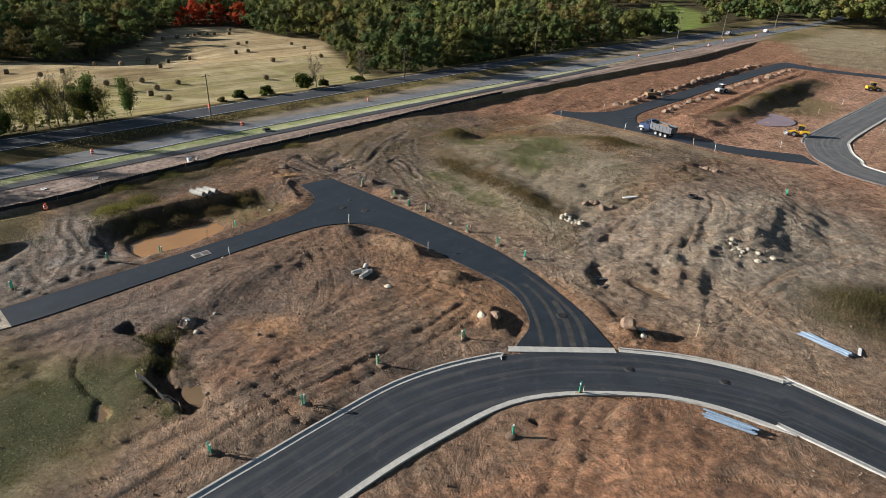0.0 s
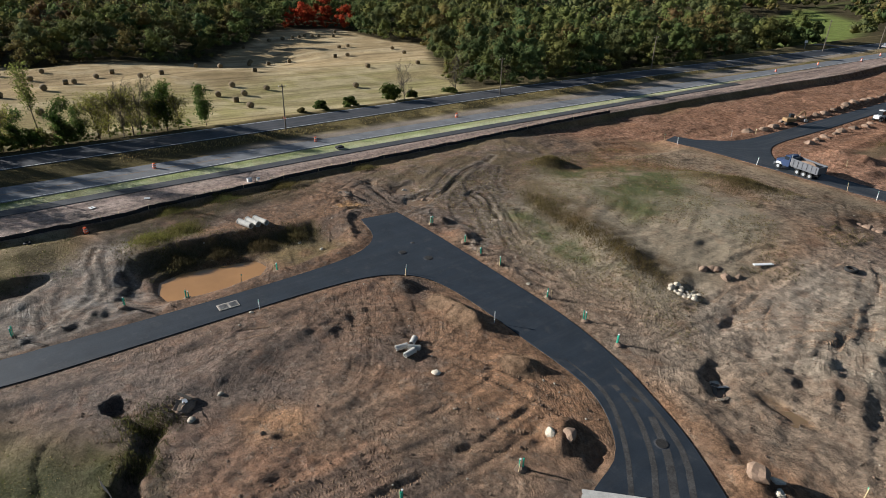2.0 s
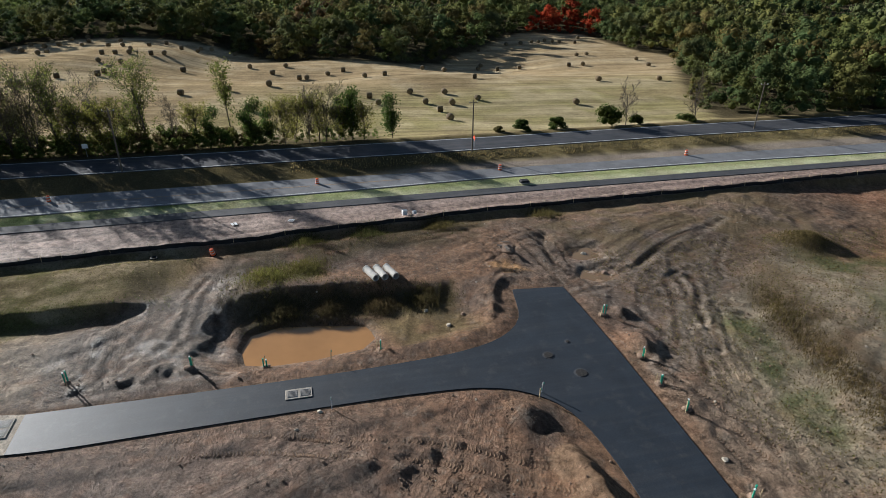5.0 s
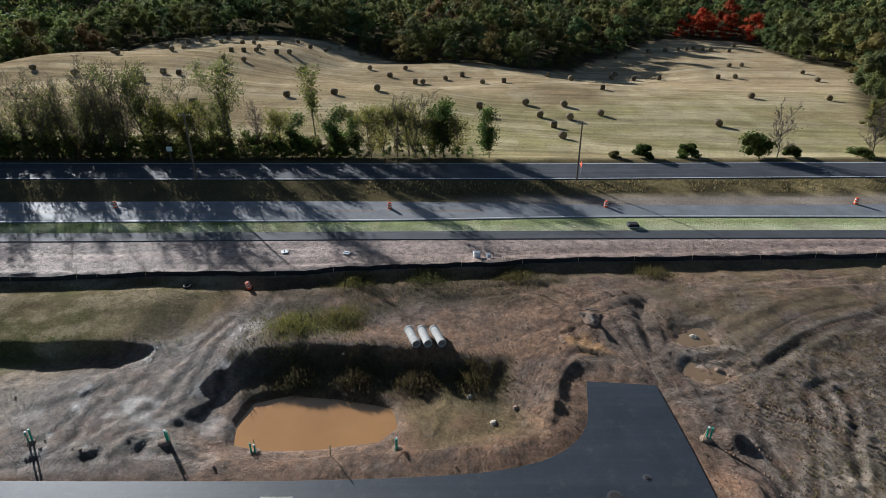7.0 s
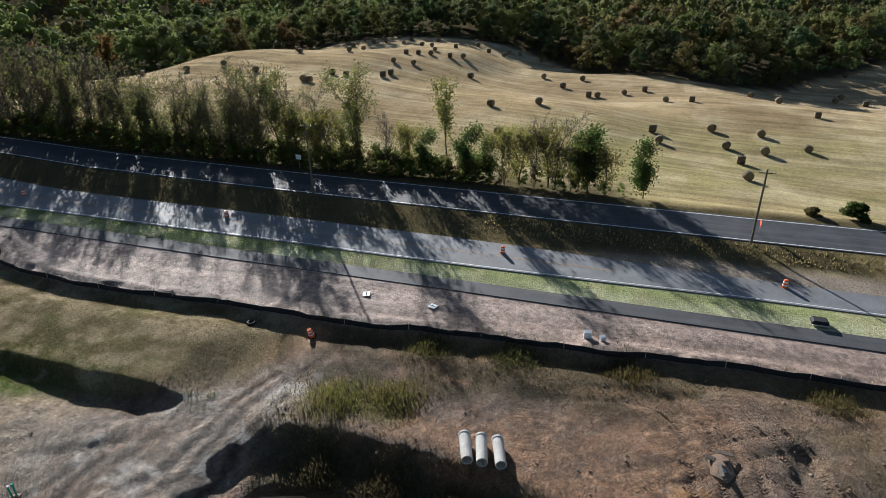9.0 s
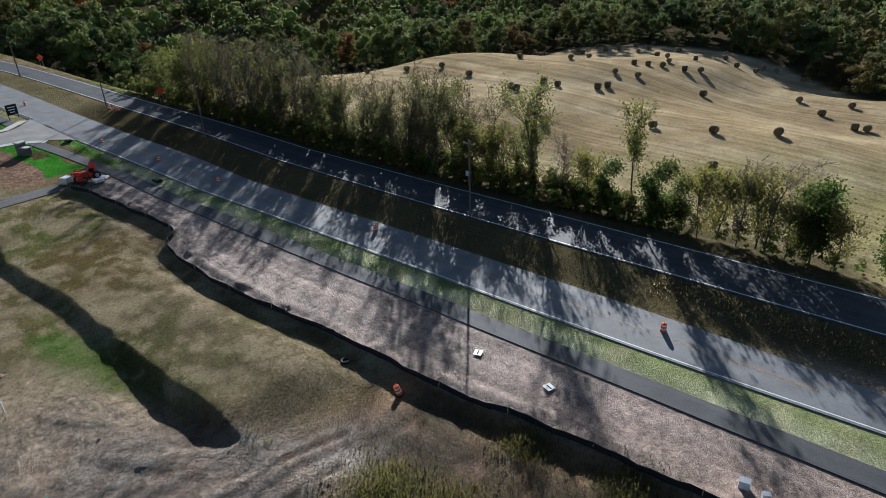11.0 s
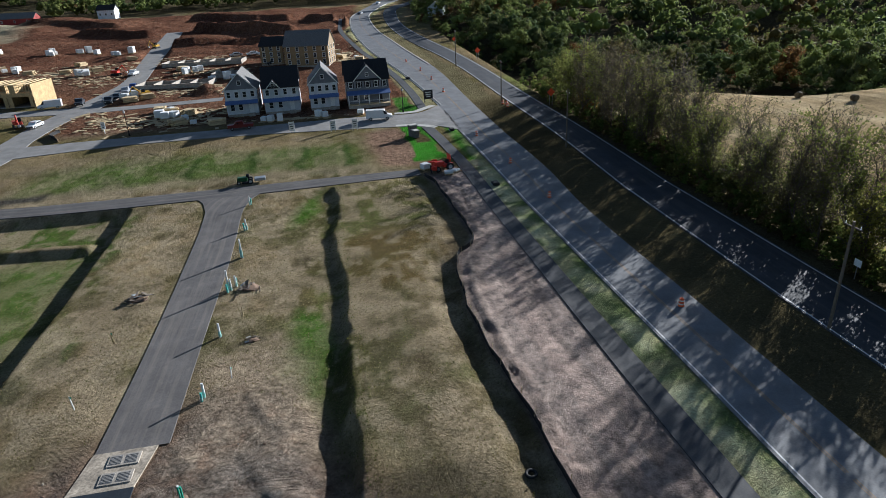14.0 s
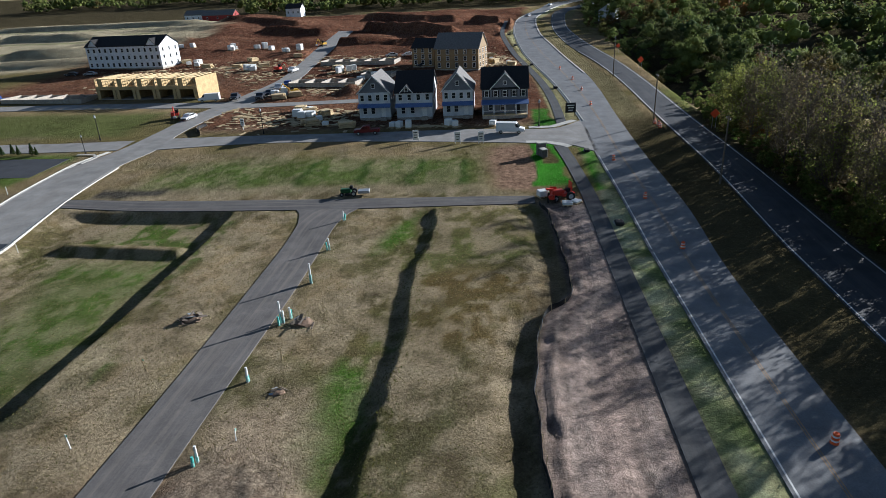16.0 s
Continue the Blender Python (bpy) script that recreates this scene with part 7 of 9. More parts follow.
spread(cabinet_pair, [(-108.9, 46.0, 10, 0.7), (-108.7, 47.4, 30, 0.5)], "boxes on the dirt strip")


def ground_target():
    top = thing("survey_target", 0, 0, 0, 0, "white survey target sheet pegged flat on the dirt", "survey target")
    part("sheet", boxed(0, 0, 0.03, 1.0, 0.9, 0.02, bevel=0.005), M_WHITE, top)
    part("cross", boxed(0, 0, 0.05, 0.75, 0.14, 0.012), M_FABRIC_BLACK, top, "black cross bar")
    return top


for tx, ty, tt in ((-110.6, 22.4, 20), (-110.2, 30.1, 70)):
    t = ground_target()
    on_ground(t, tx, ty, tt, 0.85, -0.06)
    tagged(t, group="survey targets")


def concrete_pipe(length=2.6, r=0.42):
    top = thing("concrete_pipe", 0, 0, 0, 0, "grey concrete drain pipe lying on bare clay", "pipe")
    part("barrel", hollow_pipe(length, r, 0.07), M_CONCRETE, top, smooth=False)
    return top


spread(concrete_pipe, [(-91.2, 39.0, 200), (-91.4, 40.15, 196), (-91.7, 41.4, 199)], "row of three drain pipes")
for px, py, pt, tilt in ((-54.9, 42.2, 80, 0), (-54.2, 43.2, 60, 8), (-53.6, 42.4, 95, -6), (-55.2, 43.8, 130, 4)):
    p = concrete_pipe(1.3, 0.3)
    on_ground(p, px, py, pt, 1.0, 0.02, (0, tilt))
    tagged(p, "broken pale concrete pipe piece in a small pile", group="broken pipes")


def stone(seed, x, y, r, material, label, group, turn=0.0, flat=0.7):
    ob = part("rock", rough_stone(seed, r, r * 0.8, r * flat, 2), material)
    on_ground(ob, x, y, turn, 1.0, r * 0.1)
    return tagged(ob, label, "rock", group)


rnd = random.Random(8)
for k in range(30):
    stone(k, -44.6 + rnd.gauss(0, 1.0), 74.6 + rnd.gauss(0, 0.6), rnd.uniform(0.18, 0.45), M_ROCK, "pale broken rock in a heap on dry grass", "pale rock heap", rnd.uniform(0, 360))
for k in range(12):
    stone(40 + k, -22.4 + rnd.gauss(0, 1.5), 83.5 + rnd.gauss(0, 0.9), rnd.uniform(0.2, 0.55), M_ROCK, "pale boulder below the clay ridge", "boulders on the ridge", rnd.uniform(0, 360))
for k in range(10):
    stone(60 + k, -44.4 + rnd.gauss(0, 1.2), 82.3 + rnd.gauss(0, 0.6), rnd.uniform(0.3, 0.7), M_BROWN_ROCK, "dark brown clod of dug earth", "dug clods", rnd.uniform(0, 360))
for k in range(8):
    stone(80 + k, -40.6 + rnd.gauss(0, 1.1), 112.5 + rnd.gauss(0, 0.8), rnd.uniform(0.4, 0.9), M_BROWN_ROCK, "dark brown clod of dug earth", "dug clods", rnd.uniform(0, 360))
for k, (sx, sy, sr) in enumerate(((-24.6, 56.0, 1.0), (-23.6, 57.4, 0.6), (-22.8, 56.4, 0.45), (-36.4, 47.4, 0.8), (-37.4, 46.2, 0.6), (-49.6, 42.8, 0.5), (-58.7, 22.4, 0.5), (-58.2, 24.8, 0.3), (-56.1, 21.6, 0.4), (-46.4, 17.8, 0.25), (-33.6, 64.9, 0.7), (-69.9, 32.0, 0.25),
                                  (-83.4, 31.0, 0.22), (-82.0, 34.2, 0.2), (-92.4, 66.2, 0.45), (-87.2, 66.6, 0.4), (-84.6, 44.2, 0.3), (-81.5, 46.0, 0.35), (-83.2, 48.0, 0.3), (-57.6, 62.2, 0.3), (-68.0, 30.0, 0.2), (-51, 26, 0.25))):
    stone(100 + k, sx, sy, sr, M_ROCK if k % 3 else M_BROWN_ROCK, "weathered stone half sunk in the clay", "loose stones", 40.0 * k)


heap_rng = random.Random(91)
for k in range(44):
    hx = (-81.0, -70.2)[k % 2] + heap_rng.uniform(-0.8, 0.8)
    stone(700 + k, hx, 152 + 2.3 * k + heap_rng.uniform(-0.8, 0.8), heap_rng.uniform(0.8, 1.5), M_BROWN_ROCK, "lump of dug brown soil beside the new lane", "soil lumps along the lane", heap_rng.uniform(0, 180), 0.6)


def stake_group(seed):
    """Capped green service pipes with a marker stake in a small heap of soil."""
    rng = random.Random(seed)
    top = thing("service_stub", 0, 0, 0, 0, "green capped service pipes and a stake in loose soil", "pipe stub")
    part("soil", rough_stone(seed + 500, 0.5, 0.42, 0.2, 2), M_BROWN_ROCK, top, "loose heap of dark soil")
    for k in range(2):
        x, y = rng.uniform(-0.25, 0.25), rng.uniform(-0.2, 0.2)
        h = rng.uniform(0.9, 1.3)
        pipe = part("pipe", rod(fresh(), (x, y, -0.1), (x + rng.uniform(-0.06, 0.06), y, h), 0.07, 0.07, 8), M_GREEN_PVC, top)
        part("cap", rod(fresh(), (x, y, h - 0.02), (x, y, h + 0.08), 0.085, 0.08, 8), M_WHITE if k else M_GREEN_PVC, pipe)
    part("stake", boxed(0.35, 0.2, 0.5, 0.05, 0.05, 1.3, lean=rng.uniform(-9, 9)), M_LUMBER, top, "thin wooden marker stake")
    return top


STUBS = [(-78.4, 10.1), (-78.4, 20.5), (-78.2, 27.2), (-78.3, 38.3), (-63.2, 62.4), (-53.9, 61.9), (-48, 61.9), (-42.8, 61.3), (-66.8, 62.0), (-78.6, 62.2), (-70.9, 62.4), (-39, 14.5), (-38.6, 23.3), (-38.4, 32.1), (-36.0, 41.6), (-22.4, 43.3), (-23.3, 34.0), (-26.4, 112.3)]
kinds = [stake_group(1), stake_group(2), stake_group(3)]
for k, (sx, sy) in enumerate(STUBS):
    ob = kinds[k] if k < 3 else copy_thing(kinds[k % 3], Matrix())
    on_ground(ob, sx, sy, 70.0 * k)
    tagged(ob, group="service stubs")


def marker_post(h, material, label):
    top = thing("marker_post", 0, 0, 0, 0, label, "post")
    part("stake", boxed(0, 0, h / 2 - 0.1, 0.08, 0.08, h + 0.2, bevel=0.01), material, top)
    part("flag", boxed(0.06, 0, h - 0.15, 0.14, 0.02, 0.2), M_GREEN_PVC, top, "bright plastic flag")
    return top


for k, (mx, my, h) in enumerate(((-70.1, 33.0, 1.2), (-77.2, 33.4, 1.2), (-68.2, 51.2, 1.3), (-67.6, 50.8, 1.1), (-53.4, 53.3, 1.4), (-18.8, 60.9, 1.8), (-67.4, 130.4, 1.5), (-50.6, 129.6, 1.6), (-46, 129.8, 1.6), (-56.9, 143.3, 1.5), (-80.9, 143.5, 1.4), (-79.5, 151, 1.2),
                              (-38.1, 146, 1.5), (-41, 194.4, 1.5), (-40.9, 204.5, 1.5), (-42.2, 187, 1.4), (-25.6, 179, 1.4), (-21.6, 155.5, 1.6), (-67.5, -2.6, 1.4), (-67.8, -13.2, 1.3), (-80.2, -3.9, 1.1), (-80.1, -15.3, 1.2), (-32.7, -42.4, 1.3), (-31.6, -50.5, 1.3), (-14.2, -64.8, 1.4), (-87.6, 129.2, 1.5), (-84.5, 129.6, 1.5))):
    m = marker_post(h, M_LUMBER if k % 2 else M_WHITE, "thin marker post with a small green flag")
    on_ground(m, mx, my, 30.0 * k, 1.0, 0, (0, (k * 37 % 13) - 6))
    tagged(m, group="marker posts")


def lateral(seed, h):
    """A pair of upright white and teal service pipes."""
    rng = random.Random(seed)
    top = thing("service_pipe", 0, 0, 0, 0, "tall white and teal service pipes standing in straw", "pipe stub")
    for k in range(3 if h > 2 else 2):
        x, y = rng.uniform(-0.3, 0.3), rng.uniform(-0.3, 0.3)
        hh = h * (1.0 if k == 0 else rng.uniform(0.4, 0.75))
        p = part("pipe", rod(fresh(), (x, y, -0.1), (x + rng.uniform(-0.08, 0.08), y + rng.uniform(-0.08, 0.08), hh), 0.11, 0.11, 8), M_WHITE if k != 1 else plain("teal_plastic", (0.10, 0.45, 0.40), 0.45), top)
        part("sleeve", rod(fresh(), (x, y, 0.1), (x, y, 0.45 * hh), 0.125, 0.125, 8), plain("pale_teal_sleeve", (0.35, 0.60, 0.55), 0.5), p, "pale teal sleeve")
    return top


for k, (lx, ly, h) in enumerate(((-78.0, -51.0, 1.5), (-77.9, -40.9, 1.7), (-78.3, -31.4, 2.6), (-78.0, -21.6, 2.6), (-78.9, -22.9, 1.4), (-78.2, -11.4, 1.5), (-78.3, -1.3, 1.5))):
    ob = lateral(k, h)
    on_ground(ob, lx, ly, 40.0 * k)
    tagged(ob, group="service pipes along the lane")


def manhole(r=0.42, up=0.06):
    top = thing("manhole", 0, 0, 0, 0, "round iron manhole cover in fresh asphalt", "manhole")
    part("ring", lathe([(r + 0.16, -0.05), (r + 0.14, up), (r, up + 0.01)], 18), M_ASPHALT_OLD, top, "dark asphalt collar")
    lid = part("cover", lathe([(r, up), (r - 0.01, up + 0.04), (r - 0.05, up + 0.045)], 18), M_IRON, top)
    part("rib", boxed(0, 0, up + 0.05, r * 1.3, 0.05, 0.02), M_IRON, lid)
    return top


for k, (mx, my, r) in enumerate(((-73.1, 53.8, 0.45), (-69.9, 55.8, 0.55), (-31.4, 53.4, 0.55), (-36.3, 56.2, 0.5), (-74.8, 56.5, 0.2), (-13.4, 55.4, 0.35), (-21.0, 50.2, 0.35))):
    m = manhole(r)
    m.location = (mx, my, 0.05)
    tagged(m, group="manholes")


M_PLATE = plain("grey_drain_plate", (0.30, 0.285, 0.265), 0.7, 0.2, 0.3, 4)


def street_inlet(turn=0):
    top = thing("drain_grate", 0, 0, 0, turn, "concrete drain frame with two iron grates set in asphalt", "drain")
    part("frame", boxed(0, 0, 0.02, 1.3, 2.3, 0.08, bevel=0.02), M_CONCRETE_DIRTY, top)
    for s in (-0.55, 0.55):
        g = part("grate", boxed(0, s, 0.045, 0.95, 0.85, 0.06), M_PLATE, top)
        for k in range(6):
            part("bar", boxed(-0.38 + 0.15 * k, s, 0.085, 0.05, 0.82, 0.03), M_PLATE, g)
    return top


for gx, gy, gt in ((-72.6, 30.3, 0), (-73.4, 4.9, 90), (-73.3, 6.8, 90)):
    g = street_inlet(gt)
    g.location = (gx, gy, 0.06)
    tagged(g, group="drain grates")


def silt_fence(path, h, label, lean=0.12):
    """Black fabric on wooden stakes that sags between them."""
    top = thing("silt_fence", 0, 0, 0, 0, label, "fence")
    pts = smooth_path(path, 0.8)
    V, F, rng = [], [], random.Random(4)
    for i, p in enumerate(pts):
        z = ground_at(*p)
        hh = h * (0.95 + 0.05 * math.cos(i * 2.1)) * rng.uniform(0.92, 1.04)
        off = lean * math.sin(i * 0.7) + rng.uniform(-0.06, 0.06)
        for t, o in ((-0.15, 0), (hh * 0.5, off * 1.4), (hh, off), (hh, off + 0.03), (hh * 0.5, off * 1.4 + 0.03), (-0.15, 0.03)):
            V.append((p[0] + o, p[1], z + t))
    for i in range(len(pts) - 1):
        for k in range(5):
            F.append((i * 6 + k, i * 6 + k + 1, i * 6 + k + 7, i * 6 + k + 6))
    fab = new("fabric", mesh_from("fabric", V, F, M_FABRIC_BLACK))
    fab.parent = top
    post_me = None
    for p in pts[::3]:
        if not post_me:
            po = part("post", boxed(0, 0, 0.4, 0.05, 0.05, 1.1), M_LUMBER, top)
            post_me = po.data
        else:
            po = new("post", post_me)
            po.parent = top
        po.matrix_basis = pose(p[0] - 0.06, p[1], ground_at(*p), rng.uniform(-5, 5), rng.uniform(-8, 8), 0)
    return top


silt_fence([(x, y) for x, y in FENCE_LINE if y < 150], 0.62, "black silt fence on wooden stakes below the dirt strip")
silt_fence([(-52.6, 14.0), (-50.6, 14.6), (-48.4, 14.6), (-46.2, 15.3)], 0.75, "sagging blue-black silt fence piece in a gully", 0.7)
silt_fence([(-33.0, -101.8), (-31.6, -104.5), (-29.6, -107), (-30.5, -111)], 0.8, "black silt fence round a street corner")


def pipe_bundle(n, length, r, fan, material, label):
    rng = random.Random(n)
    top = thing("pipe_bundle", 0, 0, 0, 0, label, "pipes")
    for k in range(n):
        a = radians(rng.uniform(-fan, fan))
        y = (k % (n // 2 + 1) - n / 4) * r * 2.1
        z = r + (0 if k <= n // 2 else 1.8 * r)
        d = Vector((math.cos(a), math.sin(a), 0)) * length / 2
        c = Vector((rng.uniform(-0.3, 0.3), y, z))
        part("pipe", rod(fresh(), c - d, c + d, r, r, 8), material, top)
    return top


for b, bx, by, bt in ((pipe_bundle(11, 4.2, 0.09, 4, M_BLUE_PIPE, "stack of pale blue plastic pipes on clay"), -10.6, 49.6, 15), (pipe_bundle(10, 5.0, 0.09, 9, M_BLUE_PIPE, "fanned heap of pale blue-grey pipes"), -8.2, 69.8, -8)):
    on_ground(b, bx, by, bt, 1.0, -0.12)
plank = thing("plank", 0, 0, 0, 0, "pale sawn plank lying on bare ground", "plank")
part("board", boxed(0, 0, 0.08, 2.6, 0.5, 0.1, bevel=0.01), M_WHITE, plank)
on_ground(plank, -42.4, 87.6, 62, 1.0, -0.12)
plank2 = copy_thing(plank, Matrix())
on_ground(plank2, -5.2, 70.8, 100, 0.6, -0.1)


def tyre():
    top = thing("tyre", 0, 0, 0, 0, "old black tyre lying flat on clay", "tyre")
    bm = bmesh.new()
    n, m = 18, 8
    rings = [[bm.verts.new(((0.5 + 0.17 * math.cos(2 * math.pi * j / m)) * math.cos(2 * math.pi * k / n), (0.5 + 0.17 * math.cos(2 * math.pi * j / m)) * math.sin(2 * math.pi * k / n), 0.17 + 0.17 * math.sin(2 * math.pi * j / m))) for j in range(m)] for k in range(n)]
    for k in range(n):
        for j in range(m):
            bm.faces.new((rings[k][j], rings[(k + 1) % n][j], rings[(k + 1) % n][(j + 1) % m], rings[k][(j + 1) % m]))
    part("casing", bm, M_RUBBER, top, smooth=True)
    return top


on_ground(tyre(), -35.3, 95, 0, 1.2, -0.05)
ring = tyre()
on_ground(ring, -102.4, 13.4, 0, 0.7, -0.05)
fallen = traffic_drum()
on_ground(fallen, -102.2, 20.4, 30, 1.0, -0.1, (14, 10))
tagged(fallen, "tilted orange and white drum by the silt fence")


def debris(seed, x, y, label):
    """Broken boards and sheet dumped together."""
    rng = random.Random(seed)
    top = thing("debris_heap", 0, 0, 0, 0, label, "debris")
    for k in range(9):
        part("board", boxed(rng.gauss(0, 0.6), rng.gauss(0, 0.5), 0.12 + 0.06 * k, rng.uniform(0.5, 1.6), rng.uniform(0.1, 0.5), 0.05, rng.uniform(0, 180), 0.01, rng.uniform(-20, 20), rng.uniform(-20, 20)), (M_BARK, M_STEEL, M_BARK, M_WOOD_POLE)[k % 4], top)
    part("soil", rough_stone(seed, 1.2, 0.9, 0.35, 2), M_BROWN_ROCK, top, "heap of brown soil")
    return on_ground(top, x, y, rng.uniform(0, 180))


debris(21, -94.7, 56.7, "pale sheet and broken boards on rutted clay")
debris(22, -67.8, -22.6, "broken boards and soil dumped in dry grass")
debris(23, -80.2, -22.0, "boards and offcuts beside the service pipes")
debris(24, -32.6, 63.6, "broken slabs beside the lane edge")
debris(25, -58.4, 21.6, "muddy boards at the gully edge")
debris(26, -81.5, -10.0, "small heap of soil and sticks in straw").scale = (0.55, 0.55, 0.55)


# loose clods and stones over the dug ground, tufts over the rest
def blades(rng, roots, tall, wide):
    """Stems and blades: one narrow leaning triangle each."""
    n = len(roots)
    a = rng.uniform(0, 2 * math.pi, n)
    side = np.stack([np.cos(a), np.sin(a), np.zeros(n)], 1) * wide * rng.uniform(0.6, 1.5, (n, 1))
    tip = np.stack([rng.normal(size=n) * 0.35, rng.normal(size=n) * 0.35, np.ones(n)], 1) * tall * rng.uniform(0.5, 1.4, (n, 1))
    v = np.stack([roots - side, roots + side, roots + tip], 1).reshape(-1, 3)
    return v, np.arange(3 * n).reshape(n, 3)


def scatter():
    rng = np.random.default_rng(17)
    ico, tri = np.array(ICO), np.array(ICO_F)
    n = 12000
    x, y = rng.uniform(-106, 12, n), rng.uniform(4, 128, n)
    keep = (rng.random(n) < np.clip((fbm(x, y, 9, 3, 301) - 0.36) * 3.2, 0.03, 1)) & (churned(x, y) > 0.6) & (way_marks(x, y)[0] < 0.4) & (paved(x, y, 0.5) < 0.05) & (inside(x, y, BASIN, 1) < 0.3)
    x, y = x[keep][:9000], y[keep][:9000]
    z = surface(x, y)
    ex, ey = [], []
    for path in TRACKS:
        p = np.array(path)
        m = 2 * len(p)
        q = p[rng.integers(len(p), size=m)] + rng.normal(size=(m, 2)) * 0.35
        ang = rng.uniform(0, 6.28, m)
        ex.append(q[:, 0] + 1.75 * np.cos(ang))
        ey.append(q[:, 1] + 1.75 * np.sin(ang))
    ex, ey = np.concatenate(ex), np.concatenate(ey)
    ok = (paved(ex, ey, 0.5) < 0.05) & (inside(ex, ey, BASIN, 1) < 0.3)
    x, y = np.concatenate([x, ex[ok]]), np.concatenate([y, ey[ok]])
    z = surface(x, y)
    r = 0.03 + 0.11 * rng.random(len(x)) ** 3
    pale = rng.random(len(x)) < 0.12
    for name, sel, mat, label in (("clods", ~pale, M_BROWN_ROCK, "loose brown clods over the dug clay"), ("pebbles", pale, M_ROCK, "pale stones scattered over the dug clay")):
        X, Z, R = np.stack([x, y], 1)[sel], z[sel], r[sel]
        V = ico[None] * (R[:, None, None] * rng.uniform(0.65, 1.3, (len(R), 12, 1))) * np.array([1.1, 1.0, 0.75]) + np.concatenate([X, (Z + R * 0.3)[:, None]], 1)[:, None, :]
        F = tri[None] + (np.arange(len(R)) * 12)[:, None, None]
        tagged(new(name, mesh_from(name, V.reshape(-1, 3).tolist(), F.reshape(-1, 3).tolist(), mat)), label, "stones", kind="stuff")
    pieces = []
    for count, box4, size, hgt, colors, test in (
            (70000, (-104, -20, -58, 22), 0.075, 0.07, ((0.30, 0.24, 0.14), (0.20, 0.17, 0.08), (0.12, 0.13, 0.04)), lambda a, b: (churned(a, b) < 0.4) & (paved(a, b, 0.6) < 0.05)),
            (26000, (-92, -38, 66, 118), 0.10, 0.10, ((0.25, 0.19, 0.10), (0.15, 0.14, 0.05), (0.12, 0.085, 0.045)), lambda a, b: fbm(a, b, 8, 3, 302) > 0.45),
            (9000, (-107, -77, 20, 62), 0.06, 0.18, ((0.11, 0.085, 0.042), (0.075, 0.072, 0.03), (0.085, 0.058, 0.034)), lambda a, b: (inside(a, b, [(-104.5, 24), (-106, 60), (-101, 52), (-98, 32), (-96, 22), (-90, 22), (-84.6, 24), (-84.2, 49), (-88.6, 49), (-92, 34), (-97, 36)], 1.0) > 0.4) & (inside(a, b, POND, 0.5) < 0.5)),
            (9000, (-134, -128, 30, 260), 0.1, 0.2, ((0.33, 0.26, 0.13), (0.22, 0.17, 0.08)), lambda a, b: (a < -129.5) & (a > -133.2)),
            (2600, (-92.5, -87.5, -56, 17), 0.08, 0.10, ((0.13, 0.13, 0.04), (0.08, 0.11, 0.03)), lambda a, b: np.abs(a + 90.6) < 1.6)):
        a, b = rng.uniform(box4[0], box4[1], count), rng.uniform(box4[2], box4[3], count)
        ok = test(a, b)
        a, b = a[ok], b[ok]
        c = surface(a, b)
        for j, col in enumerate(colors):
            s = (np.arange(len(a)) % len(colors)) == j
            m = int(s.sum())
            v, t = blades(rng, np.stack([a[s], b[s], c[s] - 0.02], 1), hgt * 1.6, size * 0.7)
            pieces.append((v, np.zeros((0, 4), int), t, col))
    tagged(new("grass_tufts", joined("grass_tufts", pieces, M_WEED)), "tufts of dry and green grass and weeds", "grass", kind="stuff")


scatter()


def wheel_tracks():
    """Tread bars pressed up by tyres along the wheel tracks."""
    V, F = [], []
    for path in TRACKS:
        p = np.array(smooth_path(path, 0.27))
        t = np.gradient(p, axis=0)
        t /= np.linalg.norm(t, axis=1)[:, None] + 1e-9
        n = np.stack([-t[:, 1], t[:, 0]], 1)
        for side in (-0.95, 0.95):
            for half, slant in ((-0.13, 0.10), (0.13, -0.10)):
                c = p + n * (side + half)
                good = (fbm(c[:, 0], c[:, 1], 6.0, 3, 310) > 0.5) & (churned(c[:, 0], c[:, 1]) > 0.7) & (inside(c[:, 0], c[:, 1], [(-86, 90), (-71, 112), (-46, 103), (-42, 68), (-76, 66)], 1) < 0.3) & (paved(c[:, 0], c[:, 1], 0.5) < 0.02) & (inside(c[:, 0], c[:, 1], BASIN, 1) < 0.3)
                a, b = c - n * 0.12 - t * slant * 0.7, c + n * 0.12 + t * slant * 0.7
                za, zb = surface(a[:, 0], a[:, 1]), surface(b[:, 0], b[:, 1])
                for i in np.nonzero(good)[0]:
                    k = len(V)
                    for q, z in ((a[i], za[i]), (b[i], zb[i])):
                        V += [(*(q - t[i] * 0.07), z - 0.03), (*q, z + 0.012 + 0.012 * (i % 3)), (*(q + t[i] * 0.07), z - 0.03)]
                    F += [(k, k + 3, k + 4, k + 1), (k + 1, k + 4, k + 5, k + 2)]
    tagged(new("wheel_tracks", mesh_from("wheel_tracks", V, F, plain("pressed_clay", (0.235, 0.150, 0.092), 0.95, 0, 0.3, 0.6))), "tyre tread marks pressed into brown clay", "tracks", kind="stuff")


wheel_tracks()


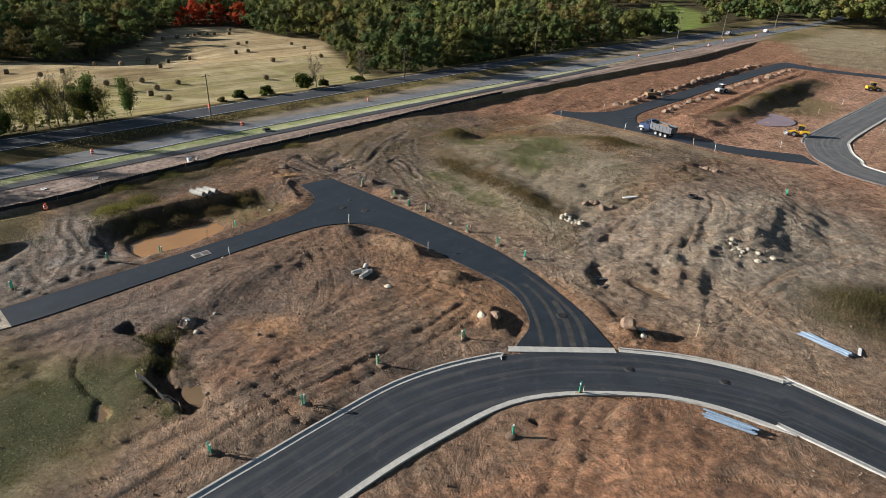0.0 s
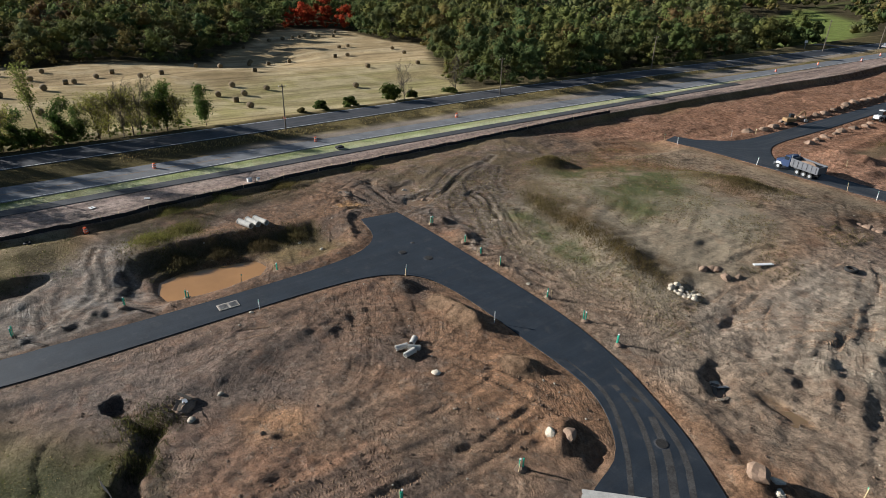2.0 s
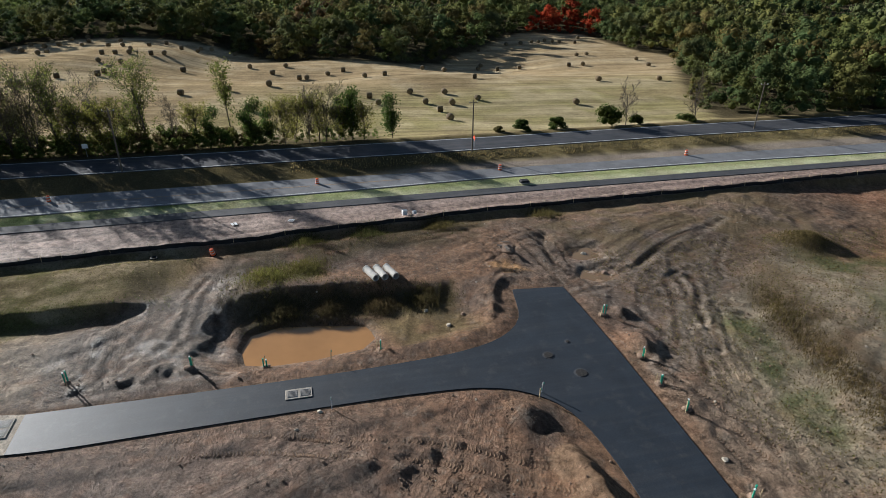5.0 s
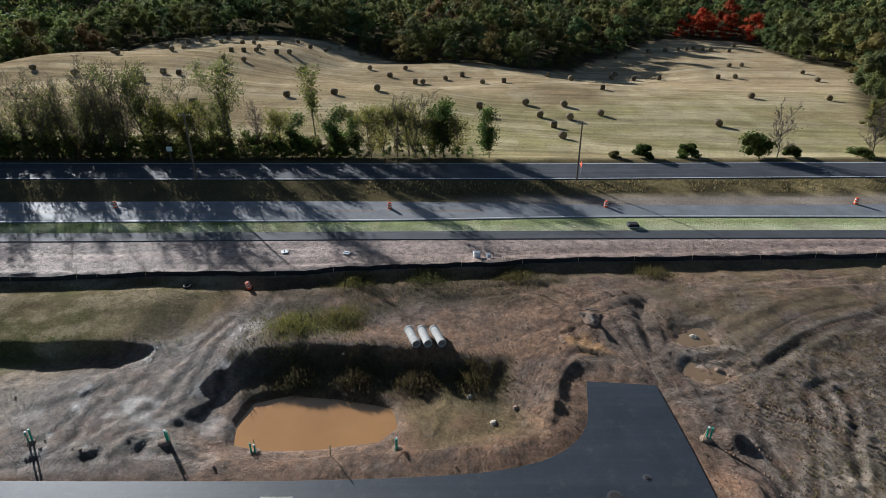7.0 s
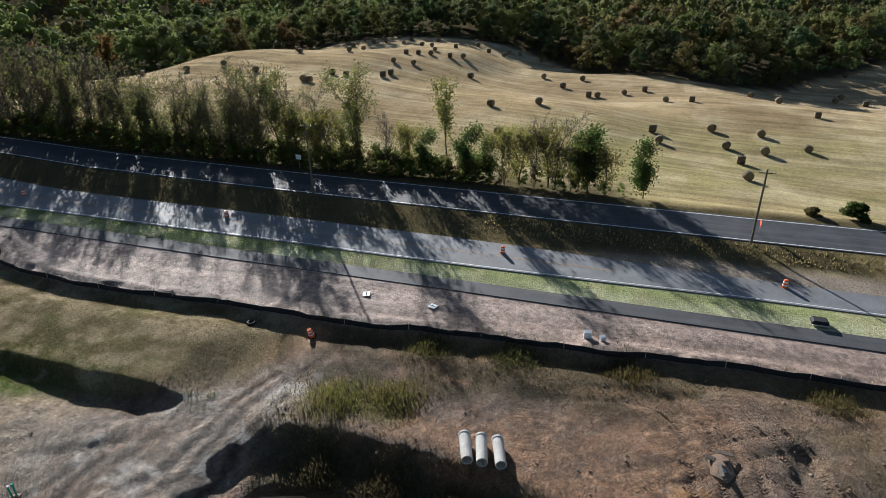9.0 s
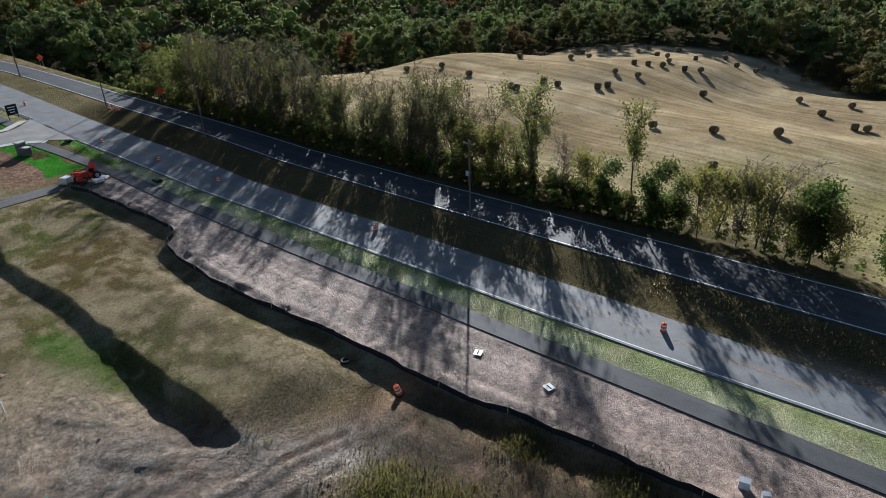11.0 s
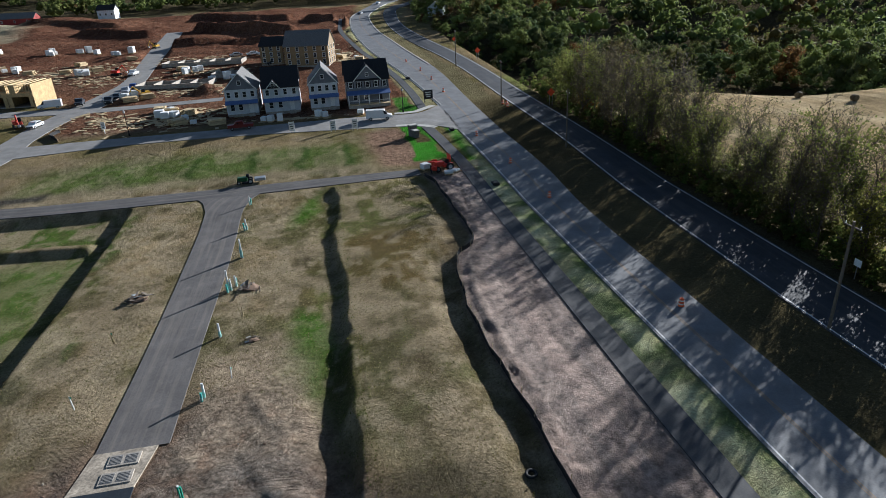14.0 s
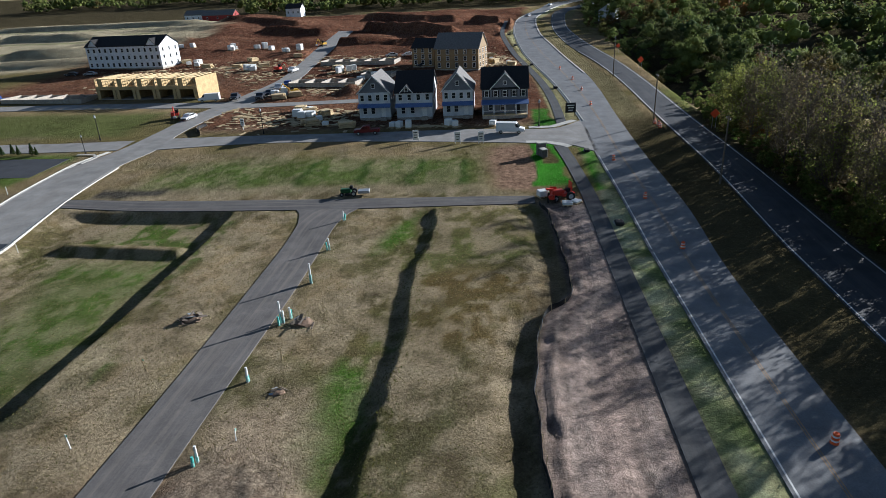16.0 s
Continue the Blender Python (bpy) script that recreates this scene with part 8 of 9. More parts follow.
def weed_bushes():
    for k, (x, y, w, h, col, label) in enumerate(((-93.8, 27.2, 4.2, 1.5, (0.13, 0.125, 0.04), "tall olive weeds on a low bank"), (-95.5, 31.5, 3.4, 1.2, (0.12, 0.11, 0.04), "tall olive weeds on a low bank"), (-87.3, 29, 3.0, 1.4, (0.09, 0.075, 0.04), "dark dead weeds on the pond bank"),
                                                   (-57.6, 18.4, 3.0, 1.6, (0.07, 0.07, 0.03), "dark weeds in a gully"), (-53.6, 16.6, 2.6, 1.4, (0.075, 0.07, 0.03), "dark weeds in a gully"), (-87.0, 34, 3.2, 1.3, (0.09, 0.07, 0.04), "dark dead weeds on the pond bank"), (-86.8, 39.5, 3.2, 1.3, (0.10, 0.075, 0.04), "dark dead weeds on the pond bank"), (-86.6, 44.5, 3.0, 1.2, (0.10, 0.08, 0.04), "dark dead weeds on the pond bank"),
                                                   (-103.6, 32, 3.0, 1.0, (0.10, 0.095, 0.035), "low weeds below the silt fence"), (-104.2, 40, 3.4, 1.1, (0.09, 0.09, 0.035), "low weeds below the silt fence"), (-104.8, 50, 3.2, 1.0, (0.11, 0.09, 0.04), "low weeds below the silt fence"),
                                                   (-105.5, 66, 3.0, 0.9, (0.12, 0.10, 0.045), "low brown weeds below the silt fence"), (-88.4, 95.4, 4.0, 1.0, (0.12, 0.095, 0.045), "brown weeds on a hillock"), (-60, 112, 6.0, 1.0, (0.13, 0.10, 0.05), "brown weeds on a hillock"),
                                                   (-7.5, 80, 6.0, 1.6, (0.10, 0.085, 0.045), "dark scrub on a clay mound"), (-4.5, 84, 5.0, 1.6, (0.10, 0.09, 0.04), "dark scrub on a clay mound"), (-54, 76.2, 4.0, 0.7, (0.13, 0.095, 0.045), "brown weeds in dry grass"), (-64, 78, 4.5, 0.7, (0.13, 0.095, 0.045), "brown weeds in dry grass"),
                                                   (-74, 80.5, 4.0, 0.7, (0.12, 0.095, 0.045), "brown weeds in dry grass"), (-57, 168, 5.0, 1.2, (0.11, 0.09, 0.045), "brown weeds on a spoil bank"), (-56.4, 186, 5.0, 1.2, (0.11, 0.09, 0.045), "brown weeds on a spoil bank"), (-56, 206, 5.0, 1.2, (0.11, 0.09, 0.045), "brown weeds on a spoil bank"))):
        rng = np.random.default_rng(600 + k)
        w = w * 1.35
        h = h * 0.45
        n = int(330 * w)
        px, py = rng.normal(size=n) * w * 0.28, rng.normal(size=n) * w * 0.28
        if "dry grass" in label:
            u, v = px * 2.3, py * 0.75
            px, py = u * 0.96 + v * 0.26, v * 0.96 - u * 0.26
        pz = surface(x + px, y + py) - ground_at(x, y)
        fall = np.exp(-(px ** 2 + py ** 2) / (w * 0.42) ** 2)
        c = np.stack([px, py, pz + h * fall * rng.uniform(0.0, 1.0, n)], 1)
        v, t = blades(rng, c, 0.30, 0.035)
        col = np.array(col) * 0.95
        ob = new("weeds", joined("weeds", [(v, np.zeros((0, 4), int), t, col)], M_WEED))
        ob.location = (x, y, ground_at(x, y))
        tagged(ob, label, "weeds", "weed patches")


weed_bushes()

# ---- houses, vehicles and works further off ----
def siding(name, color):
    """Lapped boards: fine level shadow lines over slightly uneven paint."""
    g = Nodes(name)
    z = g.add("ShaderNodeSeparateXYZ", Vector=g.where()).outputs["Z"]
    lap = g.math("FRACT", g.math("MULTIPLY", z, 5.0))
    f = g.ramp(g.noise(0.8, 5), 0.3, 0.7, 0.85, 1.15)
    c = g.mix(1.0, color, g.add("ShaderNodeCombineColor", Red=f, Green=f, Blue=f).outputs[0], "MULTIPLY")
    g.bump(lap, 0.5, 0.03)
    return g.done(c, 0.75, 0, 0.3)


M_ROOF = plain("dark_roof_shingle", (0.022, 0.022, 0.024), 0.9, 0, 0.35, 3, 0.5)
M_ROOF_GREY = plain("grey_roof_shingle", (0.16, 0.155, 0.15), 0.9, 0, 0.3, 3, 0.5)
M_TRIM = plain("white_trim", (0.72, 0.72, 0.70), 0.6, 0, 0.1, 2)
M_WRAP = siding("pale_house_wrap", (0.58, 0.60, 0.62))
M_SLATE_SIDING = siding("slate_siding", (0.17, 0.18, 0.20))
M_CREAM = siding("cream_siding", (0.50, 0.47, 0.41))
M_WHITE_SIDING = siding("white_siding", (0.70, 0.72, 0.76))
M_BLUE_ROOF = plain("blue_underlay", (0.10, 0.16, 0.33), 0.7, 0, 0.2, 2)
M_TAN = siding("tan_sheathing", (0.27, 0.185, 0.095))
M_STONE_DARK = plain("dark_stone", (0.14, 0.13, 0.125), 0.85, 0, 0.35, 3, 0.5)


def window(parent, x, y, z, w, h, trim, face=1):
    """Frame, pane and sill on a wall that faces along y (face 1 or -1) or x (2 or -2)."""
    bm = bmesh.new()
    dx, dy = (w, 0.08) if abs(face) == 1 else (0.08, w)
    box(bm, x, y, z, dx + (0.24 if abs(face) == 1 else 0), dy + (0 if abs(face) == 1 else 0.24), h + 0.24)
    fr = part("window", bm, trim, parent)
    o = 0.05 * (1 if face > 0 else -1)
    px, py = (x, y + o) if abs(face) == 1 else (x + o, y)
    part("pane", boxed(px, py, z + h / 4, dx, dy * 0.6 if abs(face) == 1 else dy, h / 2 - 0.05) if abs(face) == 1 else boxed(px, py, z + h / 4, dx * 0.6, dy, h / 2 - 0.05), M_GLASS_DARK, fr)
    part("pane", boxed(px, py, z - h / 4, dx, dy * 0.6 if abs(face) == 1 else dy, h / 2 - 0.05) if abs(face) == 1 else boxed(px, py, z - h / 4, dx * 0.6, dy, h / 2 - 0.05), M_GLASS_DARK, fr)
    return fr


def gable_roof(parent, x0, x1, y0, y1, eave, ridge, axis, material, over=0.35, name="roof"):
    """Two thick slopes; axis is the way that the ridge runs."""
    bm = bmesh.new()
    if axis == "y":
        mid = (x0 + x1) / 2
        lift = (ridge - eave) / (mid - x0) * over
        prism(bm, [(x0 - over, eave - lift), (mid, ridge), (x1 + over, eave - lift), (x1 + over, eave - lift + 0.2), (mid, ridge + 0.24), (x0 - over, eave - lift + 0.2)], y0 - over, y1 + over)
    else:
        mid = (y0 + y1) / 2
        lift = (ridge - eave) / (mid - y0) * over
        prism(bm, [(y0 - over, eave - lift), (mid, ridge), (y1 + over, eave - lift), (y1 + over, eave - lift + 0.2), (mid, ridge + 0.24), (y0 - over, eave - lift + 0.2)], x0 - over, x1 + over)
        for v in bm.verts:
            v.co.x, v.co.y = v.co.y, v.co.x
    bmesh.ops.recalc_face_normals(bm, faces=bm.faces[:])
    return part(name, bm, material, parent)


def gable_wall(parent, a0, a1, b0, b1, eave, ridge, axis, material):
    bm = bmesh.new()
    prism(bm, [(a0, eave), (a1, eave), ((a0 + a1) / 2, ridge)], b0, b1)
    if axis == "x":
        for v in bm.verts:
            v.co.x, v.co.y = v.co.y, v.co.x
    bmesh.ops.recalc_face_normals(bm, faces=bm.faces[:])
    return part("gable", bm, material, parent)


def small_house(x, y, w, d, style, wall, gable, label):
    """A two-storey house whose front faces +y."""
    top = thing("house", x, y, ground_at(x, y - 1) - 0.1, 0, label, "house", "new houses in a row")
    part("foundation", boxed(0, -d / 2, 0.4, w - 0.1, d - 0.1, 1.1), M_CONCRETE_DIRTY, top, "grey concrete foundation")
    part("wall", boxed(0, -d / 2, 3.6, w, d, 5.8), wall, top)
    eave, ridge = 6.5, 10.2
    if style == "front":
        gable_wall(top, -w / 2, w / 2, -d, 0, eave, ridge, "y", gable)
        gable_roof(top, -w / 2, w / 2, -d, 0, eave, ridge, "y", M_ROOF_GREY)
        part("rake", prism(fresh(), [(-w / 2 - 0.35, eave - 0.5), (0, ridge - 0.1), (w / 2 + 0.35, eave - 0.5), (w / 2 + 0.35, eave - 0.2), (0, ridge + 0.2), (-w / 2 - 0.35, eave - 0.2)], 0.32, 0.40), M_TRIM, top, "white rake board")
        window(top, 0, 0.03, 8.0, 0.7, 0.9, M_TRIM)
    else:
        gable_wall(top, -d, 0, -w / 2, w / 2, eave, ridge + 0.2, "x", wall)
        gable_roof(top, -w / 2, w / 2, -d, 0, eave, ridge + 0.2, "x", M_ROOF)
        gw = w * (0.34 if style == "dormer" else 0.62)
        gx = w * (0.2 if style == "dormer" else 0.0)
        gr = eave + gw * 0.5
        gable_wall(top, gx - gw / 2, gx + gw / 2, -d * 0.4, 0.05, eave - 0.1, gr, "y", gable)
        gable_roof(top, gx - gw / 2, gx + gw / 2, -d * 0.42, 0.1, eave - 0.1, gr, "y", M_ROOF, 0.25)
        part("rake", prism(fresh(), [(gx - gw / 2 - 0.2, eave - 0.35), (gx, gr - 0.05), (gx + gw / 2 + 0.2, eave - 0.35), (gx + gw / 2 + 0.2, eave - 0.1), (gx, gr + 0.22), (gx - gw / 2 - 0.2, eave - 0.1)], 0.36, 0.44), M_TRIM, top, "white rake board")
        window(top, gx, 0.09, eave + gw * 0.18, 0.6, 0.75, M_TRIM)
    n = 5 if style == "porch" else 4
    for k in range(n):
        wx = -w / 2 + w * (k + 0.5) / n
        window(top, wx, 0.03, 5.3, 0.75, 1.3, M_TRIM)
        if style == "porch":
            for s in (-1, 1):
                part("shutter", boxed(wx + s * 0.62, 0.04, 5.3, 0.3, 0.05, 1.4), M_FABRIC_BLACK, top, "dark shutter")
    for k in range(2):
        window(top, w * (0.05 + 0.26 * k), 0.03, 2.3, 0.85, 1.4, M_TRIM)
    for k in range(3):
        window(top, w / 2 + 0.02, -d * (0.2 + 0.28 * k), 5.2, 0.8, 1.3, M_TRIM, 2)
        window(top, -w / 2 - 0.02, -d * (0.2 + 0.28 * k), 5.2, 0.8, 1.3, M_TRIM, -2)
    dr = part("door", boxed(-w * 0.28, 0.03, 1.95, 1.0, 0.1, 2.1), M_WHITE if style != "porch" else M_FABRIC_BLACK, top, "plain front door")
    part("handle", boxed(-w * 0.28 + 0.38, 0.1, 1.9, 0.06, 0.06, 0.2), M_STEEL, dr)
    part("trim", boxed(0, 0.03, 3.75, w + 0.06, 0.08, 0.22), M_TRIM, top, "white band board")
    depth = 2.0 if style == "porch" else 1.0
    bm = fresh()
    prism(bm, [(0.0, 3.95), (depth + 0.2, 3.3), (depth + 0.2, 3.15), (0.0, 3.7)], -w / 2 - 0.15, w / 2 + 0.15)
    for v in bm.verts:
        v.co.x, v.co.y = v.co.y, v.co.x
    bmesh.ops.recalc_face_normals(bm, faces=bm.faces[:])
    part("porch_roof", bm, M_BLUE_ROOF, top, "low porch roof under blue underlay")
    if style == "porch":
        part("porch_floor", boxed(0, 1.0, 0.75, w, 2.0, 0.2), M_LUMBER, top)
        part("porch_base", boxed(0, 1.0, 0.3, w - 0.2, 1.9, 0.8), M_CONCRETE_DIRTY, top)
        for k in range(5):
            part("column", boxed(-w / 2 + 0.2 + (w - 0.4) * k / 4, 1.85, 2.0, 0.22, 0.22, 2.4, bevel=0.03), M_TRIM, top)
        part("rail", boxed(0, 1.85, 1.7, w - 0.3, 0.07, 0.08), M_TRIM, top)
    else:
        part("step", boxed(-w * 0.28, 0.7, 0.5, 1.4, 1.1, 0.7), M_CONCRETE_DIRTY, top)
    return top


small_house(-71.6, -112.0, 7.4, 12, "front", M_WRAP, M_SLATE_SIDING, "unfinished house with grey gable and pale sheathing")
small_house(-81.0, -111.8, 8.4, 12, "dormer", M_WRAP, M_SLATE_SIDING, "unfinished pale house with black roof and dormer")
small_house(-91.2, -111.0, 6.9, 12, "front", M_WRAP, M_SLATE_SIDING, "narrow pale house with double grey gable")
small_house(-102.0, -111.6, 10.4, 11, "porch", M_SLATE_SIDING, M_SLATE_SIDING, "dark slate house with white porch and shutters")


def row_house(x, y, w, d, h, turn, wall, roof, bays, label, ridge=3.2, gables=()):
    """A long three-storey block with a ridge along its length."""
    top = thing("row_house", x, y, ground_at(x, y) - 0.2, turn, label, "house")
    part("foundation", boxed(0, 0, 0.2, w - 0.2, d - 0.2, 0.9), M_CONCRETE_DIRTY, top)
    part("wall", boxed(0, 0, h / 2 + 0.3, w, d, h - 0.4), wall, top)
    gable_wall(top, -d / 2, d / 2, -w / 2, w / 2, h, h + ridge, "x", wall)
    gable_roof(top, -w / 2, w / 2, -d / 2, d / 2, h, h + ridge, "x", roof, 0.3)
    for gx in gables:
        gable_wall(top, gx - 2.3, gx + 2.3, 0, d / 2 + 0.1, h - 0.2, h + 2.4, "y", wall)
        gable_roof(top, gx - 2.3, gx + 2.3, 0, d / 2 + 0.1, h - 0.2, h + 2.4, "y", roof, 0.2)
    for k in range(bays):
        for f in range(3):
            wx = -w / 2 + w * (k + 0.5) / bays
            window(top, wx, d / 2 + 0.02, 1.7 + f * (h - 0.6) / 3, 0.85, 1.35, M_TRIM)
    for k in range(3):
        for f in range(3):
            for s in (1, -1):
                window(top, s * (w / 2 + 0.02), -d / 3 + d / 3 * k, 1.7 + f * (h - 0.6) / 3, 0.8, 1.3, M_TRIM, 2 * s)
    return top


row_house(43.5, -212.5, 33, 12, 8.6, -8, M_WHITE_SIDING, M_ROOF, 13, "long white three-storey row house with black roof", 3.2, (-13, 13))
row_house(-88.2, -183.5, 15, 11, 6.9, -14, M_TAN, M_ROOF_GREY, 5, "tan sheathed row house under construction", 4.4)
row_house(-76.0, -192, 8, 10, 6.4, -14, M_TAN, M_ROOF, 3, "dark roofed end of an unfinished row house", 2.6)


def framed_row(x, y):
    """Row houses with a lower storey sheathed and open stud walls above."""
    top = thing("framed_building", x, y, ground_at(x, y), -8, "unroofed row of tan timber-framed houses", "house")
    w, d = 34.0, 11.0
    for k in range(6):
        part("party_wall", boxed(-w / 2 + w * k / 5, 0, 3.0, 0.22, d, 6.0), M_OSB, top)
    part("rear_wall", boxed(0, -d / 2, 2.9, w, 0.2, 5.8), M_OSB, top)
    part("floor_deck", boxed(0, 0, 2.95, w, d, 0.3), M_OSB, top)
    part("beam", boxed(0, d / 2, 3.3, w, 0.3, 0.9), M_OSB, top)
    for k in range(5):
        bx = -w / 2 + w * (k + 0.5) / 5
        for s in (-1, 1):
            part("pier", boxed(bx + s * 2.7, d / 2, 1.4, 0.9, 0.24, 2.8), M_OSB, top)
        for j in range(8):
            part("stud", boxed(bx - 2.9 + j * 0.83, d / 2, 4.8, 0.1, 0.12, 2.3), M_LUMBER, top)
        part("plate", boxed(bx, d / 2, 5.95, 6.5, 0.16, 0.14), M_LUMBER, top)
        part("sheathing", boxed(bx + 1.6, d / 2 + 0.08, 4.8, 1.6, 0.05, 2.3), M_OSB, top)
        for j in range(3):
            part("joist", boxed(bx - 2 + 2 * j, 0, 6.05, 0.1, d, 0.2), M_LUMBER, top)
    part("dark_floor", boxed(0, 0, 0.05, w, d, 0.2), M_CONCRETE_DIRTY, top)
    return top


framed_row(2.2, -151.0)


def foundation_walls(x, y, turn, cells, cw, d, label):
    top = thing("foundation", x, y, ground_at(x, y) - 0.2, turn, label, "foundation")
    for k in range(cells + 1):
        part("cross_wall", boxed(-cells * cw / 2 + k * cw, 0, 0.75, 0.3, d, 1.5), M_CONCRETE_DIRTY, top)
    for s in (-1, 1):
        part("long_wall", boxed(0, s * d / 2, 0.65, cells * cw, 0.3, 1.3), M_CONCRETE_DIRTY, top)
    return top


foundation_walls(-50, -201, -8, 5, 5.6, 8, "poured concrete foundation walls on red clay")
foundation_walls(-47.5, -160, -8, 4, 5.4, 8, "poured concrete foundation walls on red clay")
foundation_walls(-62, -172, -8, 2, 5.0, 7, "poured concrete foundation walls on red clay")
foundation_walls(36, -149, -6, 5, 5.6, 8, "row of pale concrete foundation walls")


def wheel(parent, x, y, r, w, name="wheel"):
    wh = part(name, rod(fresh(), (x, y - w / 2, r), (x, y + w / 2, r), r, r, 14), M_RUBBER, parent)
    part("rim", rod(fresh(), (x, y - w / 2 - 0.01, r), (x, y + w / 2 + 0.01, r), r * 0.55, r * 0.55, 10), M_STEEL, wh)
    return wh


def side_profile(outline, width, bevel=0.06):
    bm = bmesh.new()
    prism(bm, outline, -width / 2, width / 2)
    bmesh.ops.recalc_face_normals(bm, faces=bm.faces[:])
    bmesh.ops.bevel(bm, geom=bm.edges[:], offset=bevel, segments=1, affect="EDGES")
    return bm


def car(paint, kind, label):
    """A parked vehicle that heads along +x."""
    top = thing(kind, 0, 0, 0, 0, label, kind.replace("_", " "))
    if kind == "van":
        L, body = 5.9, [(-2.95, 0.45), (2.9, 0.45), (2.95, 1.05), (1.95, 1.25), (1.25, 2.25), (-2.95, 2.3)]
        glass, gw = [(1.2, 1.35), (1.95, 1.32), (1.35, 2.1), (1.0, 2.1)], 1.94
    elif kind == "pickup":
        L, body = 5.6, [(-2.8, 0.5), (2.8, 0.5), (2.8, 1.1), (1.4, 1.2), (0.8, 1.85), (-0.6, 1.88), (-0.75, 1.15), (-2.8, 1.15)]
        glass, gw = [(-0.55, 1.25), (1.3, 1.22), (0.75, 1.78), (-0.5, 1.8)], 1.9
    else:
        L, body = 4.7, [(-2.35, 0.35), (2.35, 0.35), (2.35, 0.78), (1.3, 0.95), (0.6, 1.45), (-1.1, 1.47), (-1.9, 1.0), (-2.35, 0.95)]
        glass, gw = [(-1.7, 1.0), (1.2, 0.98), (0.58, 1.38), (-1.05, 1.4)], 1.78
    wd = 1.9 if kind != "car" else 1.76
    part("body", side_profile(body, wd), paint, top)
    part("window", side_profile(glass, gw, 0.03), M_GLASS_DARK, top)
    for x in (-L * 0.32, L * 0.32):
        for y in (-wd / 2 + 0.08, wd / 2 - 0.08):
            wheel(top, x, y, 0.36, 0.22)
    part("bumper", boxed(L / 2, 0, 0.5, 0.12, wd * 0.9, 0.2, bevel=0.03), M_FABRIC_BLACK, top)
    for y in (-0.65, 0.65):
        part("headlight", boxed(L / 2 - 0.02, y, 0.78, 0.08, 0.32, 0.16, bevel=0.02), M_WHITE, top)
        part("tail_light", boxed(-L / 2, y, 0.9, 0.06, 0.14, 0.3), M_RED, top)
    return top


M_CAR_WHITE = plain("white_car_paint", (0.72, 0.72, 0.72), 0.3, 0, 0.05, 1)
M_CAR_DARK = plain("dark_car_paint", (0.03, 0.035, 0.045), 0.3, 0, 0.1, 1)
M_CAR_SILVER = plain("silver_car_paint", (0.38, 0.39, 0.41), 0.35, 0.3, 0.05, 1)
M_CAR_BLUE = plain("blue_car_paint", (0.03, 0.06, 0.20), 0.35, 0, 0.1, 1)
M_CAR_MAROON = plain("maroon_car_paint", (0.16, 0.02, 0.02), 0.35, 0, 0.1, 1)
for kind, paint, label, cx, cy, ct in (("van", M_CAR_WHITE, "white panel van parked at the kerb", -103.0, -97.2, 172), ("pickup", M_CAR_MAROON, "dark red pickup parked before the houses", -72.0, -99.4, 5), ("car", M_CAR_WHITE, "white car parked on the site street", -22.6, -118.4, 80),
                                       ("pickup", M_CAR_DARK, "dark pickup parked on the site street", -33.2, -141, 100), ("car", M_CAR_DARK, "dark car parked on the site street", -33.8, -147, 98), ("pickup", M_CAR_SILVER, "silver pickup parked on the site street", -34.4, -154, 96),
                                       ("van", M_CAR_WHITE, "white van beside the framed houses", -18.6, -140.0, 10), ("pickup", M_CAR_DARK, "dark pickup by the framed houses", -25.6, -141.5, 100), ("car", M_CAR_BLUE, "blue car on the site street", -34.8, -161, 95),
                                       ("pickup", M_CAR_WHITE, "white pickup on the site street", -29.0, -186, 85), ("car", M_CAR_SILVER, "silver car beside the foundations", -60, -211, 20), ("car", M_CAR_WHITE, "white car beside the foundations", -66, -213, 20),
                                       ("van", M_CAR_WHITE, "white van beside the foundations", -71, -212, 15), ("pickup", M_CAR_BLUE, "blue pickup at the end of the row", 53, -149, 20), ("car", M_CAR_SILVER, "silver car on the far road", -117.5, -345, 70), ("pickup", M_CAR_WHITE, "white pickup on the far road", -135, -415, 70),
                                       ("car", M_CAR_DARK, "dark car below the white row house", 60, -196, 10), ("car", M_CAR_SILVER, "silver car below the white row house", 52, -195, 10), ("car", M_CAR_WHITE, "white car on the northern road", -117, 362, 90), ("pickup", M_CAR_SILVER, "silver pickup on the northern road", -124, 330, 95),
                                       ("car", M_CAR_DARK, "dark car beside the lumber", -74.5, -188.2, 30)):
    c = car(paint, kind, label)
    c.matrix_basis = pose(cx, cy, max(ground_at(cx, cy), float(macro(cx, cy)) + 0.05), 0, 0, ct)
    tagged(c, group="parked vehicles")


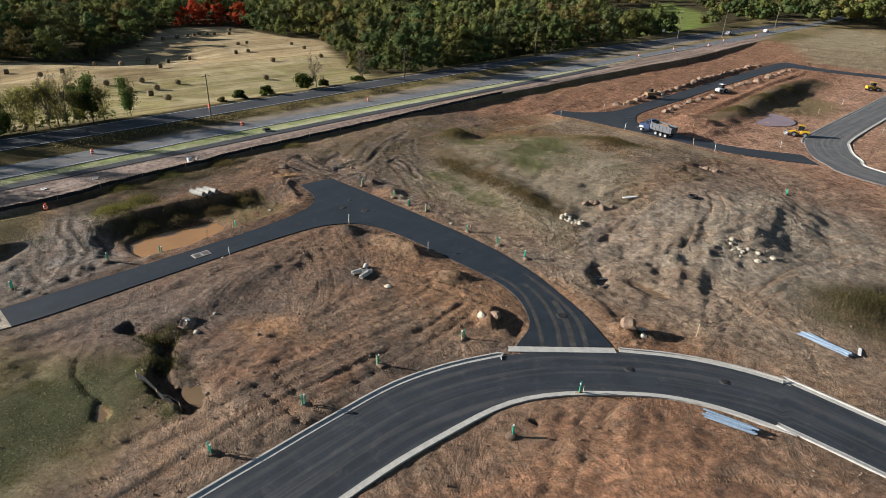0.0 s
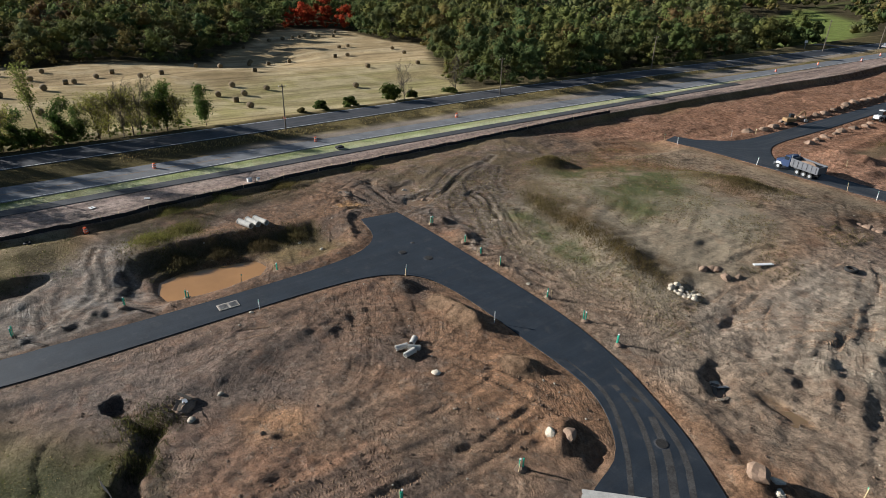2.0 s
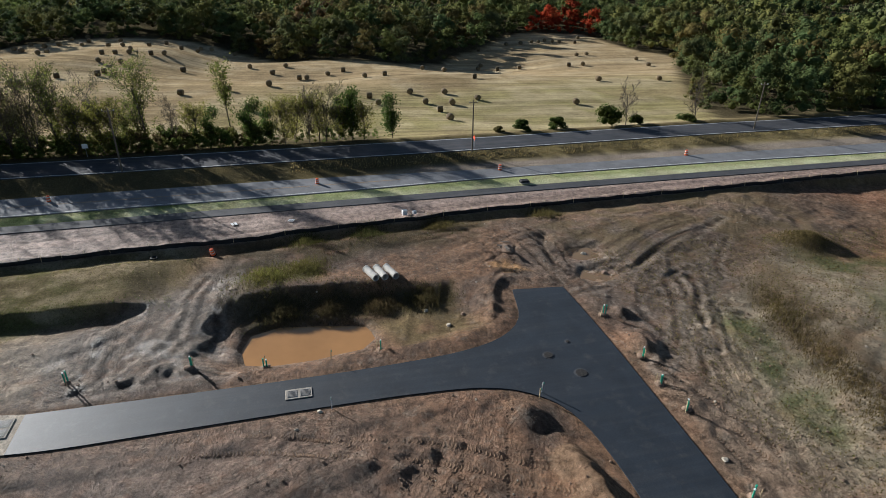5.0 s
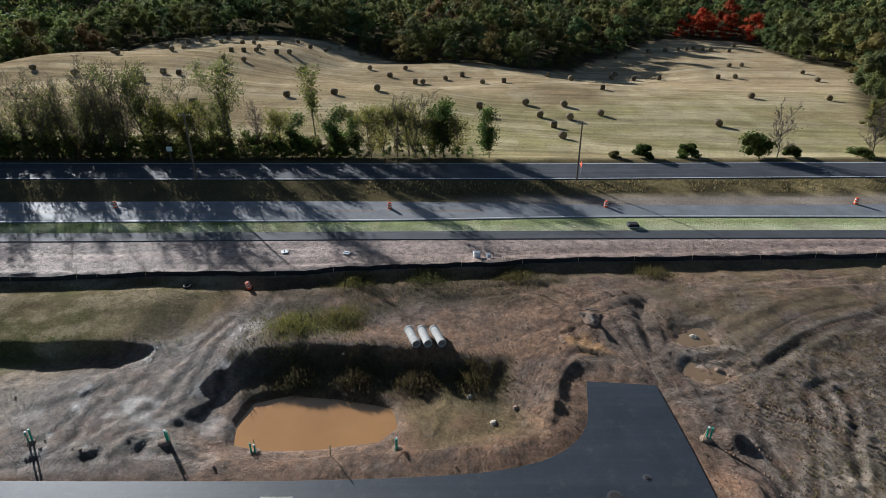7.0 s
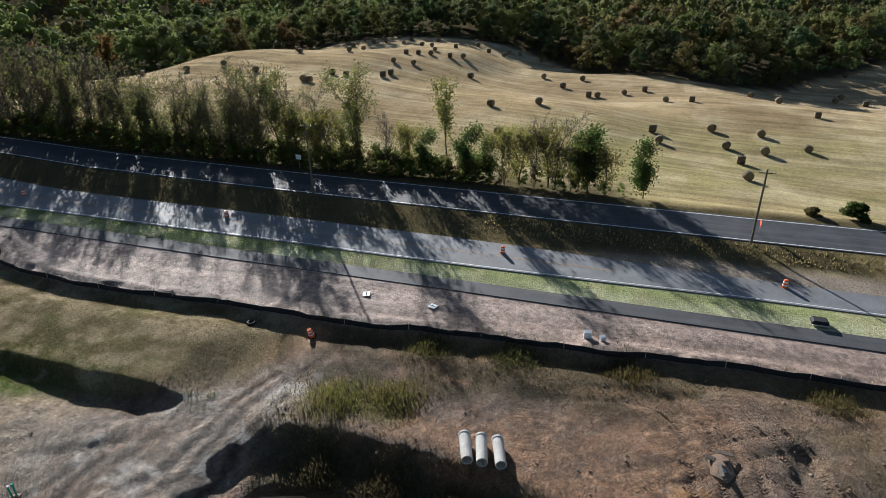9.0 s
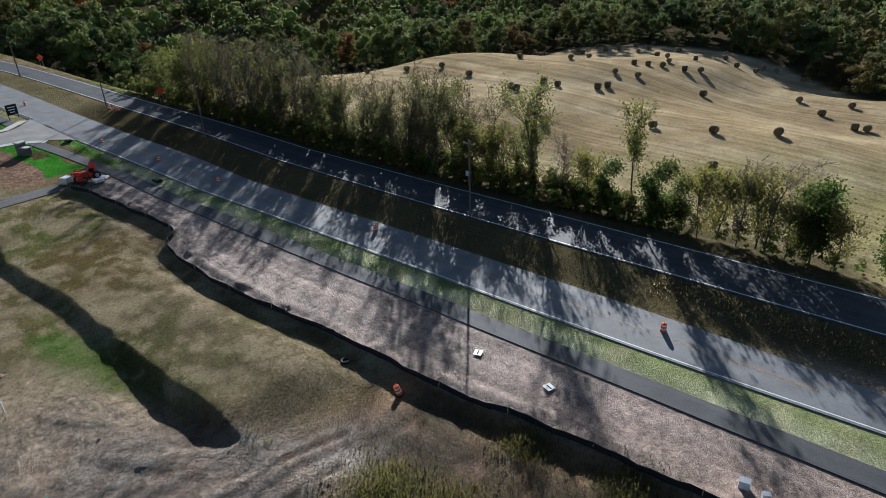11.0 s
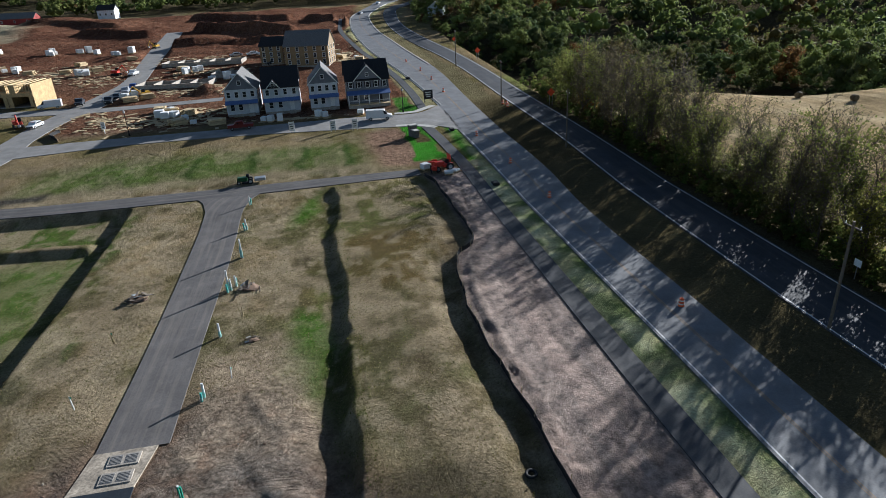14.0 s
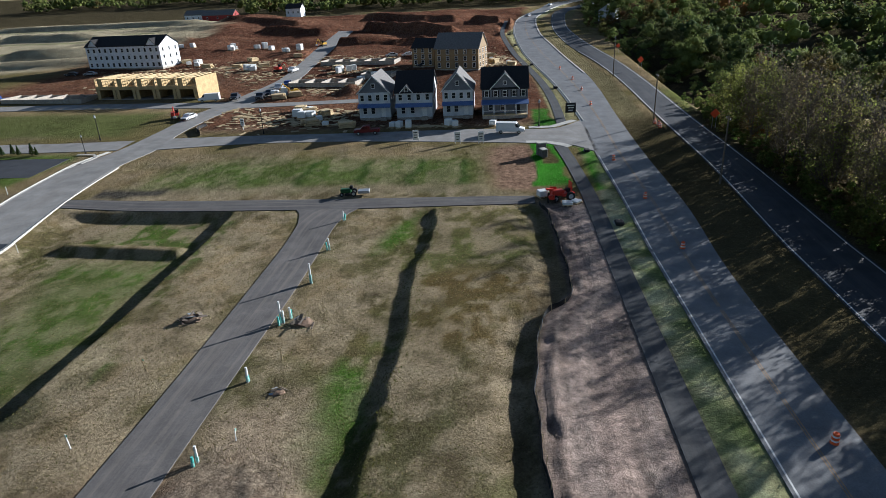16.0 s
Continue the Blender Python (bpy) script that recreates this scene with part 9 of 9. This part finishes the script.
def dump_truck():
    top = thing("dump_truck", 0, 0, 0, 0, "dark blue dump truck with a grey steel bed", "truck")
    blue = plain("dark_blue_truck_paint", (0.03, 0.05, 0.11), 0.35, 0, 0.1, 1)
    part("chassis", boxed(0, 0, 0.85, 8.4, 0.9, 0.28), M_FABRIC_BLACK, top)
    part("hood", side_profile([(2.6, 0.8), (4.2, 0.8), (4.25, 1.7), (2.6, 1.95)], 1.7, 0.1), blue, top)
    cab = part("cab", side_profile([(1.2, 0.8), (2.7, 0.8), (2.7, 1.95), (2.35, 2.9), (1.2, 2.95)], 2.3, 0.08), blue, top)
    part("windscreen", side_profile([(2.55, 2.0), (2.74, 2.0), (2.43, 2.8), (2.3, 2.8)], 2.0, 0.01), M_GLASS_DARK, cab)
    for s in (-1, 1):
        part("side_window", boxed(1.95, s * 1.15, 2.4, 0.9, 0.04, 0.65), M_GLASS_DARK, cab)
        part("fender", side_profile([(2.7, 0.9), (4.1, 0.9), (3.9, 1.3), (3.0, 1.3)], 0.4, 0.05), M_CAR_WHITE, top, "pale front fender").location = (0, s * 0.95, 0)
    bm = fresh()
    prism(bm, [(-4.3, 1.15), (0.9, 1.15), (1.0, 2.75), (0.75, 2.75), (0.7, 1.4), (-4.1, 1.4), (-4.35, 2.5), (-4.5, 2.5)], -1.15, 1.15)
    bed_paint = plain("grey_bed_steel", (0.13, 0.135, 0.15), 0.5, 0.2, 0.2, 2)
    part("bed", bm, bed_paint, top, "grey steel tipping bed")
    for s in (-1, 1):
        side = part("bed_side", prism(fresh(), [(-4.45, 1.3), (0.9, 1.3), (1.0, 2.7), (-4.45, 2.55)], s * 1.2 - 0.05, s * 1.2 + 0.05), bed_paint, top, "ribbed grey bed side")
        for k in range(6):
            part("rib", boxed(-4.0 + k * 0.9, s * 1.28, 1.95, 0.12, 0.08, 1.2), bed_paint, side)
        for x in (3.35, -0.6, -1.9, -3.1):
            wheel(top, x, s * 0.98, 0.52, 0.42)
        part("stack", rod(fresh(), (1.1, s * 1.0, 1.2), (1.1, s * 1.0, 3.3), 0.09, 0.09, 8), M_STEEL, top, "chrome exhaust stack")
    part("load", rough_stone(900, 2.2, 0.9, 0.5, 2), M_BROWN_ROCK, top, "load of brown soil").location = (-1.7, 0, 2.1)
    part("bumper", boxed(4.3, 0, 0.75, 0.2, 2.2, 0.4, bevel=0.04), M_STEEL, top)
    return top


dt = dump_truck()
dt.matrix_basis = pose(-60.6, 132.4, float(macro(-60.6, 132.4)) + 0.06, 0, 0, 171)


def loader(paint, label):
    top = thing("wheel_loader", 0, 0, 0, 0, label, "machine")
    part("rear_body", boxed(-1.3, 0, 1.3, 2.4, 1.7, 1.0, bevel=0.12), paint, top)
    part("front_frame", boxed(1.0, 0, 1.0, 1.8, 1.2, 0.7, bevel=0.08), paint, top)
    cab = part("cab", boxed(-0.2, 0, 2.35, 1.4, 1.4, 1.3, bevel=0.08), M_GLASS_DARK, top, "dark glazed cab")
    part("cab_roof", boxed(-0.2, 0, 3.05, 1.6, 1.6, 0.14, bevel=0.04), paint, cab)
    for s in (-1, 1):
        part("arm", boxed(2.0, s * 0.45, 1.2, 2.2, 0.18, 0.3, lean=18), paint, top)
        for x in (-1.4, 1.3):
            wheel(top, x, s * 1.0, 0.72, 0.55)
    part("bucket", side_profile([(2.8, 0.15), (3.8, 0.15), (3.0, 1.1), (2.8, 1.1)], 2.5, 0.04), M_STEEL, top, "steel bucket")
    return top


def excavator(paint, label):
    top = thing("excavator", 0, 0, 0, 0, label, "machine")
    for s in (-1, 1):
        tr = part("track", side_profile([(-1.6, 0.05), (1.6, 0.05), (1.9, 0.4), (1.6, 0.8), (-1.6, 0.8), (-1.9, 0.4)], 0.5, 0.05), M_RUBBER, top)
        tr.location = (0, s * 1.0, 0)
    house = part("house", boxed(-0.3, 0, 1.5, 2.8, 2.2, 1.0, bevel=0.1), paint, top)
    part("cab", boxed(0.5, 0.6, 2.3, 1.2, 0.9, 1.2, bevel=0.06), M_GLASS_DARK, house)
    boom = part("boom", rod(fresh(), (0.8, -0.3, 1.6), (3.2, -0.3, 4.0), 0.22, 0.18, 6), paint, top)
    part("stick", rod(fresh(), (3.2, -0.3, 4.0), (4.6, -0.3, 1.6), 0.16, 0.12, 6), paint, boom)
    part("bucket", boxed(4.5, -0.3, 1.2, 0.7, 0.8, 0.7, bevel=0.1), M_STEEL, top)
    return top


for m, mx, my, mt in ((loader(M_YELLOW, "yellow wheel loader parked beside the new street"), -38.6, 159.6, 200), (loader(M_YELLOW, "yellow wheel loader far off on red clay"), -40, 234, 40), (excavator(plain("brown_machine_paint", (0.25, 0.16, 0.08), 0.5), "brown paver-like machine at the lane edge"), -79.8, 166, 60),
                      (excavator(M_RED, "red and white excavator beside the street"), -18.4, -119.6, 120), (excavator(M_YELLOW, "yellow excavator at the street end"), -22.4, -253, 60), (excavator(M_RED, "red excavator on the building site"), -22.4, -190, 170), (loader(M_CAR_WHITE, "small white machine at the lane edge"), -70.0, 191, 80),
                      (excavator(M_YELLOW, "yellow digger among timber stacks"), -41.6, -145, 30)):
    on_ground(m, mx, my, mt, 0.85)
    tagged(m, group="site machines")


def compact_tractor():
    top = thing("compact_tractor", 0, 0, 0, 0, "bright red compact machine parked on dirt", "machine")
    part("bonnet", boxed(0.7, 0, 0.95, 1.5, 0.9, 0.7, bevel=0.1), M_RED, top)
    part("deck", boxed(-0.5, 0, 0.7, 1.6, 1.3, 0.4, bevel=0.06), M_RED, top)
    part("seat", boxed(-0.6, 0, 1.15, 0.5, 0.5, 0.5, bevel=0.08), M_FABRIC_BLACK, top)
    part("guard", boxed(-0.9, 0, 1.6, 0.08, 1.1, 1.2, bevel=0.03), M_RED, top)
    part("boom", boxed(1.2, 0, 1.3, 2.0, 0.25, 0.25, lean=-12, bevel=0.03), M_RED, top)
    for s in (-1, 1):
        wheel(top, -0.7, s * 0.7, 0.55, 0.35)
        wheel(top, 1.1, s * 0.6, 0.38, 0.25)
    return top


for k, (mx, my, mt, ms) in enumerate(((-110.2, -58.0, 15, 1.25), (-108.6, -57.6, 80, 0.9))):
    t = compact_tractor()
    on_ground(t, mx, my, mt, ms)
    tagged(t, group="red machines by the path")


def pallet(label, stack):
    top = thing("pallet", 0, 0, 0, 0, label, "pallet")
    for k in range(5):
        part("slat", boxed(0, -0.5 + 0.25 * k, 0.14, 1.2, 0.16, 0.03), M_LUMBER, top)
    for k in range(3):
        part("bearer", boxed(-0.5 + 0.5 * k, 0, 0.06, 0.1, 1.1, 0.12), M_LUMBER, top)
    part("load", boxed(0, 0, 0.16 + stack / 2, 1.1, 1.0, stack, bevel=0.05), M_WHITE, top, "white wrapped load")
    return top


site_rng = random.Random(57)
SITE_LOADS = [(px + site_rng.uniform(-5, 5), py + site_rng.uniform(-3, 3), site_rng.uniform(0.5, 1.3)) for px, py in ((49.6, -267.8), (14.9, -244.7), (4.7, -252.5), (15.8, -207.1), (-7.9, -192.9), (-13.8, -235.4), (-46, -183), (-35.4, -147), (-53.7, -116), (-61, -166)) for _ in range(4)]
for k, (px, py, st) in enumerate(SITE_LOADS):
    p = pallet("wrapped white building material stacked on the site", st)
    on_ground(p, px, py, 31.0 * k, site_rng.uniform(1.4, 2.2))
    tagged(p, group="site loads")
for k, (mx, my, st) in enumerate(((-110.6, -55.4, 0.3), (-107.2, -59.3, 0.7), (-112.0, -56.6, 0.2), (-78.4, -104.2, 1.0), (-80.5, -104.0, 1.2), (-90.8, -104.2, 0.9), (-89.4, -104.6, 1.1), (-99.3, -104.2, 0.7), (-60.5, -108, 0.6), (-58, -112, 0.8), (-53, -122, 1.0), (-76.8, -105, 0.7), (-98, -195, 0.9), (-104, -186, 0.9))):
    p = pallet("wooden pallet with a pale wrapped load", st)
    on_ground(p, mx, my, 23.0 * k, 1.3)
    tagged(p, group="pallets")


def mower():
    top = thing("mower", 0, 0, 0, 0, "small dark green mower on dry grass", "mower")
    green = plain("dark_green_paint", (0.02, 0.09, 0.03), 0.4)
    part("body", boxed(0.3, 0, 0.7, 1.5, 0.9, 0.6, bevel=0.1), green, top)
    part("deck", boxed(-0.2, 0, 0.25, 1.3, 1.5, 0.25, bevel=0.06), M_FABRIC_BLACK, top)
    part("seat", boxed(-0.5, 0, 1.1, 0.5, 0.5, 0.6, bevel=0.1), M_FABRIC_BLACK, top)
    for s in (-1, 1):
        wheel(top, -0.8, s * 0.65, 0.4, 0.3)
        wheel(top, 0.9, s * 0.55, 0.28, 0.2)
    part("trailer", boxed(-2.2, 0, 0.5, 1.6, 1.2, 0.4, bevel=0.05), M_STEEL, top)
    return top


on_ground(mower(), -76.2, -61.6, 5, 1.15)


def board_sign(w, h, z, material, label, posts=2):
    top = thing("sign_board", 0, 0, 0, 0, label, "sign")
    part("board", boxed(0, 0, z, w, 0.1, h, bevel=0.02), material, top)
    for s in ((-1, 1) if posts == 2 else (0,)):
        part("post", boxed(s * w * 0.42, -0.04, z / 2, 0.12, 0.12, z + h * 0.4), M_TRIM if material == M_WHITE else M_FABRIC_BLACK, top)
    for k in range(3):
        part("bar", boxed(0, 0.06, z + h * (0.25 - 0.25 * k), w * (0.7 - 0.12 * k), 0.012, h * 0.09), M_CAR_DARK if material == M_WHITE else M_TRIM, top, "bar of unreadable writing")
    return top


for s, sx, sy, st in ((board_sign(1.2, 2.0, 1.4, M_WHITE, "white upright lot sign in dry grass"), -83.5, -92.6, 4), (board_sign(1.2, 2.0, 1.4, M_WHITE, "white upright lot sign in dry grass"), -92.3, -90.2, 4), (board_sign(1.2, 2.0, 1.4, M_WHITE, "white upright lot sign in dry grass"), -97.0, -90.0, 4),
                      (board_sign(2.4, 2.2, 1.9, M_FABRIC_BLACK, "dark board sign beside the far kerb"), -116.8, -110.5, 10), (board_sign(0.9, 1.6, 1.8, M_WHITE, "narrow white and red banner sign", 1), -41.7, -105.5, 0)):
    on_ground(s, sx, sy, st)
    tagged(s, group="lot signs" if "lot" in s["label"] else "")


def monument():
    top = thing("monument_sign", 0, 0, 0, 0, "dark stone entrance pillar with a pale cap", "monument")
    part("pillar", boxed(0, 0, 1.1, 1.6, 1.0, 2.2, bevel=0.06), M_STONE_DARK, top)
    part("cap", boxed(0, 0, 2.28, 1.9, 1.3, 0.2, bevel=0.05), M_CONCRETE, top)
    part("wing", boxed(0.2, 1.3, 0.7, 1.0, 1.8, 1.4, bevel=0.06), M_STONE_DARK, top)
    part("wing_cap", boxed(0.2, 1.3, 1.46, 1.2, 2.0, 0.14, bevel=0.04), M_CONCRETE, top)
    return top


on_ground(monument(), -108.4, -81.4, 20)


def street_lamp(h=5.0):
    top = thing("street_lamp", 0, 0, 0, 0, "black street lamp on a slim post", "lamp")
    part("post", rod(fresh(), (0, 0, 0), (0, 0, h), 0.09, 0.06, 8), M_FABRIC_BLACK, top)
    part("base", lathe([(0.2, 0), (0.18, 0.5), (0.1, 0.6)], 10), M_FABRIC_BLACK, top)
    part("lantern", lathe([(0.1, h), (0.24, h + 0.15), (0.2, h + 0.5), (0.05, h + 0.7)], 8), M_STEEL, top)
    return top


spread(street_lamp, [(-9.9, -100.2, 0), (-109.2, -102, 0), (-47.7, -102.2, 0), (-13.0, -89.6, 0, 0.7)], "street lamps")


def sapling(seed):
    rng = np.random.default_rng(seed)
    top = thing("conifer", 0, 0, 0, 0, "small dark green cone-shaped evergreen on lawn", "tree")
    part("trunk", rod(fresh(), (0, 0, 0), (0, 0, 0.6), 0.06, 0.05, 6), M_BARK, top)
    z = rng.uniform(0.25, 2.4, 380)
    r = (2.5 - z) * 0.34 * np.sqrt(rng.random(380))
    a = rng.uniform(0, 6.28, 380)
    n = np.stack([np.cos(a), np.sin(a), 0.4 * np.ones(380)], 1)
    v, q = leaf_quads(rng, np.stack([r * np.cos(a), r * np.sin(a), z], 1), n / np.linalg.norm(n, axis=1)[:, None], 0.15)
    c = new("crown", joined("crown", [(v, q, np.zeros((0, 3), int), (0.03, 0.06, 0.025))], M_LEAF))
    c.parent = top
    return top


spread(lambda: sapling(3), [(6.0, -89.6, 0, 0.9), (3.6, -89.8, 40, 1.0), (2.0, -89.4, 80, 0.9), (-1.2, -89.3, 10, 1.1), (-2.4, -89.0, 70, 0.8), (9, -89.5, 20, 1.0), (13, -89.4, 60, 0.9)], "evergreens by the car park")
slab("car_park", [(30, -74), (-11.5, -74), (-11.8, -86), (30, -87)], M_ASPHALT_OLD, "small dark asphalt car park", 0.05, category="pavement")
ribbon("kerb_island", [(-12, -88.2), (-16, -88), (-17.6, -86), (-16.8, -82)], 0.5, M_CONCRETE, "pale concrete kerb round a grass island", 0.2, "kerb")
ribbon("walk_1", [(-106.0, -90.2), (-109.5, -89.8), (-112.5, -88.0), (-114.2, -86.4)], 1.6, M_CONCRETE, "pale concrete footway at the corner", 0.07, "pavement")
ribbon("walk_2", [(-107.0, -101.4), (-112.0, -101.6), (-114.0, -103.5), (-117.2, -106.5)], 1.6, M_CONCRETE, "pale concrete footway at the corner", 0.07, "pavement")


def lumber_stack(seed, label):
    rng = random.Random(seed)
    top = thing("lumber_stack", 0, 0, 0, 0, label, "lumber")
    for j in range(3):
        for k in range(4):
            part("board", boxed(rng.uniform(-0.3, 0.3), -1.2 + 0.8 * k, 0.3 + 0.5 * j, rng.uniform(3.0, 4.4), 0.72, 0.42, rng.uniform(-4, 4), 0.02), M_LUMBER, top)
    return top


for k, (lx, ly, lt, label) in enumerate(((-53, -121.5, 10, "stacked pale lumber on red clay"), (-50, -124, 100, "stacked pale lumber on red clay"), (-57, -108.5, 40, "loose lumber before the houses"), (-39, -140, 10, "tall pale lumber stack beside the street"), (-43, -143, 20, "tall pale lumber stack beside the street"),
                                     (-4, -214, 70, "stacked lumber far off on the site"), (24, -216, 40, "stacked lumber far off on the site"), (-20, -222, 20, "stacked lumber far off on the site"), (-44, -190, 80, "stacked lumber far off on the site"), (40, -236, 10, "stacked lumber far off on the site"), (-58, -118, 60, "stacked pale lumber on red clay"), (-2, -203, 10, "stacked lumber far off on the site"), (-14, -199, 30, "stacked lumber far off on the site"), (10, -204, 0, "stacked lumber far off on the site"), (-99, -192, 60, "pale lumber beside the tan row house"), (-105, -183, 80, "pale lumber beside the tan row house"), (-97, -205, 30, "pale lumber beside the tan row house"), (-66, -106, 15, "loose lumber before the houses"))):
    s = lumber_stack(k, label)
    on_ground(s, lx, ly, lt, 0.9)
    tagged(s, group="lumber on the building site")


def offcuts():
    """Scraps of board and sheet strewn over the building plots."""
    rng = np.random.default_rng(77)
    V, F = [], []
    for cx, cy, sx, sy, n in ((-55, -112, 9, 6, 150), (-40, -115, 7, 8, 70), (-58, -205, 14, 8, 90), (-102, -188, 5, 8, 70), (0, -203, 12, 4, 70), (-66, -120, 6, 6, 50), (-85, -104.6, 12, 1.4, 60), (-20, -178, 8, 12, 90), (5, -190, 16, 6, 90), (-52, -182, 14, 10, 110), (-48, -150, 12, 6, 70), (-99, -200, 5, 14, 80), (-30, -128, 5, 12, 50), (20, -165, 14, 5, 50), (-10, -205, 14, 8, 120), (30, -196, 16, 5, 60), (-60, -150, 10, 8, 60), (-40, -210, 16, 6, 90), (10, -136, 14, 3, 40)):
        for _ in range(n):
            x, y = cx + rng.normal() * sx * 0.6, cy + rng.normal() * sy * 0.6
            z = ground_at(x, y) + 0.06
            a, L, w = rng.uniform(0, 3.14), rng.uniform(0.5, 3.2), rng.uniform(0.15, 0.9)
            u, v = np.array([math.cos(a), math.sin(a)]) * L / 2, np.array([-math.sin(a), math.cos(a)]) * w / 2
            b = len(V)
            for h in (-0.04, 0.06):
                for p in (u + v, u - v, -u - v, -u + v):
                    V.append((x + p[0], y + p[1], z + h))
            F += [(b + 4, b + 5, b + 6, b + 7), (b, b + 1, b + 5, b + 4), (b + 1, b + 2, b + 6, b + 5), (b + 2, b + 3, b + 7, b + 6), (b + 3, b, b + 4, b + 7)]
    tagged(new("offcuts", mesh_from("offcuts", V, F, M_LUMBER)), "pale timber offcuts strewn over the building plots", "debris", kind="stuff")


offcuts()


def far_house(x, y, w, d, h, turn, wall, roof, label):
    top = thing("farm_building", x, y, float(macro(x, y)) - 0.2, turn, label, "house", "far buildings")
    part("wall", boxed(0, 0, h / 2, w, d, h), wall, top)
    gable_wall(top, -d / 2, d / 2, -w / 2, w / 2, h, h + d * 0.32, "x", wall)
    gable_roof(top, -w / 2, w / 2, -d / 2, d / 2, h, h + d * 0.32, "x", roof, 0.4)
    for k in range(3):
        window(top, -w / 3 + w / 3 * k, d / 2 + 0.02, h * 0.55, 0.9, 1.2, M_TRIM)
    return top


M_BARN = siding("barn_red", (0.28, 0.04, 0.035))
for a in ((118, -432, 14, 9, 4.5, -10, M_WHITE_SIDING, M_ROOF_GREY, "white farmhouse with a grey roof far off"), (98, -428, 24, 10, 4, -6, M_BARN, M_ROOF_GREY, "long red barn with a grey roof far off"), (44, -432, 11, 9, 6, -5, M_WHITE_SIDING, M_ROOF, "white house with dark roof before the woods"),
          (-157, -312, 11, 8, 5, 70, M_WHITE_SIDING, M_ROOF_GREY, "pale blue-white house among dark trees"), (-188, -262, 13, 9, 4, 60, M_CREAM, M_ROOF_GREY, "cream house half hidden by trees")):
    far_house(*a)


def box_truck():
    top = thing("camper", 0, 0, 0, 0, "white camper parked on a side drive", "camper")
    part("body", side_profile([(-3.4, 0.6), (2.2, 0.6), (2.2, 1.9), (3.0, 2.1), (3.0, 3.0), (-3.4, 3.1)], 2.3, 0.1), M_CAR_WHITE, top)
    part("cab", side_profile([(2.2, 0.6), (3.8, 0.6), (3.8, 1.2), (2.9, 1.95), (2.2, 1.95)], 2.0, 0.06), M_CAR_WHITE, top)
    part("window", boxed(-0.6, 0, 2.2, 2.4, 2.34, 0.6), M_GLASS_DARK, top)
    for x in (-2.0, 2.8):
        for s in (-1, 1):
            wheel(top, x, s * 0.95, 0.4, 0.28)
    return top


on_ground(box_truck(), -171, 312, 150)
strip("road_drive", ([(-128, 316), (-150, 308), (-190, 306), (-240, 318)], [(-128, 311), (-150, 303), (-190, 301), (-240, 313)]), M_ASPHALT_OLD, "grey side drive past a green meadow", 0.06)
